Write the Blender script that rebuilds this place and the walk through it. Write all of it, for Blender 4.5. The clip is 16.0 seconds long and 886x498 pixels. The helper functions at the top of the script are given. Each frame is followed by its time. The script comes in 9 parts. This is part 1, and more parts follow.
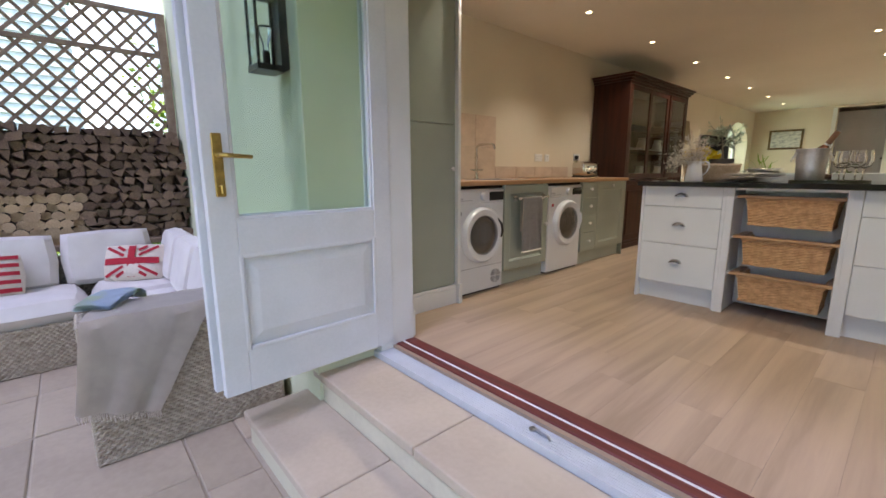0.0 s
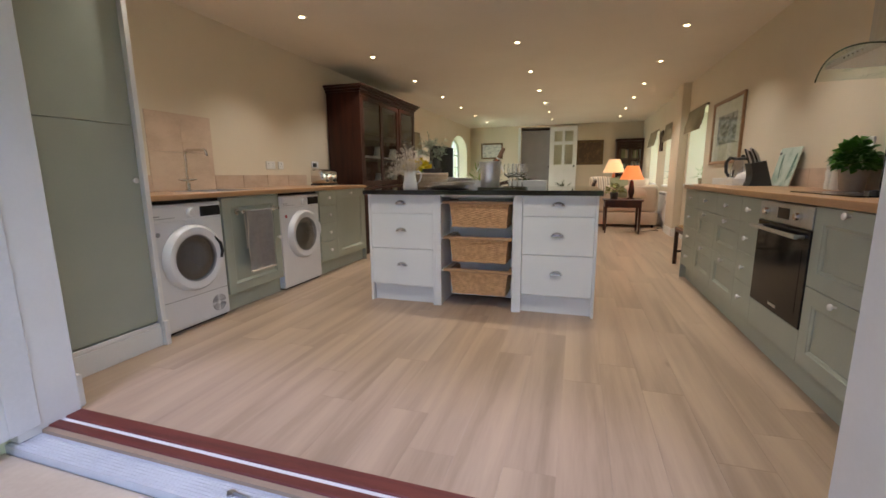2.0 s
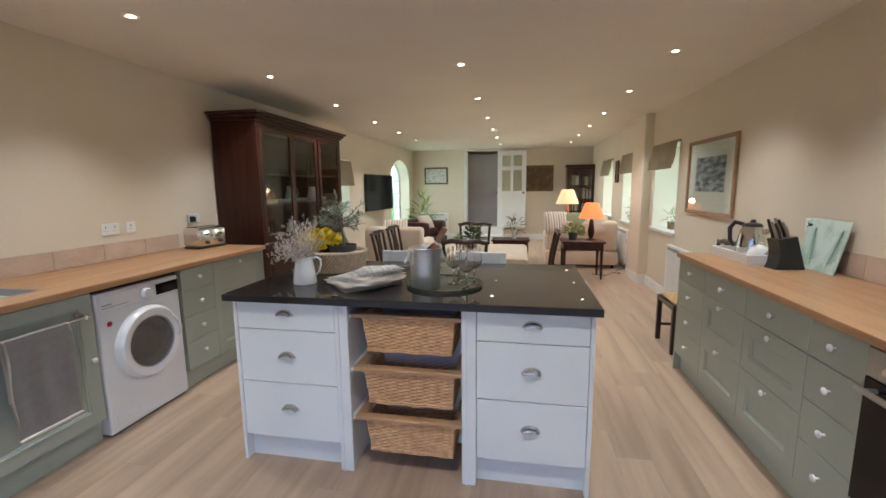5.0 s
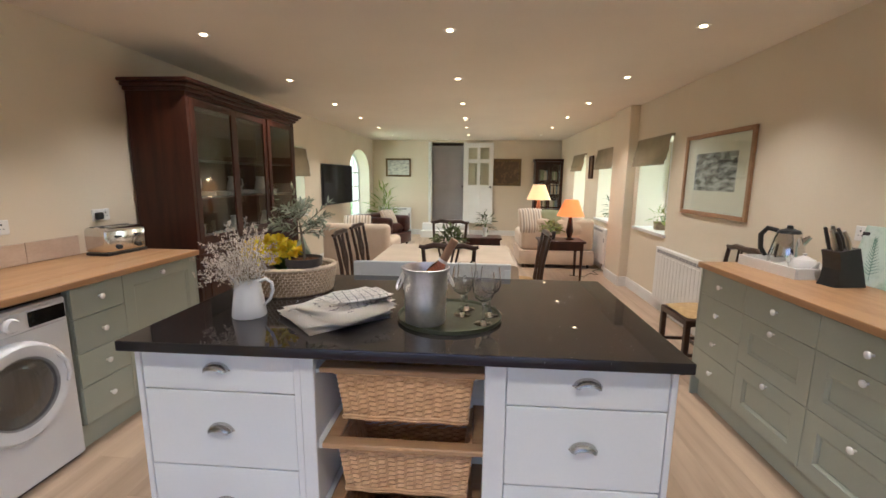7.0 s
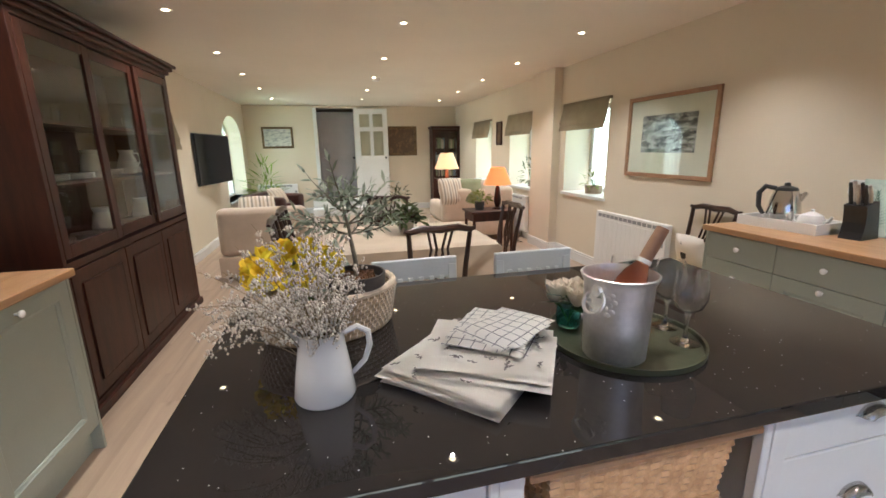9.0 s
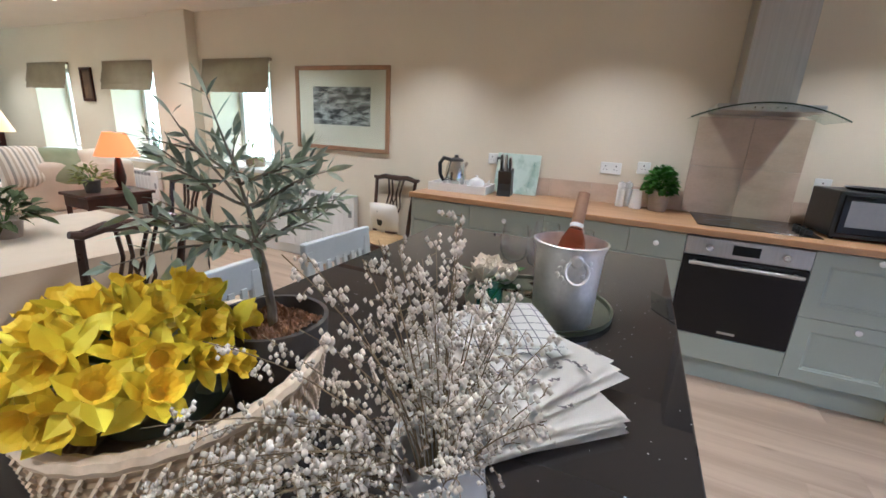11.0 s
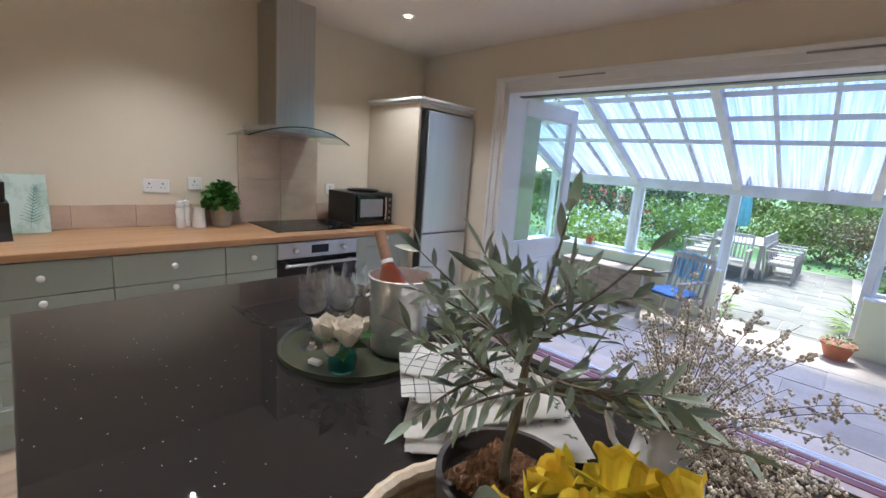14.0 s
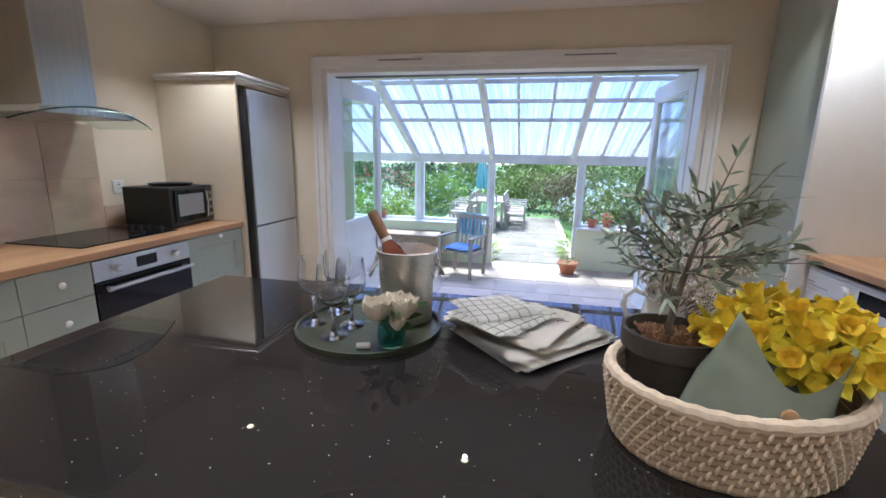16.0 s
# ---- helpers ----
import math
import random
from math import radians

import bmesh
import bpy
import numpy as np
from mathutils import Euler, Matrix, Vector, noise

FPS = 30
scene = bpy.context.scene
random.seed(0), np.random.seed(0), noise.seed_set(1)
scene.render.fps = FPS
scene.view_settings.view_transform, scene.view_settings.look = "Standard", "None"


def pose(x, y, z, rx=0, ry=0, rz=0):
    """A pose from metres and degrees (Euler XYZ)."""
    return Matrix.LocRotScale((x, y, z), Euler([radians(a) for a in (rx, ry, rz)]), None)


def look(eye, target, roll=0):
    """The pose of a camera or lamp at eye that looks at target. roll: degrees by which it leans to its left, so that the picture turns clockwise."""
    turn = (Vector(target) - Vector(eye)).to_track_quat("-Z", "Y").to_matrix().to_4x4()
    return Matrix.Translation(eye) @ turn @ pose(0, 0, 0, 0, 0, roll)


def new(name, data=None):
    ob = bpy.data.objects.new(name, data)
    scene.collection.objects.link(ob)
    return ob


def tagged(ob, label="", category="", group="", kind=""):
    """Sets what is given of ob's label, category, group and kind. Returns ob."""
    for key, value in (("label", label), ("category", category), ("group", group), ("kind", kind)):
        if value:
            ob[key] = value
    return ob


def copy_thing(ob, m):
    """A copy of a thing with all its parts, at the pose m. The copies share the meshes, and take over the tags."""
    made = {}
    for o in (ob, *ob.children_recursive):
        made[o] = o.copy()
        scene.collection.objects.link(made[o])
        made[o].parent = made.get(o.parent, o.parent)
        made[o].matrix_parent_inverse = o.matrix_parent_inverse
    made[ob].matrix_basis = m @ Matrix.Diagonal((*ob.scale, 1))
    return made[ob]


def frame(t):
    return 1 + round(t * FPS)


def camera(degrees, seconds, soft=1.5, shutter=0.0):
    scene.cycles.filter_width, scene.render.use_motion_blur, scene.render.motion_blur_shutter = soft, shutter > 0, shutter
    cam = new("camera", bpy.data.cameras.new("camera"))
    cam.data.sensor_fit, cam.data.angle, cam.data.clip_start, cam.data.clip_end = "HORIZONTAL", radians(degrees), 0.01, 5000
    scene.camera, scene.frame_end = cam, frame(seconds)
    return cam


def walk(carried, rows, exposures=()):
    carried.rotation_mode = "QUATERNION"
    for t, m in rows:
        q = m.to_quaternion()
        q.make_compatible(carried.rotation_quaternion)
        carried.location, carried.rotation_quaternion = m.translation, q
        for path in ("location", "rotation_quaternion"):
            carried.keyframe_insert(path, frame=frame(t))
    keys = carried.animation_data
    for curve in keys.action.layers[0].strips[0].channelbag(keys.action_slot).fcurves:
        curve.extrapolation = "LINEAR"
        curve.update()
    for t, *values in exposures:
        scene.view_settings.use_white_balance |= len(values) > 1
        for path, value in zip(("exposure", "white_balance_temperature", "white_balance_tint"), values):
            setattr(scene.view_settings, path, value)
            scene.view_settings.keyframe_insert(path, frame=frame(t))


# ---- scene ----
cam = camera(93.2, 16.0, soft=1.6)
PATH = [
    (0, (0.081, 0.256, 1.021), (-1.393, 1.558, 0.658), -0.2),
    (0.5, (0.139, 0.284, 1.033), (-1.12, 1.796, 0.677), 0.1),
    (1, (0.176, 0.334, 1.052), (-0.858, 2.008, 0.696), 0.0),
    (1.5, (0.236, 0.426, 1.048), (-0.577, 2.22, 0.698), -0.4),
    (2, (0.25, 0.562, 1.058), (-0.347, 2.439, 0.71), -0.5),
    (2.5, (0.174, 0.77, 1.081), (-0.266, 2.691, 0.739), -0.6),
    (3, (0.131, 0.964, 1.105), (-0.231, 2.904, 0.775), -0.4),
    (3.5, (0.158, 1.246, 1.194), (-0.201, 3.19, 0.888), -0.2),
    (4, (0.168, 1.469, 1.307), (-0.206, 3.41, 1.003), -0.3),
    (4.5, (0.097, 1.686, 1.392), (-0.279, 3.628, 1.094), -0.5),
    (5, (0.065, 1.833, 1.474), (-0.296, 3.778, 1.178), -0.6),
    (7.5, (-0.401, 2.599, 1.482), (-0.48, 4.564, 1.122), 0.4),
    (8, (-0.596, 2.762, 1.472), (-0.587, 4.722, 1.077), -0.1),
    (10.5, (-1.5, 3.652, 1.422), (-0.008, 4.856, 0.852), 1.8),
    (11, (-1.462, 3.825, 1.403), (0.294, 4.612, 0.857), 3.3),
    (11.5, (-1.454, 4.004, 1.423), (0.447, 4.349, 0.906), 4.2),
    (12, (-1.488, 4.166, 1.451), (0.458, 4.125, 0.991), 4.6),
    (12.5, (-1.477, 4.311, 1.454), (0.433, 3.878, 1.046), 4.9),
    (13, (-1.367, 4.392, 1.467), (0.414, 3.568, 1.077), 5.3),
    (13.5, (-1.291, 4.487, 1.473), (0.283, 3.316, 1.086), 5.1),
    (14, (-1.262, 4.675, 1.458), (0.09, 3.253, 1.073), 4.4),
    (14.5, (-1.147, 4.816, 1.454), (-0.056, 3.189, 1.051), 3.7),
    (15, (-0.958, 4.912, 1.407), (-0.125, 3.142, 0.993), 2.5),
    (15.5, (-0.815, 5.014, 1.403), (-0.225, 3.15, 0.979), 1.7),
    (16, (-0.761, 5.099, 1.416), (-0.375, 3.182, 0.999), 1.1),
]
EXPOSURES = [
    (0.0, 1.68, 6300, 9), (1.5, 1.62, 5950, 9), (2.5, 1.8, 6150, 11), (3.5, 1.9, 5650, 8), (5.0, 1.97, 5300, 9), (8.0, 2.1, 5750, 12),
    (10.5, 2.2, 4900, 9), (12.0, 2.3, 5000, 9), (14.0, 2.0, 5050, 9), (16.0, 2.08, 5000, 10),
]
walk(cam, [(t, look(eye, target, roll)) for t, eye, target, roll in PATH], EXPOSURES)

# ---- world, sun, lamps ----
SUN_AZ, SUN_EL = radians(165), radians(58)
world = bpy.data.worlds.new("sky")
scene.world = world
world.use_nodes = True
wn, wl = world.node_tree.nodes, world.node_tree.links
sky = wn.new("ShaderNodeTexSky")
sky.sky_type, sky.sun_disc = "NISHITA", False
sky.sun_elevation, sky.sun_rotation = SUN_EL, SUN_AZ
wco = wn.new("ShaderNodeTexCoord")
cloud = wn.new("ShaderNodeTexNoise")
cloud.inputs["Scale"].default_value, cloud.inputs["Detail"].default_value = 2.6, 6
wl.new(wco.outputs["Generated"], cloud.inputs["Vector"])
cramp = wn.new("ShaderNodeValToRGB")
cramp.color_ramp.elements[0].position, cramp.color_ramp.elements[1].position = 0.53, 0.74
wl.new(cloud.outputs["Fac"], cramp.inputs["Fac"])
wmix = wn.new("ShaderNodeMix")
wmix.data_type = "RGBA"
wl.new(cramp.outputs["Color"], wmix.inputs["Factor"])
wl.new(sky.outputs["Color"], wmix.inputs["A"])
wmix.inputs["B"].default_value = (6.5, 6.8, 7.3, 1)
wl.new(wmix.outputs["Result"], wn["Background"].inputs["Color"])
wn["Background"].inputs["Strength"].default_value = 0.15

sun_lamp = bpy.data.lights.new("sun", "SUN")
sun_lamp.energy, sun_lamp.angle, sun_lamp.color = 3.0, radians(14), (1.0, 0.91, 0.79)
sun_ob = new("sun", sun_lamp)
sun_dir = Vector((math.sin(SUN_AZ) * math.cos(SUN_EL), math.cos(SUN_AZ) * math.cos(SUN_EL), math.sin(SUN_EL)))
sun_ob.matrix_world = look(sun_dir * 30, (0, 0, 0))

SPOT_X = (-2.18, -0.44, 1.2)
SPOT_Y = (2.62, 4.07, 5.46, 6.85, 8.26, 9.55, 10.9, 12.3)
CEIL = 2.47
for sx in SPOT_X:
    for sy in SPOT_Y:
        lamp = bpy.data.lights.new("downlight_lamp", "SPOT")
        lamp.energy, lamp.spot_size, lamp.spot_blend, lamp.shadow_soft_size, lamp.color = 16.5, radians(112), 0.92, 0.011, (1.0, 0.89, 0.74)
        new("downlight_lamp", lamp).matrix_world = look((sx, sy, CEIL - 0.03), (sx, sy + 0.001, 0))


# ---- materials ----
def node_mat(name):
    m = bpy.data.materials.new(name)
    m.use_nodes = True
    return m, m.node_tree.nodes, m.node_tree.links, m.node_tree.nodes["Principled BSDF"]


def surf(name, c1, c2=None, rough=0.5, metal=0.0, scale=6.0, fine=60.0, bump=0.1, stretch=(1, 1, 1), blend=(0.35, 0.7), spec=0.5, sheen=0.0, per_object=0.0, coat=0.0):
    """Two tones mixed by coarse and fine noise, with relief of its own."""
    m, n, l, b = node_mat(name)
    c2 = c2 or tuple(v * 0.86 for v in c1)
    co = n.new("ShaderNodeTexCoord")
    mp = n.new("ShaderNodeMapping")
    mp.inputs["Scale"].default_value = stretch
    l.new(co.outputs["Object"], mp.inputs["Vector"])
    vec = mp.outputs["Vector"]
    info = n.new("ShaderNodeObjectInfo")
    if per_object:
        off = n.new("ShaderNodeVectorMath")
        off.operation = "MULTIPLY_ADD"
        off.inputs[1].default_value = (37.0, 23.0, 11.0)
        l.new(info.outputs["Random"], off.inputs[0])
        l.new(vec, off.inputs[2])
        vec = off.outputs["Vector"]
    big, small = n.new("ShaderNodeTexNoise"), n.new("ShaderNodeTexNoise")
    big.inputs["Scale"].default_value, big.inputs["Detail"].default_value = scale, 4
    small.inputs["Scale"].default_value, small.inputs["Detail"].default_value = fine, 3
    l.new(vec, big.inputs["Vector"])
    l.new(vec, small.inputs["Vector"])
    add = n.new("ShaderNodeMath")
    add.operation = "MULTIPLY_ADD"
    add.inputs[1].default_value = 0.3
    l.new(small.outputs["Fac"], add.inputs[0])
    l.new(big.outputs["Fac"], add.inputs[2])
    ramp = n.new("ShaderNodeMapRange")
    ramp.inputs["From Min"].default_value, ramp.inputs["From Max"].default_value = blend[0] + 0.15, blend[1] + 0.15
    l.new(add.outputs["Value"], ramp.inputs["Value"])
    mix = n.new("ShaderNodeMix")
    mix.data_type = "RGBA"
    mix.inputs["A"].default_value, mix.inputs["B"].default_value = (*c1, 1), (*c2, 1)
    l.new(ramp.outputs["Result"], mix.inputs["Factor"])
    col = mix.outputs["Result"]
    if per_object:
        hsv = n.new("ShaderNodeHueSaturation")
        mr = n.new("ShaderNodeMapRange")
        mr.inputs["To Min"].default_value, mr.inputs["To Max"].default_value = 1 - per_object, 1 + per_object
        l.new(info.outputs["Random"], mr.inputs["Value"])
        l.new(mr.outputs["Result"], hsv.inputs["Value"])
        l.new(col, hsv.inputs["Color"])
        col = hsv.outputs["Color"]
    l.new(col, b.inputs["Base Color"])
    rr = n.new("ShaderNodeMapRange")
    rr.inputs["To Min"].default_value, rr.inputs["To Max"].default_value = max(0.02, rough - 0.07), min(1, rough + 0.07)
    l.new(small.outputs["Fac"], rr.inputs["Value"])
    l.new(rr.outputs["Result"], b.inputs["Roughness"])
    b.inputs["Metallic"].default_value = metal
    b.inputs["Specular IOR Level"].default_value = spec
    b.inputs["Sheen Weight"].default_value = sheen
    b.inputs["Coat Weight"].default_value = coat
    b.inputs["Coat Roughness"].default_value = 0.12
    if bump:
        bp = n.new("ShaderNodeBump")
        bp.inputs["Strength"].default_value, bp.inputs["Distance"].default_value = bump, 0.004
        l.new(add.outputs["Value"], bp.inputs["Height"])
        l.new(bp.outputs["Normal"], b.inputs["Normal"])
    return m


def glass(name, tint=(0.96, 0.99, 0.97), gloss=1.0, rough=0.0):
    """A thin pane: clear, with gloss that grows at grazing angles."""
    m, n, l, b = node_mat(name)
    out = n["Material Output"]
    tr, gl, mx, lw, pw, mu = n.new("ShaderNodeBsdfTransparent"), n.new("ShaderNodeBsdfGlossy"), n.new("ShaderNodeMixShader"), n.new("ShaderNodeLayerWeight"), n.new("ShaderNodeMath"), n.new("ShaderNodeMath")
    tr.inputs["Color"].default_value = (*tint, 1)
    gl.inputs["Roughness"].default_value = rough
    lw.inputs["Blend"].default_value = 0.5
    pw.operation, pw.inputs[1].default_value = "POWER", 4.0
    mu.operation, mu.inputs[1].default_value, mu.inputs[2].default_value = "MULTIPLY_ADD", 0.7 * gloss, 0.035 * gloss
    l.new(lw.outputs["Facing"], pw.inputs[0])
    l.new(pw.outputs["Value"], mu.inputs[0])
    l.new(mu.outputs["Value"], mx.inputs["Fac"])
    l.new(tr.outputs["BSDF"], mx.inputs[1])
    l.new(gl.outputs["BSDF"], mx.inputs[2])
    l.new(mx.outputs["Shader"], out.inputs["Surface"])
    return m


def thick_glass(name, col=(1, 1, 1), rough=0.0, ior=1.45):
    m, n, l, b = node_mat(name)
    b.inputs["Base Color"].default_value = (*col, 1)
    b.inputs["Transmission Weight"].default_value, b.inputs["Roughness"].default_value, b.inputs["IOR"].default_value = 1.0, rough, ior
    return m


def glow(name, col, strength):
    m, n, l, b = node_mat(name)
    b.inputs["Base Color"].default_value = (*col, 1)
    b.inputs["Emission Color"].default_value, b.inputs["Emission Strength"].default_value = (*col, 1), strength
    return m


def polycarbonate():
    m, n, l, b = node_mat("corrugated polycarbonate")
    out = n["Material Output"]
    co, ns, rp = n.new("ShaderNodeTexCoord"), n.new("ShaderNodeTexNoise"), n.new("ShaderNodeMapRange")
    mp = n.new("ShaderNodeMapping")
    mp.inputs["Scale"].default_value = (24, 0.5, 0.5)
    ns.inputs["Scale"].default_value, ns.inputs["Detail"].default_value = 1.6, 4
    l.new(co.outputs["Object"], mp.inputs["Vector"])
    l.new(mp.outputs["Vector"], ns.inputs["Vector"])
    l.new(ns.outputs["Fac"], rp.inputs["Value"])
    rp.inputs["From Min"].default_value, rp.inputs["From Max"].default_value = 0.35, 0.65
    rp.inputs["To Min"].default_value, rp.inputs["To Max"].default_value = 0.01, 0.13
    tr, tl, mx = n.new("ShaderNodeBsdfTransparent"), n.new("ShaderNodeBsdfTranslucent"), n.new("ShaderNodeMixShader")
    tr.inputs["Color"].default_value, tl.inputs["Color"].default_value = (0.175, 0.19, 0.335, 1), (0.95, 0.94, 0.91, 1)
    l.new(rp.outputs["Result"], mx.inputs["Fac"])
    l.new(tr.outputs["BSDF"], mx.inputs[1])
    l.new(tl.outputs["BSDF"], mx.inputs[2])
    l.new(mx.outputs["Shader"], out.inputs["Surface"])
    return m


def granite():
    m, n, l, b = node_mat("black sparkle quartz")
    co, vo, rp, mx = n.new("ShaderNodeTexCoord"), n.new("ShaderNodeTexVoronoi"), n.new("ShaderNodeMath"), n.new("ShaderNodeMix")
    vo.inputs["Scale"].default_value = 60
    l.new(co.outputs["Object"], vo.inputs["Vector"])
    rp.operation, rp.inputs[1].default_value = "LESS_THAN", 0.085
    l.new(vo.outputs["Distance"], rp.inputs[0])
    gt = n.new("ShaderNodeMath")
    gt.operation, gt.inputs[1].default_value = "GREATER_THAN", 0.66
    sep = n.new("ShaderNodeSeparateColor")
    l.new(vo.outputs["Color"], sep.inputs["Color"])
    l.new(sep.outputs["Red"], gt.inputs[0])
    mu = n.new("ShaderNodeMath")
    mu.operation = "MULTIPLY"
    l.new(rp.outputs["Value"], mu.inputs[0])
    l.new(gt.outputs["Value"], mu.inputs[1])
    mx.data_type = "RGBA"
    mx.inputs["A"].default_value, mx.inputs["B"].default_value = (0.022, 0.019, 0.018, 1), (0.62, 0.62, 0.60, 1)
    l.new(mu.outputs["Value"], mx.inputs["Factor"])
    l.new(mx.outputs["Result"], b.inputs["Base Color"])
    ns = n.new("ShaderNodeTexNoise")
    ns.inputs["Scale"].default_value = 9
    l.new(co.outputs["Object"], ns.inputs["Vector"])
    rr = n.new("ShaderNodeMapRange")
    rr.inputs["To Min"].default_value, rr.inputs["To Max"].default_value = 0.010, 0.022
    l.new(ns.outputs["Fac"], rr.inputs["Value"])
    l.new(rr.outputs["Result"], b.inputs["Roughness"])
    return m


def plank_mat(name, c1, c2, c3, rough=0.35):
    """Boards that run along y: long grain, knots, a tone of its own for each board."""
    m, n, l, b = node_mat(name)
    co, mp, info = n.new("ShaderNodeTexCoord"), n.new("ShaderNodeMapping"), n.new("ShaderNodeObjectInfo")
    mp.inputs["Scale"].default_value = (9, 0.55, 1)
    l.new(co.outputs["Object"], mp.inputs["Vector"])
    off = n.new("ShaderNodeVectorMath")
    off.operation, off.inputs[1].default_value = "MULTIPLY_ADD", (51, 33, 17)
    l.new(info.outputs["Random"], off.inputs[0])
    l.new(mp.outputs["Vector"], off.inputs[2])
    a, f = n.new("ShaderNodeTexNoise"), n.new("ShaderNodeTexNoise")
    a.inputs["Scale"].default_value, a.inputs["Detail"].default_value, a.inputs["Distortion"].default_value = 0.9, 5, 0.6
    f.inputs["Scale"].default_value, f.inputs["Detail"].default_value = 12, 4
    l.new(off.outputs["Vector"], a.inputs["Vector"])
    l.new(off.outputs["Vector"], f.inputs["Vector"])
    add = n.new("ShaderNodeMath")
    add.operation, add.inputs[1].default_value = "MULTIPLY_ADD", 0.22
    l.new(f.outputs["Fac"], add.inputs[0])
    l.new(a.outputs["Fac"], add.inputs[2])
    ramp = n.new("ShaderNodeValToRGB")
    e = ramp.color_ramp.elements
    e[0].position, e[0].color = 0.42, (*c2, 1)
    e[1].position, e[1].color = 0.78, (*c1, 1)
    mid = e.new(0.6)
    mid.color = (*c3, 1)
    l.new(add.outputs["Value"], ramp.inputs["Fac"])
    hsv, mr = n.new("ShaderNodeHueSaturation"), n.new("ShaderNodeMapRange")
    mr.inputs["To Min"].default_value, mr.inputs["To Max"].default_value = 0.97, 1.03
    l.new(info.outputs["Random"], mr.inputs["Value"])
    l.new(mr.outputs["Result"], hsv.inputs["Value"])
    l.new(ramp.outputs["Color"], hsv.inputs["Color"])
    # small dark knots
    vo, kn, km = n.new("ShaderNodeTexVoronoi"), n.new("ShaderNodeMapRange"), n.new("ShaderNodeMix")
    mpk = n.new("ShaderNodeMapping")
    mpk.inputs["Scale"].default_value = (0.4, 2.2, 1)
    l.new(off.outputs["Vector"], mpk.inputs["Vector"])
    l.new(mpk.outputs["Vector"], vo.inputs["Vector"])
    vo.inputs["Scale"].default_value = 1.0
    kn.inputs["From Min"].default_value, kn.inputs["From Max"].default_value = 0.02, 0.07
    kn.inputs["To Min"].default_value, kn.inputs["To Max"].default_value = 0.45, 0.0
    l.new(vo.outputs["Distance"], kn.inputs["Value"])
    km.data_type = "RGBA"
    km.inputs["B"].default_value = (c2[0] * 0.5, c2[1] * 0.47, c2[2] * 0.43, 1)
    l.new(kn.outputs["Result"], km.inputs["Factor"])
    l.new(hsv.outputs["Color"], km.inputs["A"])
    l.new(km.outputs["Result"], b.inputs["Base Color"])
    rr = n.new("ShaderNodeMapRange")
    rr.inputs["To Min"].default_value, rr.inputs["To Max"].default_value = rough - 0.08, rough + 0.1
    l.new(f.outputs["Fac"], rr.inputs["Value"])
    l.new(rr.outputs["Result"], b.inputs["Roughness"])
    bp = n.new("ShaderNodeBump")
    bp.inputs["Strength"].default_value, bp.inputs["Distance"].default_value = 0.12, 0.002
    l.new(add.outputs["Value"], bp.inputs["Height"])
    l.new(bp.outputs["Normal"], b.inputs["Normal"])
    return m


def check_mat(name, base, line, size=0.025, width=0.12):
    """White cloth with thin woven lines in both directions."""
    m, n, l, b = node_mat(name)
    co, sep = n.new("ShaderNodeTexCoord"), n.new("ShaderNodeSeparateXYZ")
    l.new(co.outputs["Object"], sep.inputs["Vector"])
    outs = []
    for ax in ("X", "Y"):
        d, fr, lt = n.new("ShaderNodeMath"), n.new("ShaderNodeMath"), n.new("ShaderNodeMath")
        d.operation, d.inputs[1].default_value = "DIVIDE", size
        fr.operation = "FRACT"
        lt.operation, lt.inputs[1].default_value = "LESS_THAN", width
        l.new(sep.outputs[ax], d.inputs[0])
        l.new(d.outputs["Value"], fr.inputs[0])
        l.new(fr.outputs["Value"], lt.inputs[0])
        outs.append(lt)
    mxm = n.new("ShaderNodeMath")
    mxm.operation = "MAXIMUM"
    l.new(outs[0].outputs["Value"], mxm.inputs[0])
    l.new(outs[1].outputs["Value"], mxm.inputs[1])
    mx = n.new("ShaderNodeMix")
    mx.data_type = "RGBA"
    mx.inputs["A"].default_value, mx.inputs["B"].default_value = (*base, 1), (*line, 1)
    l.new(mxm.outputs["Value"], mx.inputs["Factor"])
    l.new(mx.outputs["Result"], b.inputs["Base Color"])
    b.inputs["Roughness"].default_value = 0.9
    return m


def stripe_mat(name, cols, size, axis="X", rough=0.85):
    m, n, l, b = node_mat(name)
    co, sep, d, fr, rp = n.new("ShaderNodeTexCoord"), n.new("ShaderNodeSeparateXYZ"), n.new("ShaderNodeMath"), n.new("ShaderNodeMath"), n.new("ShaderNodeValToRGB")
    l.new(co.outputs["Object"], sep.inputs["Vector"])
    d.operation, d.inputs[1].default_value = "DIVIDE", size
    fr.operation = "FRACT"
    l.new(sep.outputs[axis], d.inputs[0])
    l.new(d.outputs["Value"], fr.inputs[0])
    l.new(fr.outputs["Value"], rp.inputs["Fac"])
    rp.color_ramp.interpolation = "CONSTANT"
    e = rp.color_ramp.elements
    e[0].position, e[0].color = 0, (*cols[0], 1)
    e[1].position, e[1].color = 1 / len(cols), (*cols[1], 1)
    for i, c in enumerate(cols[2:], 2):
        q = e.new(i / len(cols))
        q.color = (*c, 1)
    l.new(rp.outputs["Color"], b.inputs["Base Color"])
    b.inputs["Roughness"].default_value = rough
    return m


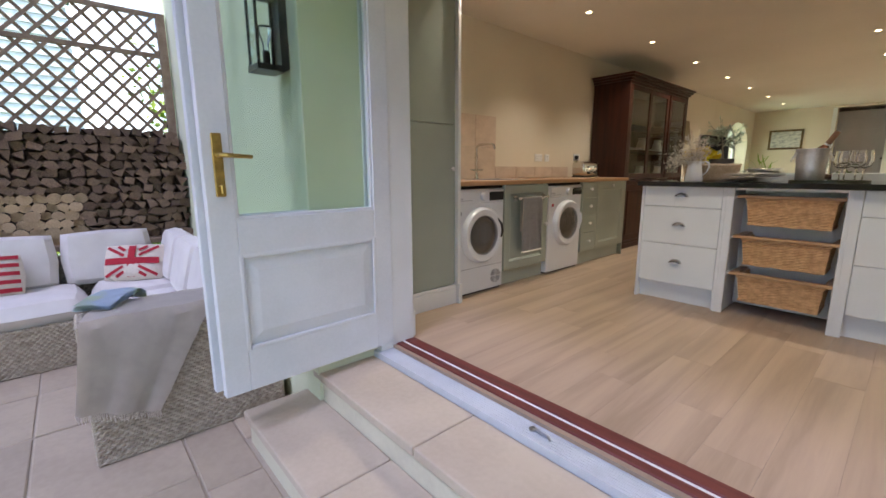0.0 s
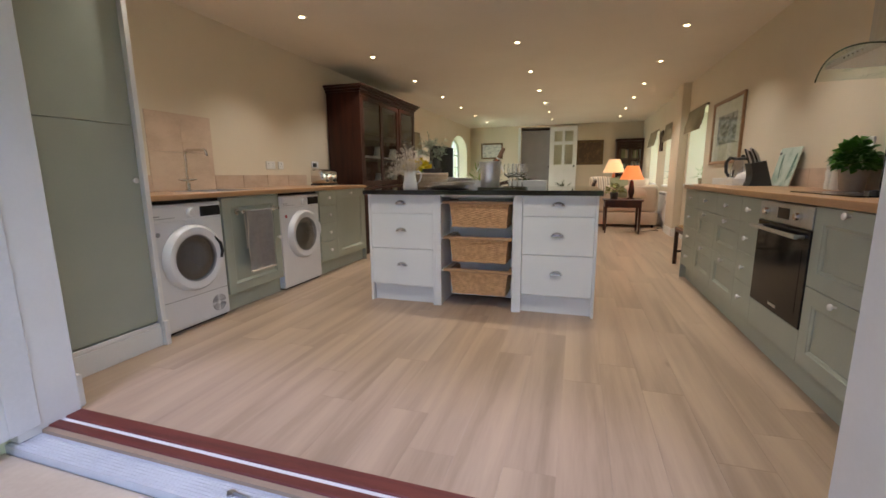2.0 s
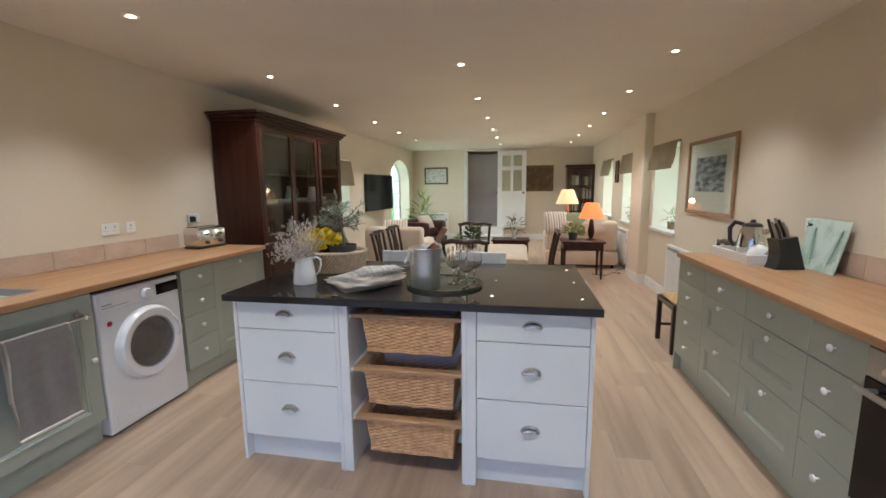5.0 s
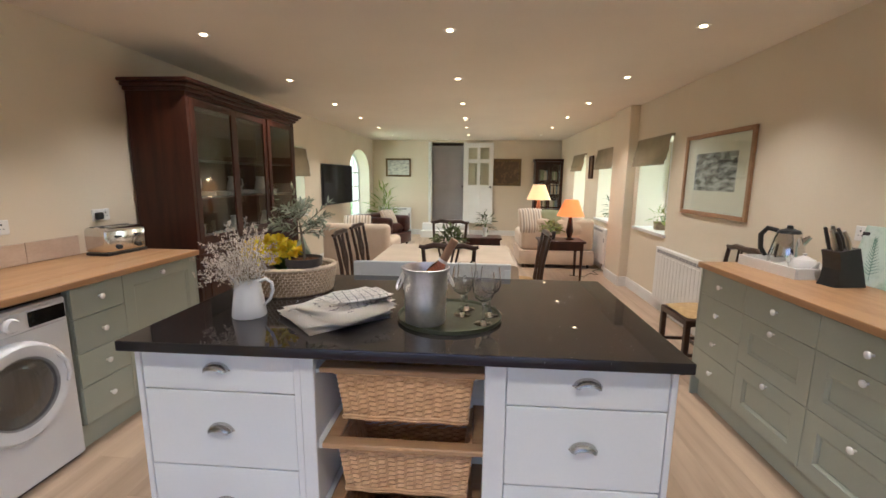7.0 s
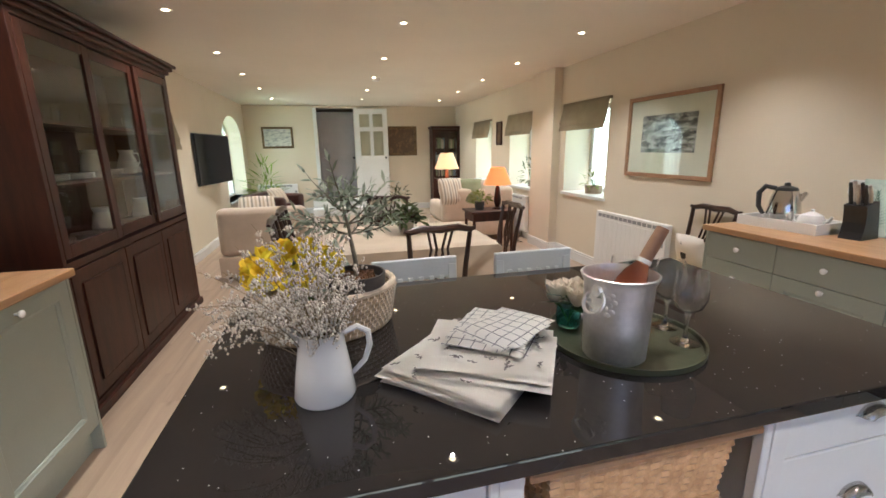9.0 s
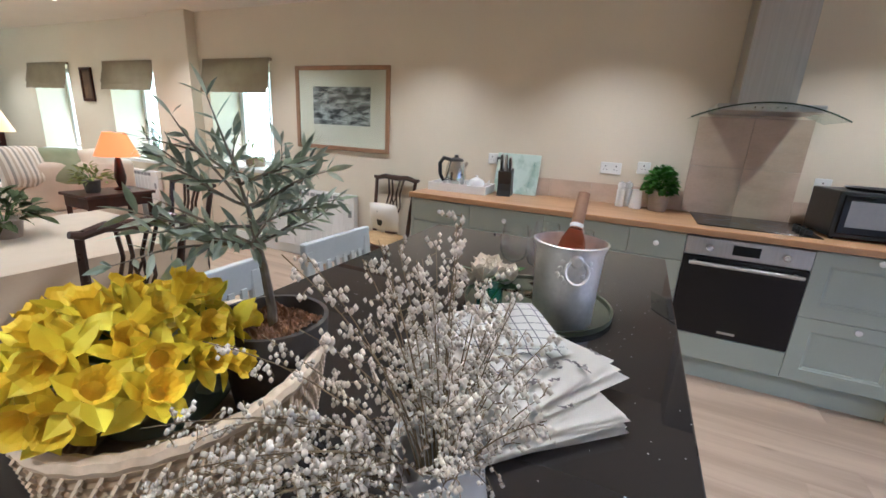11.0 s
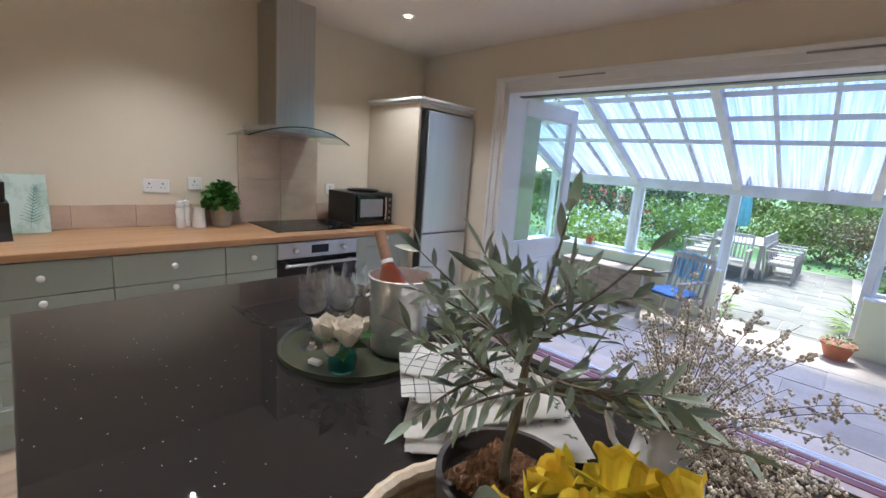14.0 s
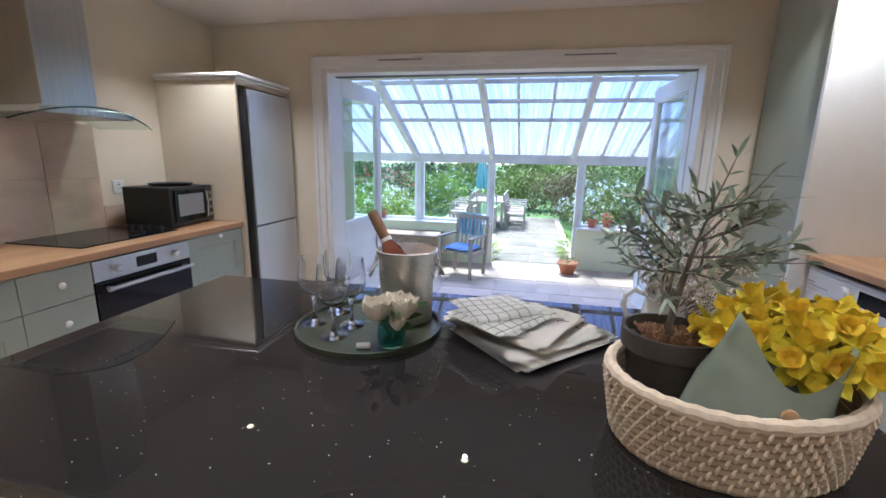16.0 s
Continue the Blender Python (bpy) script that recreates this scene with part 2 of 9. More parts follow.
WALL = surf("warm cream emulsion", (0.72, 0.64, 0.505), (0.69, 0.605, 0.47), 0.85, scale=1.3, fine=140, bump=0.05)
CEILING = surf("white ceiling emulsion", (0.78, 0.72, 0.62), (0.74, 0.68, 0.58), 0.9, scale=1.1, fine=150, bump=0.04)
WHITE = surf("white gloss paint", (0.80, 0.79, 0.77), (0.75, 0.74, 0.71), 0.32, scale=3, fine=90, bump=0.04)
WHITE_OUT = surf("white exterior paint", (0.80, 0.80, 0.80), (0.70, 0.71, 0.70), 0.4, scale=2.5, fine=80, bump=0.06)
ISLAND = surf("pale duck-egg drawer paint", (0.80, 0.81, 0.795), (0.76, 0.775, 0.76), 0.34, scale=3, fine=90, bump=0.03)
ISLAND_W = surf("white painted cabinet", (0.80, 0.80, 0.79), (0.75, 0.75, 0.74), 0.36, scale=3, fine=90, bump=0.03)
SAGE = surf("sage green cabinet paint", (0.385, 0.415, 0.345), (0.355, 0.385, 0.32), 0.38, scale=3, fine=90, bump=0.03)
MINT = surf("pale mint masonry paint", (0.72, 0.73, 0.51), (0.67, 0.68, 0.46), 0.8, scale=1.8, fine=70, bump=0.12)
PLANK = plank_mat("pale oak laminate", (0.47, 0.35, 0.245), (0.325, 0.235, 0.16), (0.41, 0.30, 0.21))
JOINT = surf("board joint", (0.33, 0.24, 0.165), rough=0.7)
OAK_TOP = surf("oiled oak worktop", (0.47, 0.275, 0.135), (0.35, 0.19, 0.085), 0.36, scale=2.2, fine=26, stretch=(7, 0.7, 7), bump=0.08)
MAHOGANY = surf("dark mahogany", (0.055, 0.015, 0.008), (0.025, 0.008, 0.005), 0.38, scale=2.5, fine=30, stretch=(6, 6, 0.7), bump=0.06, spec=0.35)
DARKWOOD = surf("dark polished chair wood", (0.05, 0.022, 0.013), (0.028, 0.012, 0.008), 0.3, scale=4, fine=40, bump=0.06, coat=0.2)
QUARTZ = granite()
STEEL = surf("brushed steel", (0.52, 0.52, 0.51), (0.46, 0.46, 0.45), 0.3, 1.0, scale=3, fine=120, stretch=(30, 30, 0.6), bump=0.03)
CHROME = surf("polished chrome", (0.75, 0.74, 0.72), (0.68, 0.67, 0.65), 0.12, 1.0, scale=8, fine=70, bump=0.0)
ALU = surf("hammered aluminium", (0.88, 0.87, 0.85), (0.76, 0.75, 0.73), 0.46, 1.0, scale=22, fine=90, bump=0.35)
BRASS = surf("worn brass", (0.62, 0.42, 0.13), (0.40, 0.27, 0.09), 0.3, 1.0, scale=25, fine=90, bump=0.05)
BLACK = surf("black plastic", (0.018, 0.018, 0.019), (0.024, 0.024, 0.024), 0.35, scale=10, bump=0.03)
BLACK_GLASS = surf("black glass", (0.008, 0.008, 0.009), (0.010, 0.010, 0.010), 0.07, scale=3, bump=0.0, spec=0.28)
APPLIANCE = surf("white enamel", (0.76, 0.76, 0.77), (0.73, 0.73, 0.74), 0.25, scale=3, bump=0.0)
GREY_PLASTIC = surf("grey plastic", (0.30, 0.30, 0.31), rough=0.4)
GLASS = glass("window glass")
LEAF_GLASS = glass("door glass", (0.93, 0.98, 0.95))
CLEAR = thick_glass("clear drinking glass", (1, 1, 1), 0.0, 1.45)
DOOR_GLASS = glass("smoky porthole glass", (0.52, 0.52, 0.53), 2.0)
TEAL_GLASS = thick_glass("teal glass", (0.35, 0.75, 0.75))
WICKER = surf("honey wicker", (0.70, 0.43, 0.21), (0.48, 0.27, 0.115), 0.5, scale=30, fine=160, bump=0.3, per_object=0.1)
WICKER_RIM = surf("pale rim wood", (0.50, 0.31, 0.16), (0.42, 0.24, 0.11), 0.45, scale=5, fine=60, stretch=(0.6, 8, 8))
RATTAN = surf("grey synthetic rattan", (0.50, 0.42, 0.32), (0.30, 0.24, 0.17), 0.6, scale=30, fine=200, bump=0.3)
SEAGRASS = surf("seagrass coil", (0.52, 0.38, 0.24), (0.36, 0.25, 0.14), 0.75, scale=30, fine=170, bump=0.4)
SEAGRASS_STITCH = surf("pale stitch", (0.74, 0.60, 0.44), (0.62, 0.49, 0.34), 0.75, scale=60, bump=0.2)
CREAM_CLOTH = surf("cream linen", (0.62, 0.50, 0.38), (0.54, 0.43, 0.32), 0.95, scale=5, fine=240, bump=0.25, sheen=0.2)
TABLE_CLOTH = surf("cream tablecloth", (0.55, 0.45, 0.33), (0.49, 0.395, 0.285), 0.95, scale=4, fine=260, bump=0.2, sheen=0.2)
CUSHION = surf("oatmeal outdoor cushion", (0.70, 0.64, 0.59), (0.63, 0.57, 0.52), 0.95, scale=6, fine=240, bump=0.25, sheen=0.2)
THROW = surf("taupe wool throw", (0.70, 0.61, 0.51), (0.63, 0.54, 0.45), 0.98, scale=14, fine=300, bump=0.4, sheen=0.4)
TOWEL = surf("grey marl towel", (0.47, 0.44, 0.42), (0.42, 0.39, 0.37), 0.98, scale=30, fine=320, bump=0.2, sheen=0.2)
TOWEL_EDGE = surf("cream towel border", (0.70, 0.64, 0.55), rough=0.95, fine=300, bump=0.3)
BLIND = surf("taupe roman blind", (0.33, 0.265, 0.185), (0.28, 0.22, 0.155), 0.95, scale=6, fine=260, bump=0.25)
LEATHER = surf("oxblood leather", (0.06, 0.018, 0.013), (0.035, 0.011, 0.009), 0.35, scale=12, fine=120, bump=0.2)
TRAVERTINE = surf("travertine tile", (0.62, 0.475, 0.36), (0.52, 0.385, 0.285), 0.42, scale=5, fine=45, stretch=(1, 1, 2), bump=0.12, per_object=0.06)
GROUT = surf("grout", (0.55, 0.46, 0.36), rough=0.9)
SANDSTONE = surf("buff sandstone paving", (0.47, 0.375, 0.265), (0.37, 0.295, 0.21), 0.75, scale=2.2, fine=30, bump=0.35, per_object=0.12)
STEPSTONE = surf("smooth step stone", (0.57, 0.47, 0.345), (0.48, 0.39, 0.285), 0.7, scale=3, fine=40, bump=0.2, per_object=0.05)
RISER = surf("cream step riser", (0.62, 0.57, 0.42), (0.54, 0.49, 0.36), 0.8, scale=4, fine=50, bump=0.2)
PATH_STONE = surf("mossy weathered path stone", (0.20, 0.17, 0.12), (0.13, 0.12, 0.07), 0.85, scale=2.6, fine=30, bump=0.35, per_object=0.15)
MORTAR = surf("sandy mortar", (0.46, 0.39, 0.30), (0.40, 0.335, 0.25), 0.95, scale=6, fine=60, bump=0.4)
RED_SILL = surf("red-brown sill stain", (0.15, 0.028, 0.021), (0.10, 0.018, 0.015), 0.55, scale=5, fine=60, stretch=(0.5, 6, 6))
GRIT = surf("grey ribbed plate", (0.62, 0.64, 0.66), (0.54, 0.56, 0.58), 0.4, 0.2, scale=8, fine=120, bump=0.1)
TIMBER_W = surf("weathered white rafter paint", (0.72, 0.71, 0.67), (0.60, 0.58, 0.53), 0.6, scale=4, fine=50, bump=0.15)
TEAK = surf("silvered teak", (0.40, 0.35, 0.28), (0.30, 0.25, 0.19), 0.7, scale=5, fine=60, stretch=(4, 4, 1), bump=0.15)
RUSTIC = surf("rustic chest wood", (0.36, 0.27, 0.18), (0.24, 0.17, 0.11), 0.7, scale=5, fine=40, stretch=(1, 5, 5), bump=0.2, per_object=0.1)
TRELLIS = surf("weathered trellis larch", (0.34, 0.25, 0.17), (0.24, 0.17, 0.11), 0.8, scale=10, fine=80, bump=0.2)
BARK = surf("split log bark", (0.15, 0.10, 0.07), (0.09, 0.06, 0.045), 0.9, scale=14, fine=90, bump=0.5, per_object=0.3)
LOG_END = surf("log end grain", (0.235, 0.155, 0.10), (0.12, 0.08, 0.055), 0.9, scale=12, fine=90, bump=0.4, per_object=0.3)
LOG_PALE = surf("pale round log end", (0.50, 0.36, 0.22), (0.36, 0.25, 0.15), 0.9, scale=12, fine=90, bump=0.3, per_object=0.12)
TERRACOTTA = surf("terracotta", (0.47, 0.17, 0.085), (0.38, 0.14, 0.075), 0.8, scale=9, fine=90, bump=0.2)
DARK_POT = surf("dark aged clay", (0.075, 0.062, 0.052), (0.045, 0.038, 0.033), 0.65, scale=9, fine=70, bump=0.3)
STONE_POT = surf("putty ceramic", (0.42, 0.37, 0.32), (0.36, 0.31, 0.27), 0.7, scale=10, bump=0.2)
CERAMIC = surf("white glazed ceramic", (0.78, 0.76, 0.73), (0.74, 0.72, 0.69), 0.22, scale=5, bump=0.02)
CELADON = surf("celadon glaze", (0.52, 0.58, 0.48), (0.42, 0.48, 0.38), 0.12, scale=9, fine=40, bump=0.15, coat=0.4)
COIR = surf("coir mulch", (0.22, 0.11, 0.05), (0.10, 0.05, 0.025), 0.95, scale=60, fine=200, bump=0.6)
OLIVE = surf("olive leaf", (0.46, 0.51, 0.40), (0.32, 0.37, 0.27), 0.42, scale=20, bump=0.1, per_object=0.2)
OLIVE_TWIG = surf("olive twig", (0.22, 0.19, 0.14), (0.15, 0.13, 0.10), 0.85, scale=40, bump=0.3)
DAFFODIL = surf("daffodil yellow", (0.90, 0.78, 0.03), (0.88, 0.70, 0.02), 0.6, scale=30, bump=0.1, per_object=0.12)
DAFF_TRUMPET = surf("deep daffodil trumpet", (0.88, 0.66, 0.015), (0.86, 0.58, 0.01), 0.6, scale=30, bump=0.1, per_object=0.08)
STEM = surf("green stem", (0.12, 0.22, 0.05), (0.08, 0.16, 0.04), 0.6, scale=20)
DRIED = surf("dried seed head", (0.80, 0.74, 0.65), (0.60, 0.52, 0.42), 0.85, scale=40, fine=200, bump=0.3, per_object=0.2)
DRIED_STEM = surf("dried stem", (0.28, 0.21, 0.12), (0.20, 0.15, 0.085), 0.9, scale=40)
BASIL = surf("basil leaf", (0.10, 0.27, 0.03), (0.06, 0.18, 0.02), 0.4, scale=25, bump=0.15, per_object=0.2)
FOLIAGE = surf("garden foliage", (0.24, 0.265, 0.075), (0.15, 0.18, 0.05), 0.6, scale=3, fine=20, bump=0.1, per_object=0.25, spec=0.12)
FOLIAGE_DARK = surf("dark evergreen foliage", (0.11, 0.13, 0.05), (0.065, 0.085, 0.035), 0.6, scale=3, fine=20, bump=0.1, per_object=0.2, spec=0.12)
FOLIAGE_LIME = surf("fresh lime foliage", (0.27, 0.35, 0.06), (0.18, 0.26, 0.045), 0.6, scale=3, fine=20, bump=0.1, per_object=0.2, spec=0.12)
FOLIAGE_BROWN = surf("bronze foliage", (0.22, 0.17, 0.085), (0.15, 0.12, 0.06), 0.7, scale=3, fine=20, per_object=0.2, spec=0.12)
BLOSSOM = surf("white blossom", (0.75, 0.74, 0.70), (0.66, 0.66, 0.60), 0.7, scale=10)
RED_FLOWER = surf("red flower", (0.55, 0.03, 0.04), rough=0.6)
PURPLE_FLOWER = surf("purple flower", (0.22, 0.12, 0.40), rough=0.6)
GRASS = surf("lawn", (0.10, 0.20, 0.035), (0.07, 0.14, 0.03), 0.9, scale=2, fine=60, bump=0.5)
NAPKIN = surf("printed linen napkin", (0.86, 0.82, 0.75), (0.80, 0.75, 0.68), 0.92, scale=6, fine=260, bump=0.15)
NAPKIN_PRINT = surf("grey print", (0.24, 0.21, 0.20), rough=0.9)
CHECK = check_mat("checked napkin", (0.85, 0.82, 0.77), (0.16, 0.15, 0.17), 0.030, 0.075)
TRAY_GREEN = surf("dark olive lacquer tray", (0.065, 0.07, 0.04), (0.05, 0.055, 0.03), 0.35, scale=8, bump=0.05)
ROSE_GLASS = thick_glass("rose wine bottle", (0.85, 0.36, 0.22))
CORK = surf("kraft bottle sleeve", (0.32, 0.18, 0.10), (0.26, 0.14, 0.08), 0.6, scale=15)
LABEL = surf("white paper label", (0.76, 0.75, 0.72), rough=0.7)
PETAL = surf("cream rose petal", (0.80, 0.72, 0.60), (0.76, 0.66, 0.52), 0.7, scale=20, bump=0.1)
ROSE_LEAF = surf("rose leaf", (0.035, 0.10, 0.02), (0.025, 0.07, 0.015), 0.4, scale=20, bump=0.1)
CHAIR_GREY = surf("blue-grey painted chair", (0.55, 0.575, 0.57), (0.49, 0.515, 0.51), 0.42, scale=5, fine=80, bump=0.05)
CHAIR_SEAT = surf("gold damask seat", (0.52, 0.36, 0.17), (0.40, 0.26, 0.11), 0.85, scale=25, fine=160, bump=0.2)
OAK_FRAME = surf("light oak frame", (0.36, 0.20, 0.105), (0.28, 0.15, 0.075), 0.45, scale=5, fine=50, stretch=(5, 0.8, 5))
GILT = surf("dull gilt frame", (0.20, 0.13, 0.055), (0.10, 0.065, 0.03), 0.45, 0.3, scale=20, fine=80, bump=0.3)
MOUNT = surf("ivory mount board", (0.70, 0.66, 0.57), (0.67, 0.63, 0.54), 0.9)
ETCHING = surf("grey moorland print", (0.42, 0.42, 0.41), (0.05, 0.05, 0.052), 0.8, scale=7, fine=40, stretch=(1, 1, 3.2), blend=(0.38, 0.6))
SEASCAPE = surf("pale harbour painting", (0.62, 0.61, 0.55), (0.27, 0.29, 0.30), 0.6, scale=8, fine=30, stretch=(1, 1, 3), blend=(0.45, 0.72))
STILL_LIFE = surf("dark still life painting", (0.10, 0.06, 0.03), (0.22, 0.13, 0.06), 0.45, scale=7, fine=30, blend=(0.5, 0.75))
SHADE_CREAM = glow("lit cream lampshade", (1.0, 0.62, 0.30), 0.15)
SHADE_ORANGE = glow("lit apricot lampshade", (1.0, 0.27, 0.07), 0.14)
SPOT_GLOW = glow("lit downlight", (1.0, 0.74, 0.40), 5.5)
FERN_BOARD = surf("frosted green glass board", (0.60, 0.70, 0.63), (0.40, 0.53, 0.45), 0.2, scale=9, blend=(0.45, 0.65))
FERN_PRINT = surf("fern print", (0.12, 0.25, 0.19), rough=0.3)
CARPET = surf("pale living carpet", (0.52, 0.44, 0.35), (0.46, 0.38, 0.30), 0.98, scale=6, fine=260, bump=0.4)
BLUE_CLOTH = stripe_mat("blue and turquoise towel", [(0.25, 0.50, 0.72), (0.35, 0.66, 0.76), (0.60, 0.75, 0.80), (0.30, 0.56, 0.74)], 0.16, "X")
BLUE_SEAT = surf("blue seat pad", (0.20, 0.33, 0.56), (0.17, 0.28, 0.49), 0.9, scale=8, fine=200, bump=0.2)
PARASOL = surf("teal parasol canvas", (0.22, 0.45, 0.45), (0.18, 0.38, 0.39), 0.9, scale=6, fine=120)
SOFA_STRIPE = stripe_mat("ticking stripe cushion", [(0.66, 0.58, 0.47), (0.30, 0.26, 0.22), (0.62, 0.54, 0.43), (0.45, 0.36, 0.27)], 0.09, "X")
SAGE_CLOTH = surf("sage cushion", (0.28, 0.29, 0.17), (0.22, 0.23, 0.13), 0.95, fine=240, bump=0.2)
FLAG_RED = surf("knitted red wool", (0.42, 0.02, 0.035), (0.34, 0.015, 0.03), 0.95, scale=50, fine=260, bump=0.5)
FLAG_CREAM = surf("knitted cream wool", (0.70, 0.60, 0.50), (0.62, 0.53, 0.44), 0.95, scale=50, fine=260, bump=0.5)
FLAG_GREY = surf("knitted slate wool", (0.20, 0.24, 0.29), (0.16, 0.19, 0.23), 0.95, scale=50, fine=260, bump=0.5)
BLUE_THROW = surf("pale blue throw", (0.56, 0.64, 0.72), (0.60, 0.66, 0.42), 0.95, scale=6, fine=260, bump=0.3, blend=(0.5, 0.7))
CLAPBOARD = surf("white weatherboard", (0.72, 0.74, 0.76), (0.64, 0.66, 0.68), 0.6, scale=3, bump=0.1)
HALL_GREY = surf("pale grey door paint", (0.42, 0.41, 0.43), (0.38, 0.37, 0.39), 0.5, scale=3, fine=80, bump=0.04)
SILVER = surf("silver lacquered steel", (0.66, 0.68, 0.70), (0.61, 0.63, 0.65), 0.36, 0.55, scale=2, fine=120, stretch=(30, 30, 0.6), bump=0.02)
GAP_SHADE = surf("painted gap shade", (0.02, 0.018, 0.016), rough=0.9)


# ---- mesh helpers ----
def part(name, bm, material, parent=None, label="", smooth=False):
    bmesh.ops.recalc_face_normals(bm, faces=bm.faces)
    me = bpy.data.meshes.new(name)
    bm.to_mesh(me)
    bm.free()
    for mt in (material if isinstance(material, (list, tuple)) else [material]):
        me.materials.append(mt)
    if smooth:
        me.shade_smooth()
        me.set_sharp_from_angle(angle=radians(38))
    ob = new(name, me)
    if parent is not None:
        ob.parent = parent
    if label:
        ob["label"] = label
    return ob


def thing(name, label, category, m=None, group="", kind=""):
    ob = new(name)
    ob.empty_display_size = 0.1
    if m is not None:
        ob.matrix_world = m
    return tagged(ob, label, category, group, kind)


def box(x0, y0, z0, x1, y1, z1, bevel=0.0, bm=None, seg=1):
    own = bmesh.new()
    bmesh.ops.create_cube(own, size=1, matrix=Matrix.Translation(((x0 + x1) / 2, (y0 + y1) / 2, (z0 + z1) / 2)) @ Matrix.Diagonal((abs(x1 - x0), abs(y1 - y0), abs(z1 - z0), 1)))
    if bevel:
        bmesh.ops.bevel(own, geom=own.edges[:], offset=bevel, segments=seg, affect="EDGES", profile=0.5)
    return join(bm, own)


def join(bm, own, m=None):
    if m is not None:
        bmesh.ops.transform(own, matrix=m, verts=own.verts)
    if bm is None:
        return own
    me = bpy.data.meshes.new("tmp")
    own.to_mesh(me)
    own.free()
    bm.from_mesh(me)
    bpy.data.meshes.remove(me)
    return bm


def lathe(profile, seg=24, bm=None, m=None):
    """Turn (radius, height) pairs about z."""
    own = bmesh.new()
    rings = []
    for r, z in profile:
        if r < 1e-5:
            rings.append([own.verts.new((0, 0, z))])
        else:
            rings.append([own.verts.new((r * math.cos(2 * math.pi * i / seg), r * math.sin(2 * math.pi * i / seg), z)) for i in range(seg)])
    for a, b in zip(rings, rings[1:]):
        for i in range(seg):
            j = (i + 1) % seg
            if len(a) == 1 and len(b) == 1:
                continue
            if len(a) == 1:
                own.faces.new((a[0], b[i], b[j]))
            elif len(b) == 1:
                own.faces.new((a[i], a[j], b[0]))
            else:
                own.faces.new((a[i], a[j], b[j], b[i]))
    return join(bm, own, m)


def tube(points, radius, seg=8, bm=None, closed=False):
    """A round rod along points; radius one number or one for each point."""
    own = bmesh.new()
    pts = [Vector(p) for p in points]
    rad = radius if isinstance(radius, (list, tuple)) else [radius] * len(pts)
    rings = []
    for i, p in enumerate(pts):
        a = pts[i - 1] if i or closed else p
        b = pts[(i + 1) % len(pts)] if i < len(pts) - 1 or closed else p
        d = (b - a).normalized()
        u = d.orthogonal().normalized() if not rings else (side - d * side.dot(d)).normalized()
        side = u
        v = d.cross(u)
        rings.append([own.verts.new(p + (u * math.cos(2 * math.pi * k / seg) + v * math.sin(2 * math.pi * k / seg)) * rad[i]) for k in range(seg)])
    pairs = list(zip(rings, rings[1:])) + ([(rings[-1], rings[0])] if closed else [])
    for a, b in pairs:
        for k in range(seg):
            own.faces.new((a[k], a[(k + 1) % seg], b[(k + 1) % seg], b[k]))
    if not closed:
        own.faces.new(rings[0][::-1])
        own.faces.new(rings[-1])
    return join(bm, own)


def prism(outline, z0, z1, bm=None, m=None):
    """An outline of (x, y) pairs raised from z0 to z1."""
    own = bmesh.new()
    lo = [own.verts.new((x, y, z0)) for x, y in outline]
    hi = [own.verts.new((x, y, z1)) for x, y in outline]
    n = len(outline)
    own.faces.new(lo[::-1])
    own.faces.new(hi)
    for i in range(n):
        own.faces.new((lo[i], lo[(i + 1) % n], hi[(i + 1) % n], hi[i]))
    return join(bm, own, m)


def pillow(w, d, h, seed=0, bm=None, m=None, n=10, power=2.6):
    """A stuffed cushion lying flat, centre at the origin."""
    own = bmesh.new()
    rnd = random.Random(seed)
    ph = rnd.random() * 6
    def pt(i, j, s):
        u, v = 2 * i / n - 1, 2 * j / n - 1
        k = (1 - abs(u) ** power) * (1 - abs(v) ** power)
        pinch = 1 - 0.07 * (abs(u * v))
        z = s * h / 2 * max(k, 0) ** 0.5 + 0.012 * math.sin(3 * u + ph) * math.cos(2.3 * v + ph) * (1 - abs(u)) 
        return own.verts.new((u * w / 2 * (pinch + 0.0), v * d / 2 * pinch, z))
    for s in (1, -1):
        g = [[pt(i, j, s) for j in range(n + 1)] for i in range(n + 1)]
        for i in range(n):
            for j in range(n):
                q = (g[i][j], g[i + 1][j], g[i + 1][j + 1], g[i][j + 1])
                own.faces.new(q if s > 0 else q[::-1])
    bmesh.ops.remove_doubles(own, verts=own.verts, dist=0.004)
    return join(bm, own, m)


def leaf_shape(length, width, bend=0.1, bm=None, m=None, fold=0.15):
    own = bmesh.new()
    prof = ((0.0, 0.12), (0.2, 0.7), (0.45, 1.0), (0.72, 0.72), (1.0, 0.0))
    mid, le, ri = [], [], []
    for t, w in prof:
        z = -bend * length * t * t
        mid.append(own.verts.new((0, t * length, z)))
        if w > 0:
            le.append(own.verts.new((-w * width / 2, t * length, z + fold * w * width / 2)))
            ri.append(own.verts.new((w * width / 2, t * length, z + fold * w * width / 2)))
    for i in range(3):
        own.faces.new((mid[i], mid[i + 1], le[i + 1], le[i]))
        own.faces.new((mid[i], ri[i], ri[i + 1], mid[i + 1]))
    own.faces.new((mid[3], mid[4], le[3]))
    own.faces.new((mid[3], ri[3], mid[4]))
    return join(bm, own, m)


def aim(origin, direction, twist=0.0):
    """A pose whose y axis points along direction."""
    d = Vector(direction).normalized()
    return Matrix.Translation(origin) @ d.to_track_quat("Y", "Z").to_matrix().to_4x4() @ Matrix.Rotation(twist, 4, "Y")


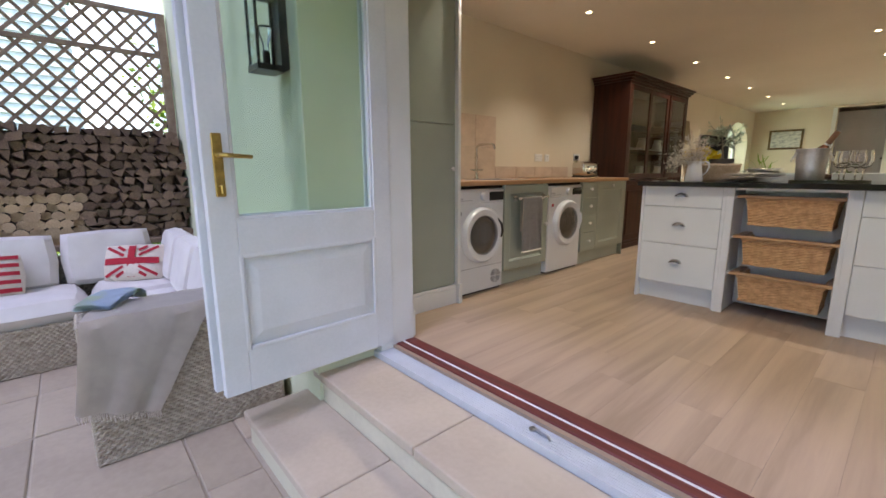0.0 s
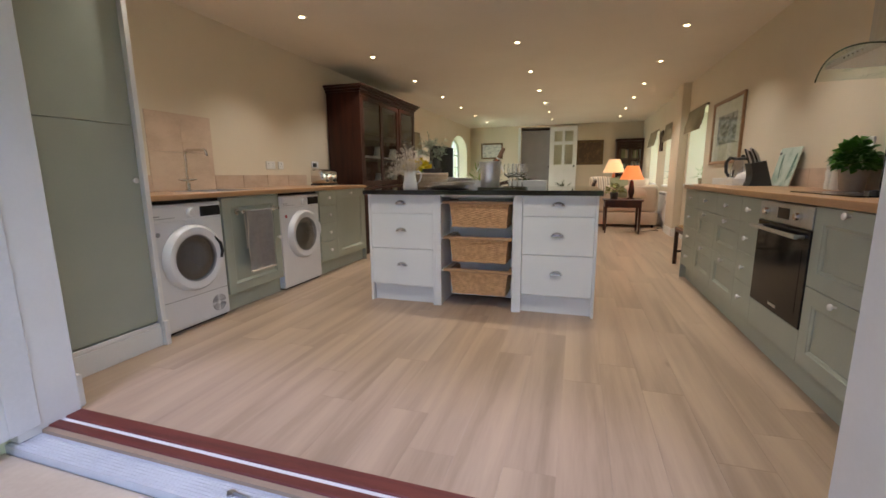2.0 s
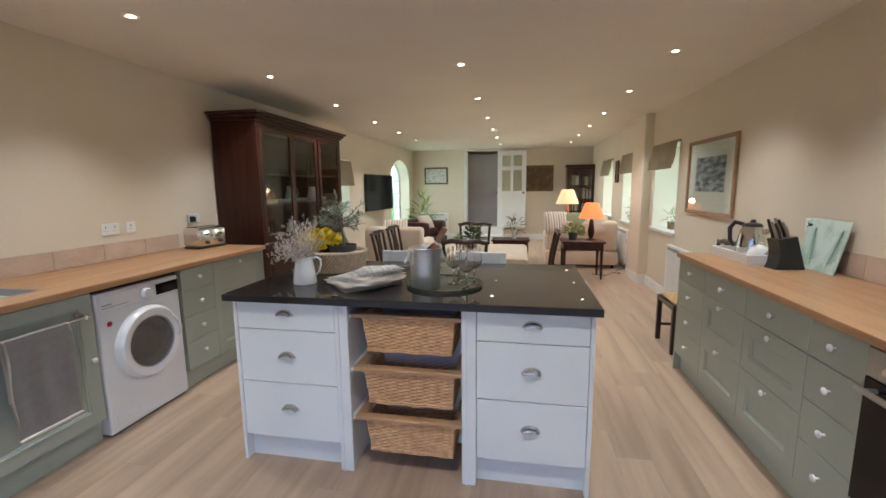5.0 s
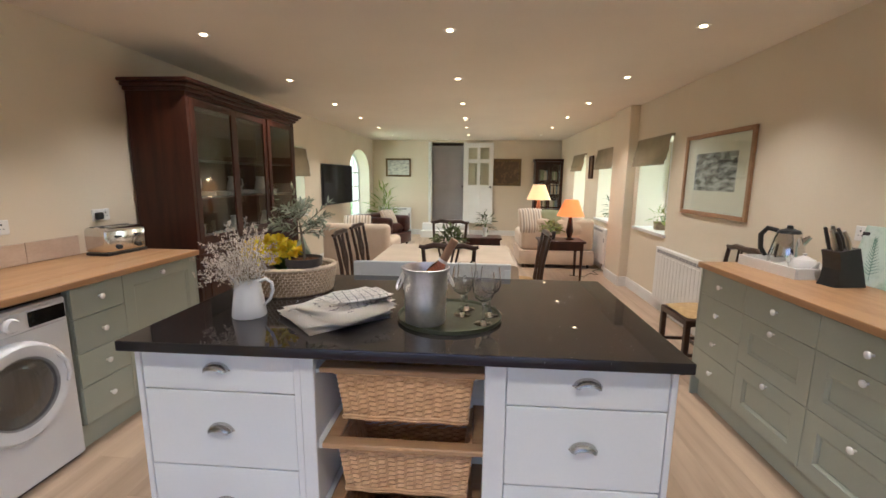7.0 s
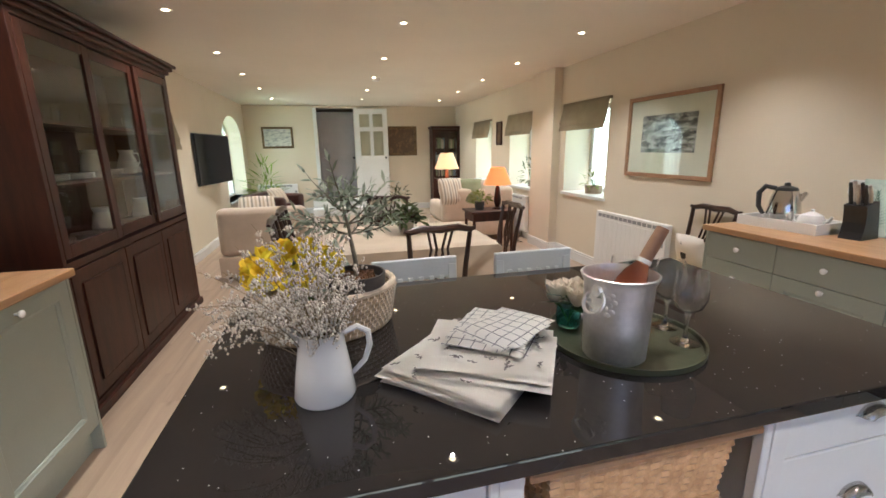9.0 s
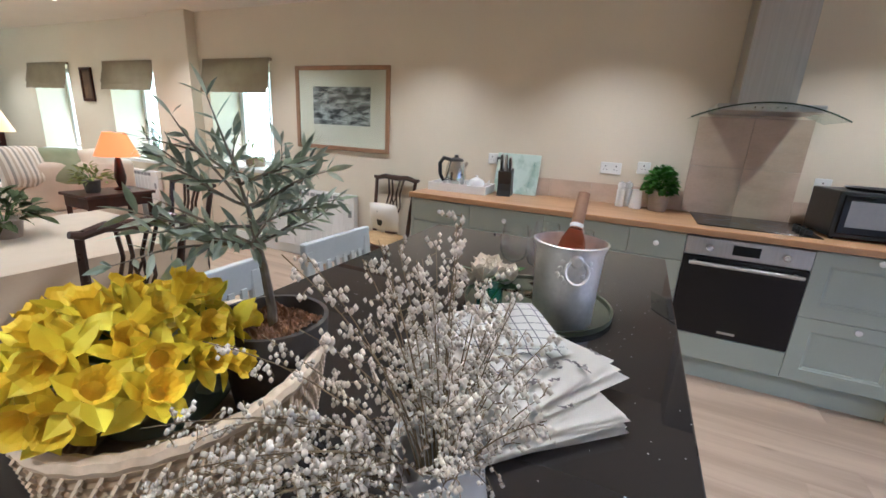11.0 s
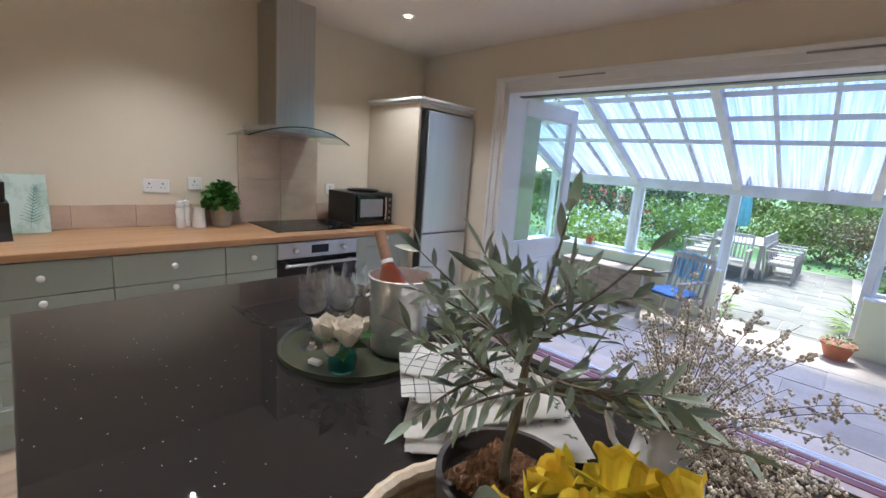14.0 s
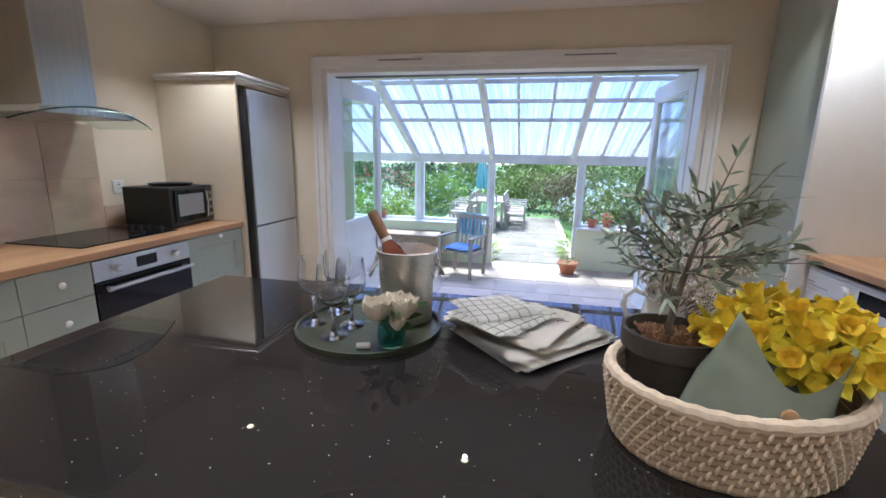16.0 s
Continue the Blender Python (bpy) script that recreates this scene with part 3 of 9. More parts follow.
def soup(name, verts, faces, material, parent=None, label="", smooth=False):
    me = bpy.data.meshes.new(name)
    me.from_pydata(verts, [], faces)
    for mt in (material if isinstance(material, (list, tuple)) else [material]):
        me.materials.append(mt)
    if smooth:
        me.shade_smooth()
    ob = new(name, me)
    if parent is not None:
        ob.parent = parent
    if label:
        ob["label"] = label
    return ob


def setting(name, bm, material, label, category):
    return tagged(part(name, bm, material), label, category, kind="structure")

# ---- the room ----
X0, X1, Y0, Y1 = -2.98, 1.92, 1.76, 13.6
YZ = Matrix(((0, 0, 1, 0), (1, 0, 0, 0), (0, 1, 0, 0), (0, 0, 0, 1)))
OPEN = (-1.95, 0.95, 2.13)


def skirt(bm, x0, y0, x1, y1, h=0.14, z=0.0):
    """A skirting board with a stepped top, against a wall."""
    box(x0, y0, z, x1, y1, z + h - 0.03, 0.002, bm)
    cx, cy = (x1 - x0) * 0.25, (y1 - y0) * 0.25
    if abs(x1 - x0) < abs(y1 - y0):
        return box(x0 + (cx if x0 < -1 else 2 * cx) * 0, y0, z + h - 0.03, x1 - 0.0, y1, z + h, 0.006, bm)
    return box(x0, y0, z + h - 0.03, x1, y1, z + h, 0.006, bm)


bm = box(X0 - 0.3, Y0 - 0.16, -0.16, X1 + 0.5, Y1, -0.003)
floor = setting("floor", bm, JOINT, "pale oak laminate floor laid in long boards", "floor")
bm = box(X0 - 0.3, Y0 - 0.61, CEIL, X1 + 0.5, Y1 + 2.2, CEIL + 0.15)
setting("ceiling", bm, CEILING, "smooth white painted ceiling with recessed downlights", "ceiling")

# end wall with the wide garden opening
bm = box(-5.1, 1.15, -0.5, OPEN[0], Y0, 3.05)
box(OPEN[1], 1.15, -0.5, 2.7, Y0, 3.05, 0, bm)
box(OPEN[0], 1.15, OPEN[2], OPEN[1], Y0, 3.05, 0, bm)
end_wall = part("wall_south", bm, [WALL, MINT])
for p in end_wall.data.polygons:
    p.material_index = 0 if p.center.y > 1.7 else 1
tagged(end_wall, "thick garden wall, cream inside and pale mint outside", "wall", kind="structure")

# left wall with a small window and an arched one
WIN_L, ARCH = (8.4, 9.05, 0.9, 1.95), (11.5, 13.2, 0.55, 1.62)
bm = box(X0 - 0.4, Y0, 0, X0, WIN_L[0], CEIL)
box(X0 - 0.4, WIN_L[0], 0, X0, WIN_L[1], WIN_L[2], 0, bm)
box(X0 - 0.4, WIN_L[0], WIN_L[3], X0, WIN_L[1], CEIL, 0, bm)
box(X0 - 0.4, WIN_L[1], 0, X0, ARCH[0], CEIL, 0, bm)
box(X0 - 0.4, ARCH[0], 0, X0, ARCH[1], ARCH[2], 0, bm)
box(X0 - 0.4, ARCH[1], 0, X0, Y1, CEIL, 0, bm)
half = (ARCH[1] - ARCH[0]) / 2
arc = [(ARCH[0] + half - half * math.cos(math.pi * i / 20), ARCH[3] + 0.52 * math.sin(math.pi * i / 20)) for i in range(21)]
prism([(ARCH[0], CEIL)] + arc + [(ARCH[1], CEIL)], X0 - 0.4, X0, bm, YZ)
setting("wall_west", bm, WALL, "long cream plastered wall with an arched window", "wall")

# right wall with three deep windows and a pier
WINS = ((7.37, 8.28, 0.87, 1.98), (9.2, 10.15, 0.82, 1.98), (11.05, 12.0, 0.82, 1.98))
bm = bmesh.new()
edge = Y0
for a, b, lo, hi in WINS:
    box(X1, edge, 0, X1 + 0.5, a, CEIL, 0, bm)
    box(X1, a, 0, X1 + 0.5, b, lo, 0, bm)
    box(X1, a, hi, X1 + 0.5, b, CEIL, 0, bm)
    edge = b
box(X1, edge, 0, X1 + 0.5, Y1, CEIL, 0, bm)
box(1.80, 8.42, 0, X1, 9.05, CEIL, 0.004, bm)
setting("wall_east", bm, WALL, "long cream plastered wall with three deep windows", "wall")

# far wall with a doorway that stands two steps up
DW = (-1.41, -0.57, 0.33, 2.42)
bm = box(X0 - 0.4, Y1, 0, DW[0], Y1 + 0.2, CEIL)
box(DW[1], Y1, 0, X1 + 0.5, Y1 + 0.2, CEIL, 0, bm)
box(DW[0], Y1, 0, DW[1], Y1 + 0.2, DW[2], 0, bm)
box(DW[0], Y1, DW[3], DW[1], Y1 + 0.2, CEIL, 0, bm)
setting("wall_north", bm, WALL, "cream far wall with a raised doorway", "wall")
bm = box(-2.4, Y1 + 2.0, 0, 0.5, Y1 + 2.2, CEIL)
box(-2.5, Y1 + 0.2, 0, -2.3, Y1 + 2.2, CEIL, 0, bm)
box(0.4, Y1 + 0.2, 0, 0.6, Y1 + 2.2, CEIL, 0, bm)
setting("wall_hall", bm, WALL, "plain cream walls of the hall beyond", "wall")
setting("floor_hall", box(-2.4, Y1 + 0.2, 0.1, 0.5, Y1 + 2.0, DW[2]), PLANK, "hall floor two steps up", "floor")

bm = bmesh.new()
skirt(bm, X0, 7.6, X0 + 0.018, Y1)
skirt(bm, X1 - 0.018, 5.42, X1, 8.42)
skirt(bm, 1.782, 8.42, 1.80, 9.05)
skirt(bm, 1.80, 8.402, X1 - 0.018, 8.42)
skirt(bm, X1 - 0.018, 9.05, X1, Y1)
skirt(bm, X0 + 0.018, Y1 - 0.018, -1.62, Y1)
skirt(bm, DW[1] + 0.1, Y1 - 0.018, X1 - 0.018, Y1)
setting("baseboard", bm, WHITE, "white moulded skirting board along the walls", "baseboard")

# architrave of the garden opening, inside
bm = bmesh.new()
for w, d, e in ((0.085, 0.018, 0.0), (0.03, 0.03, 0.055), ):
    o = 0.085 - w if e else 0
    box(OPEN[0] - 0.07, Y0, 0.0, OPEN[0] - 0.07 + w, Y0 + d, OPEN[2] + 0.07, 0.004, bm)
    box(OPEN[1] + 0.07 - w, Y0, 0.0, OPEN[1] + 0.07, Y0 + d, OPEN[2] + 0.07, 0.004, bm)
    box(OPEN[0] - 0.07 + w, Y0, OPEN[2] + 0.07 - w, OPEN[1] + 0.07 - w, Y0 + d + 0.001, OPEN[2] + 0.07, 0.004, bm)
# frame in the opening
for x in (OPEN[0], OPEN[1] - 0.055):
    box(x, 1.52, -0.02, x + 0.055, Y0 - 0.002, OPEN[2], 0.004, bm)
box(OPEN[0] + 0.055, 1.52, OPEN[2] - 0.05, OPEN[1] - 0.055, Y0 - 0.002, OPEN[2], 0.004, bm)
for x in (OPEN[0] - 0.075, OPEN[1] - 0.03):
    box(x, Y0, 0, x + 0.105, Y0 + 0.034, 0.16, 0.006, bm)
trim = setting("trim", bm, WHITE, "white moulded door frame and architrave", "door frame")
part("head_groove", box(OPEN[0] + 0.06, 1.56, OPEN[2] - 0.056, OPEN[1] - 0.06, 1.62, OPEN[2] - 0.048), BLACK, trim, "dark bifold track in the door head")
part("trickle_vent", box(-1.3, Y0 + 0.018, 2.158, -0.95, Y0 + 0.026, 2.168), GREY_PLASTIC, trim, "slim trickle vent")
part("trickle_vent", box(0.1, Y0 + 0.018, 2.158, 0.45, Y0 + 0.026, 2.168), GREY_PLASTIC, trim)

# threshold
sill = thing("threshold", "red-brown door sill with white track and ribbed grey plate", "door sill", kind="structure")
part("sill_board", box(OPEN[0], 1.69, -0.04, OPEN[1], 1.76, 0.006, 0.004), RED_SILL, sill)
part("sill_board", box(OPEN[0], 1.625, -0.04, OPEN[1], 1.672, 0.004, 0.004), RED_SILL, sill)
part("track", box(OPEN[0], 1.672, -0.04, OPEN[1], 1.69, -0.002), WHITE_OUT, sill, "white track strip")
part("seal", box(OPEN[0], 1.612, -0.04, OPEN[1], 1.625, -0.004), BLACK, sill, "black rubber seal")
bm = box(OPEN[0], 1.50, -0.06, OPEN[1], 1.612, -0.022)
for i in range(7):
    box(OPEN[0], 1.512 + i * 0.014, -0.022, OPEN[1], 1.517 + i * 0.014, -0.0195, 0, bm)
part("plate", bm, GRIT, sill, "ribbed grey metal plate")
bm = tube([(-0.83, 1.555, -0.012), (-0.76, 1.55, -0.010), (-0.745, 1.535, -0.010)], 0.006, 6)
lathe([(0.0, 0), (0.016, 0), (0.016, 0.008), (0, 0.01)], 10, bm, Matrix.Translation((-0.84, 1.556, -0.0195)))
part("bolt_key", bm, STEEL, sill, "small steel floor bolt")

# steps and patio
bm = bmesh.new()
box(-5.1, -2.4, -0.6, 2.7, 1.15, -0.388, 0, bm)
box(-1.75, -9.0, -0.6, 1.9, -2.4, -0.408, 0, bm)
patio = setting("pavement", bm, MORTAR, "buff sandstone paving of the lean-to and garden path", "paving")
steps = setting("garden_steps", box(-2.0, 1.17, -0.43, 1.0, 1.5, -0.10), RISER, "two shallow stone steps up to the garden doors", "steps")
part("riser", box(-2.1, 0.82, -0.43, 1.1, 1.17, -0.26, 0.004), RISER, steps)
for i, (a, b) in enumerate(((-2.03, -1.12), (-1.115, -0.2), (-0.195, 0.6), (0.605, 1.03))):
    part("stone_tread", box(a, 1.15, -0.10, b, 1.498, -0.055, 0.007, seg=2), STEPSTONE, steps)
for i, (a, b) in enumerate(((-2.13, -1.3), (-1.295, -0.45), (-0.445, 0.35), (0.355, 1.13))):
    part("stone_tread", box(a, 0.80, -0.26, b, 1.168, -0.215, 0.007, seg=2), STEPSTONE, steps)

ground_bm = bmesh.new()
bmesh.ops.create_grid(ground_bm, x_segments=60, y_segments=60, size=220)
for v in ground_bm.verts:
    v.co.z = -0.62 if v.co.length < 25 else -0.62 + 0.25 * math.sin(v.co.x * 0.07) * math.cos(v.co.y * 0.05)
setting("ground", ground_bm, GRASS, "lawn and garden ground", "ground")
box_bed = box(-40, -60, -0.7, 40, -9.0, -0.47)
box(1.9, -9.0, -0.7, 40, -2.4, -0.47, 0, box_bed)
box(-40, -9.0, -0.7, -1.75, -2.4, -0.47, 0, box_bed)
setting("lawn", box_bed, GRASS, "rough green lawn beside the garden path", "lawn")


# ---- garden doors: a folded pair and a single leaf ----
def door_leaf(name, label, m, handle_side=0):
    d = thing(name, label, "door", m)
    w, h, t, s = 0.93, 2.07, 0.045, 0.110
    bm = box(0, 0, 0, s, t, h, 0.003)
    box(w - s, 0, 0, w, t, h, 0.003, bm)
    box(s, 0, 0, w - s, t, 0.20, 0.002, bm)
    box(s, 0, 0.64, w - s, t, 0.80, 0.002, bm)
    box(s, 0, h - 0.13, w - s, t, h, 0.002, bm)
    part("frame", bm, WHITE_OUT, d)
    bm = box(s, 0.019, 0.20, w - s, 0.027, 0.64)
    for y0, y1 in ((0.006, 0.019), (0.027, 0.040)):
        own = bmesh.new()
        ins = 0.075
        a = [(s + 0.018, 0.218), (w - s - 0.018, 0.218), (w - s - 0.018, 0.622), (s + 0.018, 0.622)]
        b = [(s + ins, 0.20 + ins), (w - s - ins, 0.20 + ins), (w - s - ins, 0.64 - ins), (s + ins, 0.64 - ins)]
        base, top = (y1, y0) if y0 < 0.01 else (y0, y1)
        va = [own.verts.new((x, base, z)) for x, z in a]
        vb = [own.verts.new((x, top, z)) for x, z in b]
        own.faces.new(vb)
        for i in range(4):
            own.faces.new((va[i], va[(i + 1) % 4], vb[(i + 1) % 4], vb[i]))
        join(bm, own)
    part("panel", bm, WHITE_OUT, d, "raised and fielded panel")
    bm = bmesh.new()
    for y in (-0.002, t - 0.012):
        for x0, z0, x1, z1 in ((s - 0.006, 0.194, s + 0.016, 0.646), (w - s - 0.016, 0.194, w - s + 0.006, 0.646), (s + 0.016, 0.194, w - s - 0.016, 0.216), (s + 0.016, 0.624, w - s - 0.016, 0.646)):
            box(x0, y, z0, x1, y + 0.014, z1, 0.006, bm, 2)
    part("moulding", bm, WHITE_OUT, d)
    bm = bmesh.new()
    for x0, z0, x1, z1 in ((s, 0.80, s + 0.014, h - 0.13), (w - s - 0.014, 0.80, w - s, h - 0.13), (s + 0.014, 0.80, w - s - 0.014, 0.814), (s + 0.014, h - 0.144, w - s - 0.014, h - 0.13)):
        box(x0, 0.008, z0, x1, t - 0.008, z1, 0.002, bm)
    part("bead", bm, WHITE_OUT, d)
    pane = part("pane", box(s + 0.01, 0.020, 0.81, w - s - 0.01, 0.026, h - 0.14), LEAF_GLASS, d, "clear glass pane")
    pane.visible_shadow = False
    for z in (0.25, 1.05, 1.85):
        part("hinge", tube([(-0.006, 0.01, z - 0.05), (-0.006, 0.01, z + 0.05)], 0.009, 8), STEEL, d)
    if handle_side:
        y = t if handle_side > 0 else 0
        k = handle_side
        x = w - 0.058
        hd = part("handle_plate", box(x - 0.02, y, 0.90, x + 0.02, y + k * 0.007, 1.16, 0.004), BRASS, d, "brass handle plate")
        bm = tube([(x, y + k * 0.007, 1.07), (x, y + k * 0.05, 1.07), (x - 0.02, y + k * 0.055, 1.07), (x - 0.12, y + k * 0.055, 1.065)], [0.010, 0.010, 0.010, 0.008], 8)
        part("lever", bm, BRASS, hd, "brass lever")
        part("key", tube([(x, y + k * 0.007, 0.945), (x, y + k * 0.03, 0.945), (x, y + k * 0.032, 0.915)], 0.006, 6), BRASS, hd)
    return d


door_leaf("door_1", "white half-glazed garden door folded open, brass handle", pose(-1.935, 1.60, 0.02, 0, 0, -88), 1)
door_leaf("door_2", "white half-glazed garden door folded behind its pair", pose(-1.99, 1.58, 0.02, 0, 0, -90))
door_leaf("door_3", "white half-glazed garden door standing open outward", pose(0.90, 1.60, 0.02, 0, 0, -94))


# ---- windows of the long room ----
def window_unit(name, label, y0, y1, z0, z1, x, bars):
    """A frame in a deep reveal, glass on the outer side."""
    wnd = thing(name, label, "window", kind="structure")
    f = 0.06
    bm = box(x - 0.04, y0, z0, x + 0.04, y0 + f, z1, 0.003)
    box(x - 0.04, y1 - f, z0, x + 0.04, y1, z1, 0.003, bm)
    box(x - 0.04, y0 + f, z0, x + 0.04, y1 - f, z0 + f, 0.003, bm)
    box(x - 0.04, y0 + f, z1 - f, x + 0.04, y1 - f, z1, 0.003, bm)
    part("window_frame", bm, WHITE, wnd)
    bm = bmesh.new()
    for k in range(1, bars[0]):
        yy = y0 + (y1 - y0) * k / bars[0]
        box(x - 0.02, yy - 0.012, z0 + f, x + 0.02, yy + 0.012, z1 - f, 0, bm)
    for k in range(1, bars[1]):
        zz = z0 + (z1 - z0) * k / bars[1]
        box(x - 0.019, y0 + f, zz - 0.012, x + 0.019, y1 - f, zz + 0.012, 0, bm)
    part("glazing_bars", bm, WHITE, wnd)
    pane = part("pane", box(x - 0.004, y0 + f, z0 + f, x + 0.004, y1 - f, z1 - f), GLASS, wnd)
    pane.visible_shadow = False
    return wnd


for i, (a, b, lo, hi) in enumerate(WINS):
    wnd = window_unit("window_%d" % (i + 1), "deep-set white casement window with a painted sill", a, b, lo, hi, X1 + 0.42, (2, 1))
    part("window_sill", box(X1 - 0.03, a - 0.03, lo - 0.03, X1 + 0.38, b + 0.03, lo + 0.008, 0.004), WHITE, wnd, "white painted sill")
wnd = window_unit("window_4", "small white window behind the dresser", WIN_L[0], WIN_L[1], WIN_L[2], WIN_L[3], X0 - 0.32, (2, 2))
part("window_sill", box(X0 - 0.28, WIN_L[0] - 0.02, WIN_L[2] - 0.03, X0 + 0.03, WIN_L[1] + 0.02, WIN_L[2] + 0.008, 0.004), WHITE, wnd)
# arched window
wnd = thing("window_5", "tall arched white window with glazing bars", "window", kind="structure")
bm = bmesh.new()
xa = X0 - 0.3
outer = [(ARCH[0], ARCH[2])] + arc + [(ARCH[1], ARCH[2])]
for a, b in zip(outer, outer[1:] + outer[:1]):
    tube([(xa, a[0], a[1]), (xa, b[0], b[1])], 0.045, 6, bm)
part("window_frame", bm, WHITE, wnd)
bm = bmesh.new()
for k in range(1, 4):
    yy = ARCH[0] + (ARCH[1] - ARCH[0]) * k / 4
    top = ARCH[3] + 0.52 * math.sqrt(max(0, 1 - ((yy - ARCH[0] - half) / half) ** 2))
    box(xa - 0.02, yy - 0.014, ARCH[2], xa + 0.02, yy + 0.014, top, 0, bm)
for zz in (0.92, 1.28, 1.62):
    box(xa - 0.019, ARCH[0], zz - 0.013, xa + 0.019, ARCH[1], zz + 0.013, 0, bm)
part("glazing_bars", bm, WHITE, wnd)
pane = part("pane", prism([(ARCH[0], ARCH[2])] + arc + [(ARCH[1], ARCH[2])], xa - 0.004, xa + 0.004, None, YZ), GLASS, wnd)
pane.visible_shadow = False
part("window_sill", box(X0 - 0.26, ARCH[0], ARCH[2] - 0.03, X0 + 0.03, ARCH[1], ARCH[2], 0.006), WHITE, wnd)


def roman_blind(y0, y1, z0, z1, x, side, label):
    """A half-raised roman blind: stacked soft folds on a batten."""
    b = thing("roman_blind", label, "blind", group="roman blinds")
    part("batten", box(x, y0, z1 - 0.03, x + side * 0.03, y1, z1, 0.003), BLIND, b)
    n = 4
    own = bmesh.new()
    rows = []
    for k in range(2 * n + 1):
        z = z1 - 0.01 - (z1 - z0 - 0.01) * (k / (2 * n)) ** 0.8
        out = 0.035 + (0.05 * (k / (2 * n)) + (0.010 if k % 2 and k > 3 else 0.0))
        rows.append([own.verts.new((x + side * (out + 0.006 * math.sin(6 * j + k)), y0 + (y1 - y0) * j / 8, z + 0.004 * math.sin(3 * j))) for j in range(9)])
    for r, q in zip(rows, rows[1:]):
        for j in range(8):
            own.faces.new((r[j], r[j + 1], q[j + 1], q[j]))
    bmesh.ops.solidify(own, geom=own.faces[:], thickness=0.012)
    part("fabric", own, BLIND, b, smooth=True)
    return b


for a, b, lo, hi in WINS:
    roman_blind(a - 0.04, b + 0.04, 1.66, 2.0, X1 - 0.002, -1, "taupe linen roman blind pulled half up over a window")
roman_blind(WIN_L[0] - 0.04, WIN_L[1] + 0.04, 1.5, 1.93, X0 + 0.002, 1, "taupe linen roman blind pulled half up beside the dresser")

# downlights and smoke alarm
first = None
for sx in SPOT_X:
    for sy in SPOT_Y:
        if first is None:
            first = thing("ceiling_downlight", "small recessed white downlight, lit", "downlight", pose(sx, sy, CEIL), "ceiling downlights")
            part("bezel", lathe([(0.030, 0.0), (0.030, -0.003), (0.043, -0.004), (0.045, 0.0)], 20), WHITE, first)
            part("bulb", lathe([(0.0, -0.004), (0.021, -0.0035), (0.022, 0.0)], 16), SPOT_GLOW, first, "lit lamp face")
        else:
            copy_thing(first, pose(sx, sy, CEIL))
al = thing("smoke_alarm", "round white smoke alarm on the ceiling", "smoke alarm", pose(-0.41, 9.61, CEIL))
part("body", lathe([(0.0, -0.045), (0.04, -0.045), (0.055, -0.03), (0.06, 0.0)], 20), WHITE, al, smooth=True)

# step block and door of the far doorway
st = thing("door_step", "white-nosed double step below the far doorway", "steps", kind="structure")
part("tread", box(-1.62, Y1 - 0.62, 0, -0.4, Y1 - 0.019, 0.165, 0.006), WHITE, st)
part("tread", box(-1.62, Y1 - 0.32, 0.165, -0.4, Y1 - 0.019, 0.33, 0.006), WHITE, st)
bm = box(DW[0] - 0.08, Y1 - 0.02, DW[2], DW[0], Y1, DW[3], 0.003)
box(DW[1], Y1 - 0.02, DW[2], DW[1] + 0.08, Y1, DW[3], 0.003, bm)
setting("far_door_trim", bm, WHITE, "white architrave of the far doorway", "door frame")


def panel_door(name, label, m, w, h, mt, glazed):
    d = thing(name, label, "door", m)
    s = 0.11
    bm = box(0, 0, 0, s, 0.04, h, 0.002)
    box(w - s, 0, 0, w, 0.04, h, 0.002, bm)
    zs = (0.0, 0.2, 0.86, 1.0, 1.56, 1.66, h - 0.12, h) if glazed else (0.0, 0.2, 0.86, 1.0, h - 0.5, h - 0.42, h - 0.12, h)
    for a, b in zip(zs[::2], zs[1::2]):
        box(s, 0, a, w - s, 0.04, b, 0.002, bm)
    box(w / 2 - 0.04, 0.001, 0.2, w / 2 + 0.04, 0.039, h - 0.12, 0, bm)
    part("frame", bm, mt, d)
    part("panel", box(s, 0.012, 0.2, w - s, 0.028, 0.86), mt, d)
    if glazed:
        for a, b in ((1.0, 1.56), (1.66, h - 0.12)):
            p = part("pane", box(s, 0.016, a, w - s, 0.022, b), GLASS, d, "glass pane")
    else:
        part("panel", box(s, 0.012, 1.0, w - s, 0.028, h - 0.12), mt, d)
    part("knob", lathe([(0, -0.05), (0.02, -0.048), (0.026, -0.03), (0.012, -0.015), (0.012, 0)], 12, None, Matrix.Translation((w - 0.06, 0, 0.95)) @ Matrix.Rotation(radians(-90), 4, "X")), BLACK, d, "dark knob")
    return d


panel_door("door_4", "white part-glazed panel door opened back against the wall", pose(DW[1] + 0.02, Y1 - 0.03, DW[2], 0, 0, -12), 0.76, 2.07, WHITE, True)
panel_door("door_5", "pale grey panelled door at the end of the hall", pose(-1.44, Y1 + 0.36, DW[2], 0, 0, 0), 0.9, 2.03, HALL_GREY, False)

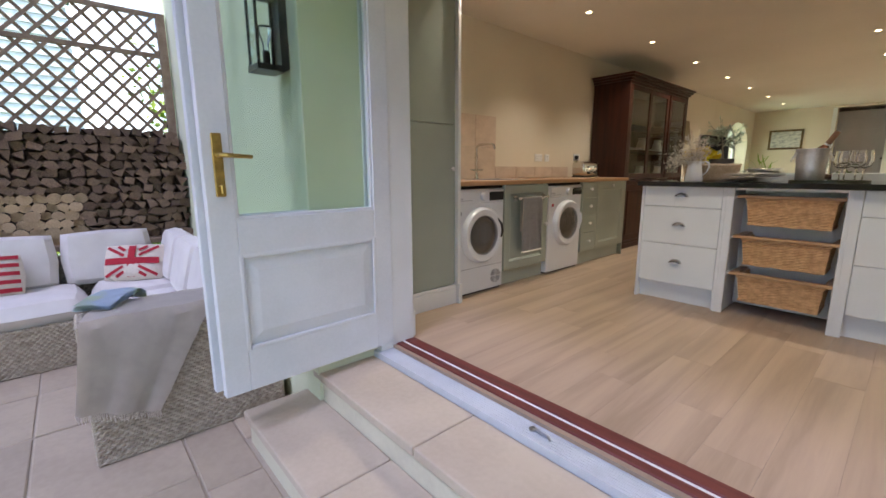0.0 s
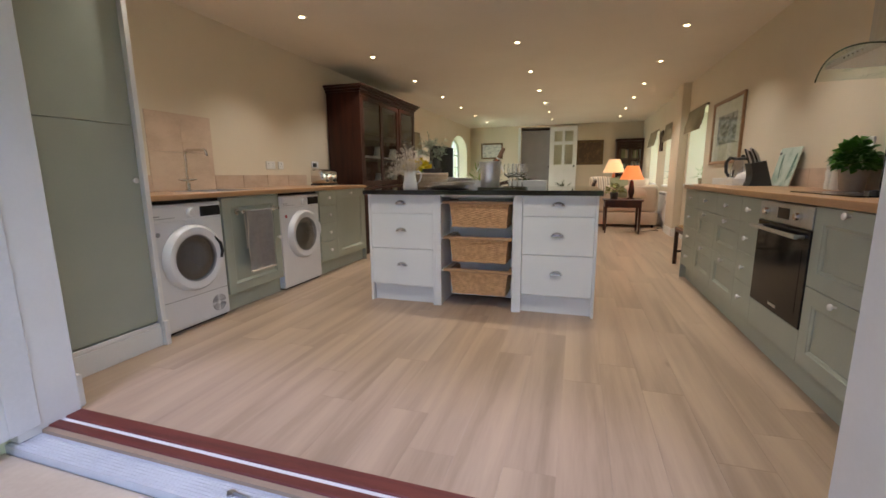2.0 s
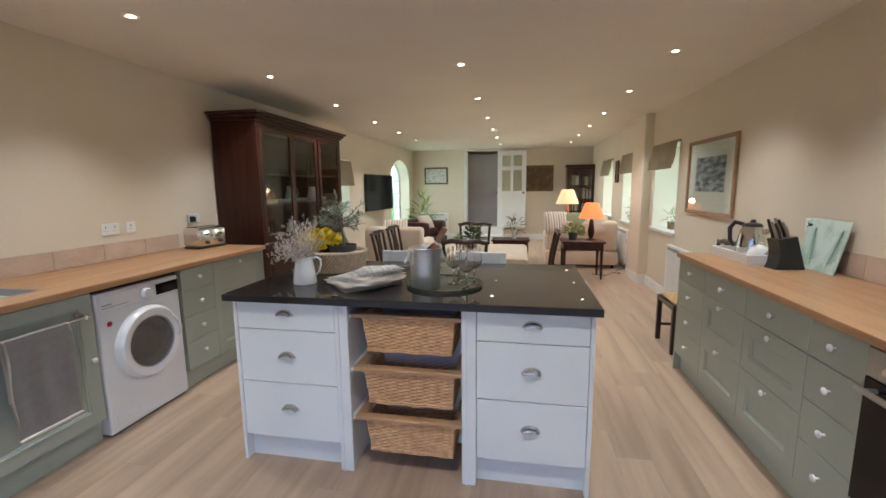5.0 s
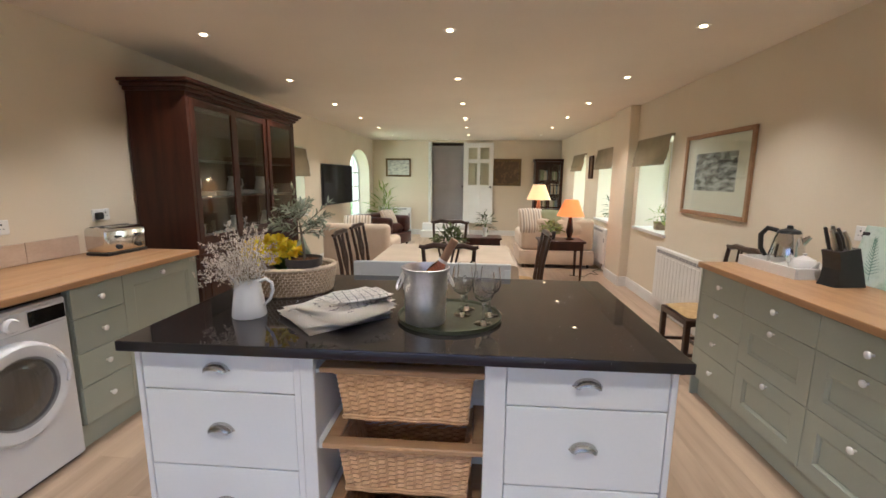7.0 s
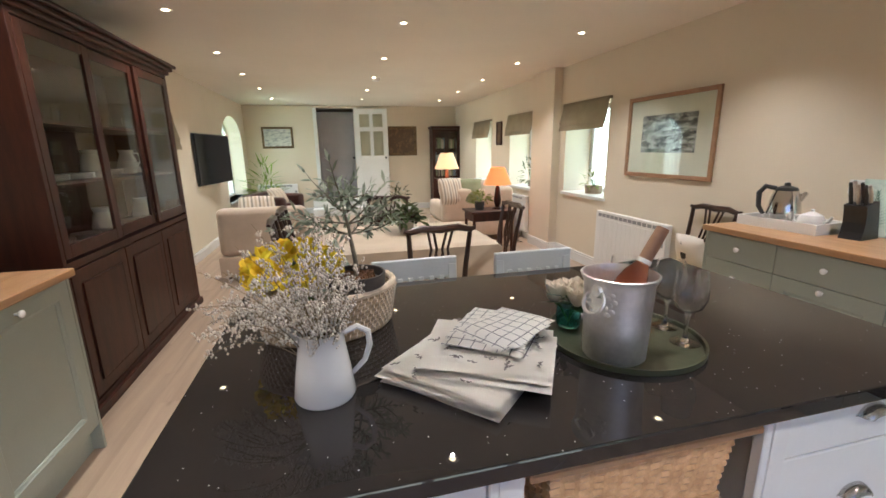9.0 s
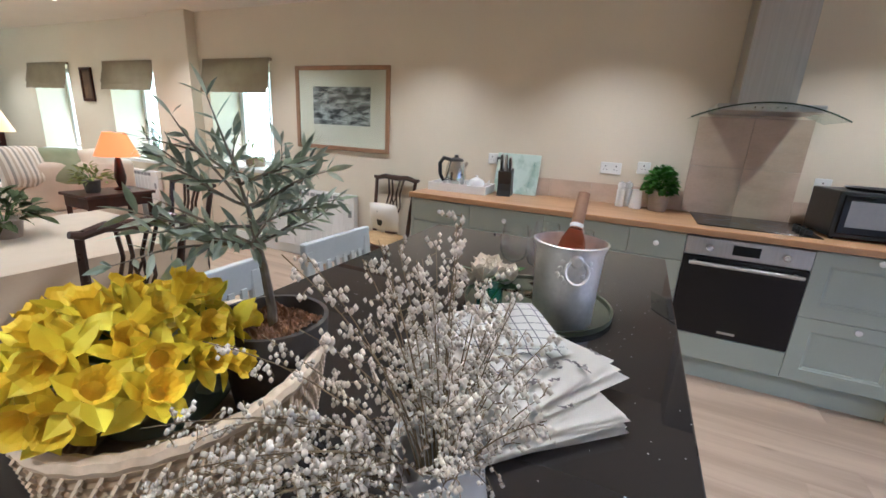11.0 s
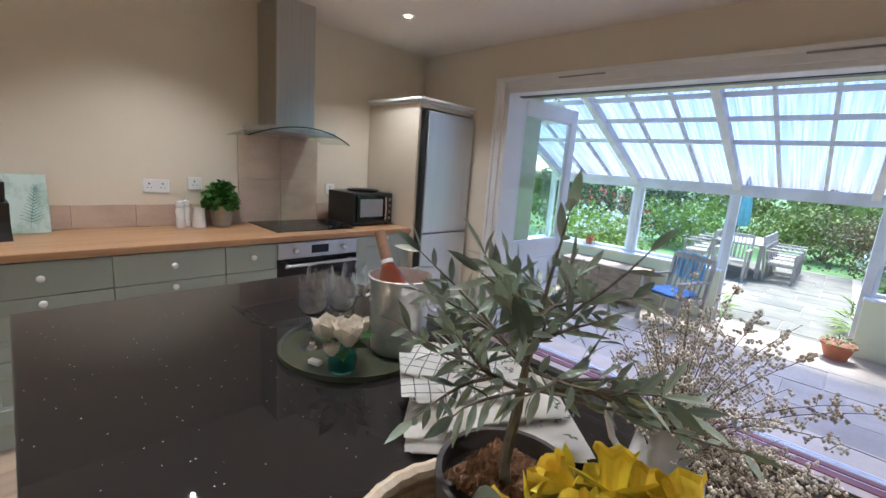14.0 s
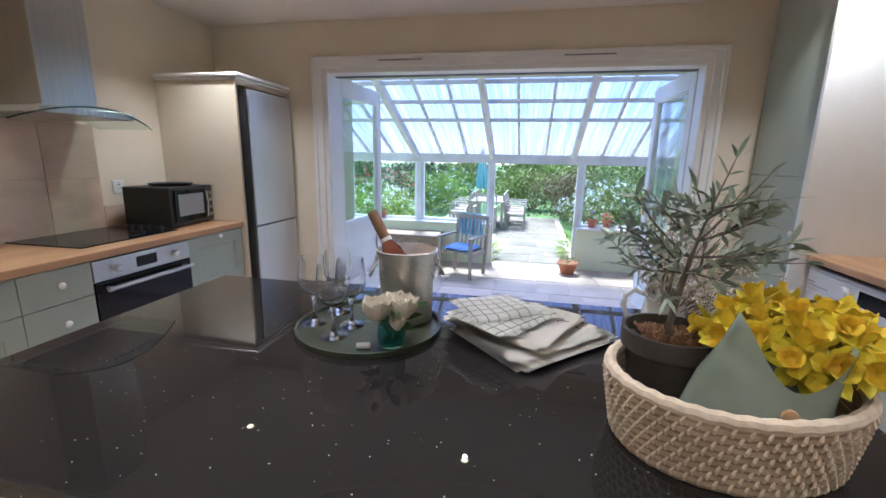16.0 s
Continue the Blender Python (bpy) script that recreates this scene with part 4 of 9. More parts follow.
# ---- kitchen units ----
def shaker(x0, z0, x1, z1, flat=False, stile=0.075):
    """A cabinet front in the plane y = 0, 20 mm thick: flat, or a frame round a sunk panel."""
    if flat:
        return box(x0, 0, z0, x1, 0.02, z1, 0.002)
    own = bmesh.new()
    steps = ((0, 0.02), (0, 0.0015), (0.0015, 0), (stile, 0), (stile + 0.003, 0.004), (stile + 0.014, 0.008), (stile + 0.016, 0.013))
    rings = [[own.verts.new(p) for p in ((x0 + i, y, z0 + i), (x1 - i, y, z0 + i), (x1 - i, y, z1 - i), (x0 + i, y, z1 - i))] for i, y in steps]
    for a, b in zip(rings, rings[1:]):
        for k in range(4):
            own.faces.new((a[k], a[(k + 1) % 4], b[(k + 1) % 4], b[k]))
    own.faces.new(rings[-1])
    own.faces.new(rings[0][::-1])
    bmesh.ops.recalc_face_normals(own, faces=own.faces[:])
    return own


def knob(x, z, parent, r=0.016, mt=None):
    prof = [(0.006, 0), (0.006, 0.010), (0.009, 0.014), (r, 0.020), (r, 0.026), (r * 0.6, 0.031), (0, 0.032)]
    part("knob", lathe(prof, 14, None, Matrix.Translation((x, 0, z)) @ Matrix.Rotation(radians(90), 4, "X")), mt or CERAMIC, parent, "white ceramic knob", True)


def base_unit(label, m, w, fronts, mt=SAGE, group="base cabinets"):
    """fronts: (x0, z0, x1, z1, flat?, knob x, knob z)."""
    u = thing("base_cabinet", label, "cabinet", m, group)
    part("body", box(0.001, 0.021, 0.14, w - 0.001, 0.58, 0.907, 0.001), mt, u)
    for x0, z0, x1, z1, flat, kx, kz in fronts:
        f = part("drawer_front" if flat else "door", shaker(x0 + 0.0015, z0 + 0.0015, x1 - 0.0015, z1 - 0.0015, flat), mt, u)
        if kx is not None:
            knob(kx, kz, f)
    return u


def four(w):
    zs = (0.145, 0.356, 0.545, 0.737, 0.902)
    return [(0, a, w, b, True, w / 2, k) for a, b, k in zip(zs, zs[1:], (0.258, 0.454, 0.643, 0.826))]


def wide(w):
    return [(0, 0.737, w, 0.902, True, w / 2, 0.826), (0, 0.452, w, 0.737, False, w / 2, 0.708), (0, 0.145, w, 0.452, False, w / 2, 0.420)]


RF, LF = 1.30, -2.31
def right_at(y): return pose(RF, y, 0, 0, 0, -90)
def left_at(y): return pose(LF, y, 0, 0, 0, 90)


base_unit("sage green cabinet with four narrow drawers and white knobs", right_at(5.325), 0.453, four(0.453))
base_unit("sage green cabinet with one drawer over two panelled fronts", right_at(4.872), 0.525, wide(0.525))
base_unit("sage green cabinet with one drawer over two panelled fronts", right_at(4.347), 0.527, wide(0.527))
base_unit("sage green cabinet with four narrow drawers beside the oven", right_at(3.82), 0.31, four(0.31))
base_unit("sage green cabinet with two panelled fronts beside the fridge", right_at(2.91), 0.51, [(0, 0.528, 0.51, 0.902, False, 0.262, 0.880), (0, 0.145, 0.51, 0.528, False, 0.262, 0.500)])
base_unit("sage green cupboard with a towel rail under the sink", left_at(3.09), 0.64, [(0, 0.14, 0.64, 0.902, False, 0.60, 0.52)])
base_unit("sage green cabinet with four narrow drawers and white knobs", left_at(4.365), 0.325, four(0.325))
base_unit("sage green cupboard with a panelled door", left_at(4.69), 0.64, [(0, 0.14, 0.64, 0.902, False, 0.30, 0.86)])
bm = box(RF + 0.05, 2.40, 0, RF + 0.068, 5.32, 0.139)
pl = tagged(part("plinth", bm, SAGE), "sage green plinth under the kitchen units", "plinth")
for a, b in ((3.09, 3.73), (4.365, 5.33)):
    tagged(part("plinth", box(LF - 0.068, a, 0, LF - 0.05, b, 0.139), SAGE), "sage green plinth under the kitchen units", "plinth")
tagged(part("end_panel", box(RF, 5.326, 0, X1 - 0.002, 5.344, 0.907, 0.001), SAGE), "sage green end panel of the kitchen run", "panel")
tagged(part("end_panel", box(X0 + 0.002, 5.332, 0, LF, 5.350, 0.907, 0.001), SAGE), "sage green end panel of the kitchen run", "panel")


# worktops
tagged(part("worktop", box(RF - 0.022, 2.402, 0.908, X1 - 0.001, 5.36, 0.945, 0.004, seg=2), OAK_TOP), "oiled oak worktop with rounded edge on the sage units", "worktop")
SK = (-2.86, -2.46, 3.12, 3.60)
bm = box(X0 + 0.001, 2.475, 0.908, SK[0], 5.365, 0.945, 0.002)
box(SK[1], 2.475, 0.908, LF + 0.025, 5.365, 0.945, 0.004, bm)
box(SK[0], 2.475, 0.908, SK[1], SK[2], 0.945, 0, bm)
box(SK[0], SK[3], 0.908, SK[1], 5.365, 0.945, 0, bm)
tagged(part("worktop", bm, OAK_TOP), "oiled oak worktop with an inset sink", "worktop")
sk = thing("sink", "dark composite sink set into the oak worktop", "sink")
bm = box(SK[0], SK[2], 0.76, SK[1], SK[3], 0.77)
for x0, y0, x1, y1 in ((SK[0], SK[2], SK[0] + 0.012, SK[3]), (SK[1] - 0.012, SK[2], SK[1], SK[3]), (SK[0] + 0.012, SK[2], SK[1] - 0.012, SK[2] + 0.012), (SK[0] + 0.012, SK[3] - 0.012, SK[1] - 0.012, SK[3])):
    box(x0, y0, 0.77, x1, y1, 0.947, 0.002, bm)
part("bowl", bm, GREY_PLASTIC, sk)
part("drain", lathe([(0, 0.002), (0.03, 0.002), (0.04, 0.0)], 16, None, Matrix.Translation((-2.66, 3.36, 0.771))), CHROME, sk)
tp = thing("tap", "tall square-arched chrome kitchen tap behind the sink", "tap", pose(-2.90, 3.34, 0.945))
bm = tube([(0, 0, 0), (0, 0, 0.30), (0.012, 0, 0.325), (0.035, 0, 0.335), (0.20, 0, 0.335), (0.223, 0, 0.325), (0.232, 0, 0.30), (0.232, 0, 0.285)], 0.011, 10)
lathe([(0.026, 0), (0.026, 0.01), (0.018, 0.014), (0.018, 0.06), (0.013, 0.065)], 16, bm)
part("spout", bm, CHROME, tp, smooth=True)
bm = tube([(0, -0.055, 0.09), (0, 0.055, 0.09)], 0.010, 10)
for s in (-1, 1):
    tube([(0, s * 0.05, 0.09), (0.0, s * 0.085, 0.095)], 0.006, 8, bm)
part("lever", bm, CHROME, tp, "chrome cross lever", True)


def socket(x, y, z, face, w=0.146):
    """A double switched socket on a wall; face 1 looks to +x."""
    s = thing("wall_socket", "white double wall socket above the worktop", "socket", pose(x, y, z, 0, 0, 90 * face), "wall sockets")
    part("plate", box(-w / 2, -0.01, -0.043, w / 2, 0, 0.043, 0.004), WHITE, s)
    for sx in ((-w / 4, w / 4) if w > 0.1 else (0,)):
        bm = box(sx - 0.004, -0.0108, 0.010, sx + 0.004, -0.0095, 0.020)
        box(sx - 0.014, -0.0108, -0.012, sx - 0.007, -0.0095, -0.008, 0, bm)
        box(sx + 0.007, -0.0108, -0.012, sx + 0.014, -0.0095, -0.008, 0, bm)
        part("slot", bm, BLACK, s)
        part("rocker", box(sx - 0.005, -0.014, 0.024, sx + 0.005, -0.010, 0.036, 0.001), WHITE, s)
    return s


socket(X0 + 0.001, 4.47, 1.18, 1)
socket(X0 + 0.001, 4.64, 1.18, 1, 0.086)
sp = socket(X0 + 0.001, 5.30, 1.20, 1)
part("plug", box(-0.062, -0.045, -0.03, -0.012, -0.0145, 0.02, 0.008, seg=2), BLACK, sp, "black plug")
sp = socket(X1 - 0.001, 4.02, 1.20, -1)
socket(X1 - 0.001, 3.80, 1.22, -1, 0.086)
socket(X1 - 0.001, 2.78, 1.20, -1, 0.086)
sp = socket(X1 - 0.001, 4.9, 1.20, -1)
part("plug", box(0.012, -0.045, -0.03, 0.062, -0.0145, 0.02, 0.008, seg=2), BLACK, sp, "black plug")


# wall tiles: low upstands and two tall splashbacks
def tile_field(name, label, x, face, y0, y1, z0, z1, ny, nz):
    back = thing(name, label, "wall tiles", kind="structure")
    part("grout_bed", box(x, y0, z0, x + face * 0.003, y1, z1), GROUT, back)
    w, h = (y1 - y0) / ny, (z1 - z0) / nz
    me = None
    for i in range(ny):
        for j in range(nz):
            if me is None:
                b2 = box(0, 0.0015, 0.0015, face * 0.009, w - 0.0015, h - 0.0015, 0.0012)
                ob = part("tile", b2, TRAVERTINE, back)
                me = ob.data
            else:
                ob = new("tile", me)
                ob.parent = back
            ob.location = (x + face * 0.003, y0 + i * w, z0 + j * h)
    return back


tile_field("splashback_sink", "tall travertine splashback behind the sink", X0, 1, 3.08, 3.70, 0.946, 1.585, 2, 2)
tile_field("upstand_west", "low travertine upstand along the oak worktop", X0, 1, 3.70, 5.10, 0.946, 1.075, 4, 1)
tile_field("upstand_corner", "low travertine upstand along the oak worktop", X0, 1, 2.48, 3.08, 0.946, 1.075, 2, 1)
tile_field("splashback_hob", "square travertine splashback behind the hob", X1, -1, 2.90, 3.52, 0.946, 1.585, 2, 2)
tile_field("upstand_east", "low travertine upstand along the oak worktop", X1, -1, 3.52, 4.75, 0.946, 1.085, 4, 1)
tile_field("upstand_fridge", "low travertine upstand beside the fridge", X1, -1, 2.41, 2.90, 0.946, 1.085, 2, 1)

# tall larder beside the garden doors
lc = thing("tall_cupboard", "tall sage green larder cupboard with white skirting", "cupboard", pose(-2.25, 1.80, 0, 0, 0, 90))
part("body", box(0, 0.021, 0.0, 0.64, 0.728, CEIL - 0.002), SAGE, lc)
part("door", box(0.002, 0, 0.16, 0.638, 0.02, 1.355, 0.002), SAGE, lc)
kd = part("door", box(0.002, 0, 1.360, 0.638, 0.02, CEIL - 0.004, 0.002), SAGE, lc)
knob(0.60, 1.04, lc)
part("edge_trim", box(0.641, -0.03, 0.0, 0.672, 0.70, CEIL - 0.003, 0.003), WHITE, lc, "white upright edge board")
bm = box(0, -0.016, 0, 0.64, 0.0, 0.125, 0.002)
box(0, -0.012, 0.125, 0.64, 0.0, 0.152, 0.004, bm)
box(0.640, -0.048, 0, 0.676, -0.031, 0.16, 0.003, bm)
part("skirting", bm, WHITE, lc, "white moulded skirting")


# ---- washing machines ----
def washer(label, m, vent):
    w = thing("washing_machine", label, "washing machine", m, "laundry machines")
    part("body", box(0.003, 0.0, 0.015, 0.597, 0.56, 0.880, 0.010, seg=2), APPLIANCE, w)
    # the shadow under the machine is a black slab
    part("foot_shadow_gap", box(0.02, 0.02, 0.0, 0.58, 0.5, 0.015), BLACK, w, "black slab in place of the shadow underneath")
    part("control_panel", box(0.02, -0.012, 0.765, 0.58, -0.0005, 0.870, 0.006), APPLIANCE, w)
    part("display", box(0.40, -0.0145, 0.782, 0.575, -0.0125, 0.854, 0.002), BLACK_GLASS, w, "black display")
    rot = Matrix.Rotation(radians(90), 4, "X")
    part("dial", lathe([(0.034, 0), (0.034, 0.016), (0.026, 0.026), (0, 0.026)], 24, None, Matrix.Translation((0.32, -0.0125, 0.818)) @ rot), APPLIANCE, w, "round programme dial", True)
    bm = box(0.03, -0.0137, 0.805, 0.09, -0.0125, 0.812)
    box(0.03, -0.0137, 0.790, 0.20, -0.0125, 0.794, 0, bm)
    part("lettering", bm, GREY_PLASTIC, w)
    c = Matrix.Translation((0.315, 0, 0.50)) @ rot
    dr = part("door", lathe([(0.235, 0.0), (0.232, 0.03), (0.215, 0.05), (0.190, 0.052), (0.165, 0.040), (0.160, 0.02)], 40, None, c), APPLIANCE, w, "round white door ring", True)
    part("porthole", lathe([(0.162, 0.030), (0.12, 0.050), (0.06, 0.058), (0.0, 0.060)], 32, None, c), DOOR_GLASS, dr, "dark curved glass", True)
    part("drum", lathe([(0.16, 0.022), (0.11, 0.004), (0.03, 0.002), (0, 0.002)], 24, None, c), STEEL, dr, "steel drum")
    part("gasket", lathe([(0.166, 0.042), (0.158, 0.036), (0.152, 0.020)], 32, None, c), GREY_PLASTIC, dr)
    bm = tube([(0.47, -0.045, 0.63), (0.505, -0.062, 0.58), (0.515, -0.064, 0.52), (0.505, -0.058, 0.47)], [0.008, 0.011, 0.011, 0.008], 8)
    part("handle", bm, BLACK if vent else APPLIANCE, dr, smooth=True)
    lathe_bm = lathe([(0.016, 0), (0.016, 0.002), (0, 0.002)], 14, None, Matrix.Translation((0.075, -0.0005, 0.69)) @ rot)
    part("sticker", lathe_bm, FLAG_RED if not vent else GREY_PLASTIC, w, "small round sticker")
    if vent:
        part("seam", box(0.004, -0.0008, 0.225, 0.596, 0.001, 0.229), GREY_PLASTIC, w)
        bm = bmesh.new()
        for r in (0.02, 0.033, 0.046, 0.059):
            for k in range(4):
                a0 = k * math.pi / 2 + 0.15
                pts = [(0.50 + r * math.cos(a0 + q * 0.21), -0.002, 0.12 + r * math.sin(a0 + q * 0.21)) for q in range(7)]
                tube(pts, 0.0032, 5, bm)
        part("vent", bm, GREY_PLASTIC, w, "round grey vent slots")
    else:
        part("filter_flap", box(0.05, -0.002, 0.06, 0.20, 0.001, 0.115, 0.002), APPLIANCE, w)
    return w


washer("white front-loading tumble dryer with a round vent", pose(LF - 0.0, 2.478, 0, 0, 0, 90), True)
washer("white front-loading washing machine between sage units", pose(LF - 0.0, 3.742, 0, 0, 0, 90), False)
# shade over the machines is painted: near-black blocks fill both gaps
tagged(part("machine_gap", box(LF - 0.55, 2.478, 0.884, LF - 0.03, 3.085, 0.907), GAP_SHADE), "near-black block painted as shade above the tumble dryer", "gap", kind="structure")
tagged(part("machine_gap", box(LF - 0.55, 3.742, 0.884, LF - 0.03, 4.35, 0.907), GAP_SHADE), "near-black block painted as shade above the washing machine", "gap", kind="structure")

# towel rail and towel
tr = thing("towel_rail", "chrome towel rail on the cupboard door", "towel rail", pose(LF, 3.22, 0.785, 0, 0, 90))
part("bar", tube([(-0.01, -0.05, 0), (0.45, -0.05, 0)], 0.007, 10), CHROME, tr)
for x in (0.01, 0.43):
    bm = lathe([(0.024, 0), (0.024, 0.006), (0.010, 0.012), (0.009, 0.05), (0.013, 0.058), (0, 0.06)], 16, None, Matrix.Translation((x, 0, 0)) @ Matrix.Rotation(radians(90), 4, "X"))
    part("bracket", bm, CHROME, tr, smooth=True)
tw = thing("hand_towel", "grey marl towel with a cream border folded over the rail", "towel", pose(LF, 3.265, 0.785, 0, 0, 90))


def drape(w, front, back, y_front, nx=14, bm=None, x0=0.0, amp=0.006):
    """Cloth over a bar along x at the origin: down the front and a shorter way down the back."""
    own = bmesh.new()
    prof = [(-0.012 + y_front, -front + front * k / 14) for k in range(14)] + [(-0.010 + y_front, 0.002), (y_front, 0.009), (0.010 + y_front, 0.0)] + [(0.012 + y_front, -back * k / 6) for k in range(1, 7)]
    rows = []
    for i, (y, z) in enumerate(prof):
        rows.append([own.verts.new((x0 + w * j / nx + 0.004 * math.sin(i * 0.7), y + amp * math.sin(j * 1.1 + i * 0.13) * min(1, abs(z) * 5) * (1 if i < 15 else 0.3), z)) for j in range(nx + 1)])
    for a, b in zip(rows, rows[1:]):
        for j in range(nx):
            own.faces.new((a[j], a[j + 1], b[j + 1], b[j]))
    bmesh.ops.solidify(own, geom=own.faces[:], thickness=0.006)
    return join(bm, own)


part("cloth", drape(0.29, 0.49, 0.30, -0.05), TOWEL, tw, smooth=True)
part("border", drape(0.012, 0.492, 0.30, -0.0515, 2, None, -0.004), TOWEL_EDGE, tw, "cream woven border")
part("border", drape(0.012, 0.492, 0.30, -0.0515, 2, None, 0.282), TOWEL_EDGE, tw)
part("border", box(0.0, -0.078, -0.497, 0.29, -0.062, -0.484, 0.002), TOWEL_EDGE, tw)

# ---- oven, hob, hood, fridge ----
ov = thing("oven", "built-in steel and black glass oven", "oven", pose(RF, 3.51, 0, 0, 0, -90))
part("body", box(0.004, 0.021, 0.305, 0.596, 0.55, 0.897), GREY_PLASTIC, ov)
part("control_panel", box(0.002, -0.004, 0.79, 0.598, 0.02, 0.896, 0.002), STEEL, ov, "brushed steel control panel")
part("display", box(0.235, -0.006, 0.815, 0.365, -0.0035, 0.872, 0.001), BLACK_GLASS, ov)
for x in (0.12, 0.48):
    part("dial", lathe([(0.020, 0), (0.019, 0.026), (0.015, 0.030), (0, 0.030)], 20, None, Matrix.Translation((x, -0.004, 0.843)) @ Matrix.Rotation(radians(90), 4, "X")), CHROME, ov, smooth=True)
dr = part("door", box(0.002, -0.006, 0.305, 0.598, 0.02, 0.786, 0.003), BLACK_GLASS, ov, "black glass oven door")
part("window", box(0.06, -0.0072, 0.37, 0.54, -0.0058, 0.69), BLACK_GLASS, dr)
bm = tube([(0.03, -0.05, 0.752), (0.57, -0.05, 0.752)], 0.011, 10)
for x in (0.06, 0.54):
    tube([(x, -0.005, 0.752), (x, -0.05, 0.752)], 0.009, 8, bm)
part("handle", bm, STEEL, dr, "steel bar handle", True)
part("badge", box(0.255, -0.0078, 0.335, 0.345, -0.0060, 0.349), STEEL, dr)
part("filler_panel", box(0.002, 0.0, 0.145, 0.598, 0.02, 0.30, 0.002), SAGE, ov, "sage green filler panel")

hb = thing("hob", "black glass hob with four knobs", "hob")
part("glass", box(1.41, 2.86, 0.9452, 1.90, 3.46, 0.9515, 0.002), BLACK_GLASS, hb)
for i in range(4):
    part("dial", lathe([(0.020, 0), (0.018, 0.024), (0, 0.026)], 16, None, Matrix.Translation((1.50 + i * 0.07, 2.905, 0.9515))), BLACK, hb, smooth=True)
bm = bmesh.new()
for x, y, r in ((1.55, 3.06, 0.075), (1.76, 3.06, 0.09), (1.55, 3.32, 0.09), (1.76, 3.32, 0.075)):
    tube([(x + r * math.cos(a * math.pi / 14), y + r * math.sin(a * math.pi / 14), 0.9517) for a in range(28)], 0.0008, 4, bm, True)
part("ring_marks", bm, GREY_PLASTIC, hb)

hd = thing("cooker_hood", "brushed steel chimney hood with a curved glass canopy", "cooker hood")
part("chimney", box(1.62, 3.09, 1.64, X1 - 0.002, 3.37, CEIL - 0.003, 0.003), STEEL, hd)
part("base", box(1.50, 2.98, 1.60, X1 - 0.002, 3.48, 1.638, 0.005), STEEL, hd)
own = bmesh.new()
rows = []
for k in range(21):
    u = 2 * k / 20 - 1
    y, z = 3.23 + u * 0.37, 1.645 - 0.085 * u * u
    reach = 0.46 - 0.06 * u * u
    rows.append([own.verts.new((X1 - 0.004 - reach * q / 4, y, z)) for q in range(5)])
for a, b in zip(rows, rows[1:]):
    for q in range(4):
        own.faces.new((a[q], a[q + 1], b[q + 1], b[q]))
bmesh.ops.solidify(own, geom=own.faces[:], thickness=0.007)
part("glass_canopy", own, glass("hood glass", (0.80, 0.88, 0.84), 1.2), hd, "curved clear glass canopy", True)
own = bmesh.new()
tube([(X1 - 0.004 - (0.46 - 0.06 * (2 * k / 20 - 1) ** 2), 3.23 + (2 * k / 20 - 1) * 0.37, 1.645 - 0.085 * (2 * k / 20 - 1) ** 2) for k in range(21)], 0.004, 6, own)
part("glass_edge", own, thick_glass("glass edge", (0.10, 0.20, 0.16)), hd)
bm = bmesh.new()
for i in range(5):
    lathe([(0.006, 0), (0.006, 0.003), (0, 0.003)], 8, bm, Matrix.Translation((1.50, 3.16 + i * 0.035, 1.62)) @ Matrix.Rotation(radians(-90), 4, "Y"))
part("buttons", bm, CHROME, hd)

fh = thing("fridge_housing", "cream painted fridge surround with a stepped cornice", "cabinet")
bm = box(1.27, 2.375, 0, X1 - 0.002, 2.395, 1.93)
box(1.27, Y0 + 0.004, 0, X1 - 0.002, Y0 + 0.02, 1.93, 0, bm)
box(1.27, Y0 + 0.02, 1.90, X1 - 0.002, 2.375, 1.93, 0, bm)
part("surround", bm, WALL, fh)
bm = box(1.25, Y0 + 0.003, 1.931, X1 - 0.002, 2.405, 1.95, 0.003)
box(1.232, Y0 + 0.002, 1.951, X1 - 0.002, 2.42, 1.975, 0.005, bm)
part("cornice", bm, WHITE, fh, "white stepped cornice")
fr = thing("fridge_freezer", "tall brushed steel fridge freezer with two doors", "fridge", pose(1.222, 2.362, 0, 0, 0, -90))
part("body", box(0.0, 0.06, 0.02, 0.575, 0.66, 1.885), GREY_PLASTIC, fr)
for a, b in ((0.05, 0.895), (0.905, 1.88)):
    d = part("door", box(0.028, -0.005, a, 0.573, 0.055, b, 0.010, seg=3), SILVER, fr, "silver steel door")
part("side_edge", box(0.002, 0.0, 0.05, 0.026, 0.058, 1.88, 0.004), BLACK, fr, "dark recessed handle edge")
part("foot_grille", box(0.02, 0.03, 0.0, 0.56, 0.05, 0.045), BLACK, fr)

# ---- island ----
isl = thing("kitchen_island", "white kitchen island with pale blue drawers and basket bay", "kitchen island")
IY = 3.72
for x in (-1.405, 0.385):
    part("side_panel", box(x, IY - 0.004, 0, x + 0.02, 4.42, 0.905, 0.002), ISLAND_W, isl)
part("back_panel", box(-1.385, 4.40, 0.0, 0.385, 4.42, 0.905), ISLAND_W, isl)
for x in (-0.84, -0.20):
    bm = box(x, IY - 0.008, 0, x + 0.07, IY + 0.02, 0.905, 0.003)
    box(x + 0.018, IY - 0.012, 0.0, x + 0.024, IY - 0.008, 0.905, 0, bm)
    part("pilaster", bm, ISLAND_W, isl)
for x in (-0.80, -0.155):
    part("divider", box(x, IY + 0.02, 0, x + 0.02, 4.40, 0.905), ISLAND_W, isl)
part("top_rail", box(-0.78, IY + 0.01, 0.888, -0.155, IY + 0.03, 0.905), ISLAND_W, isl)
part("plinth", box(-1.385, IY + 0.05, 0, -0.80, IY + 0.068, 0.145), ISLAND_W, isl)
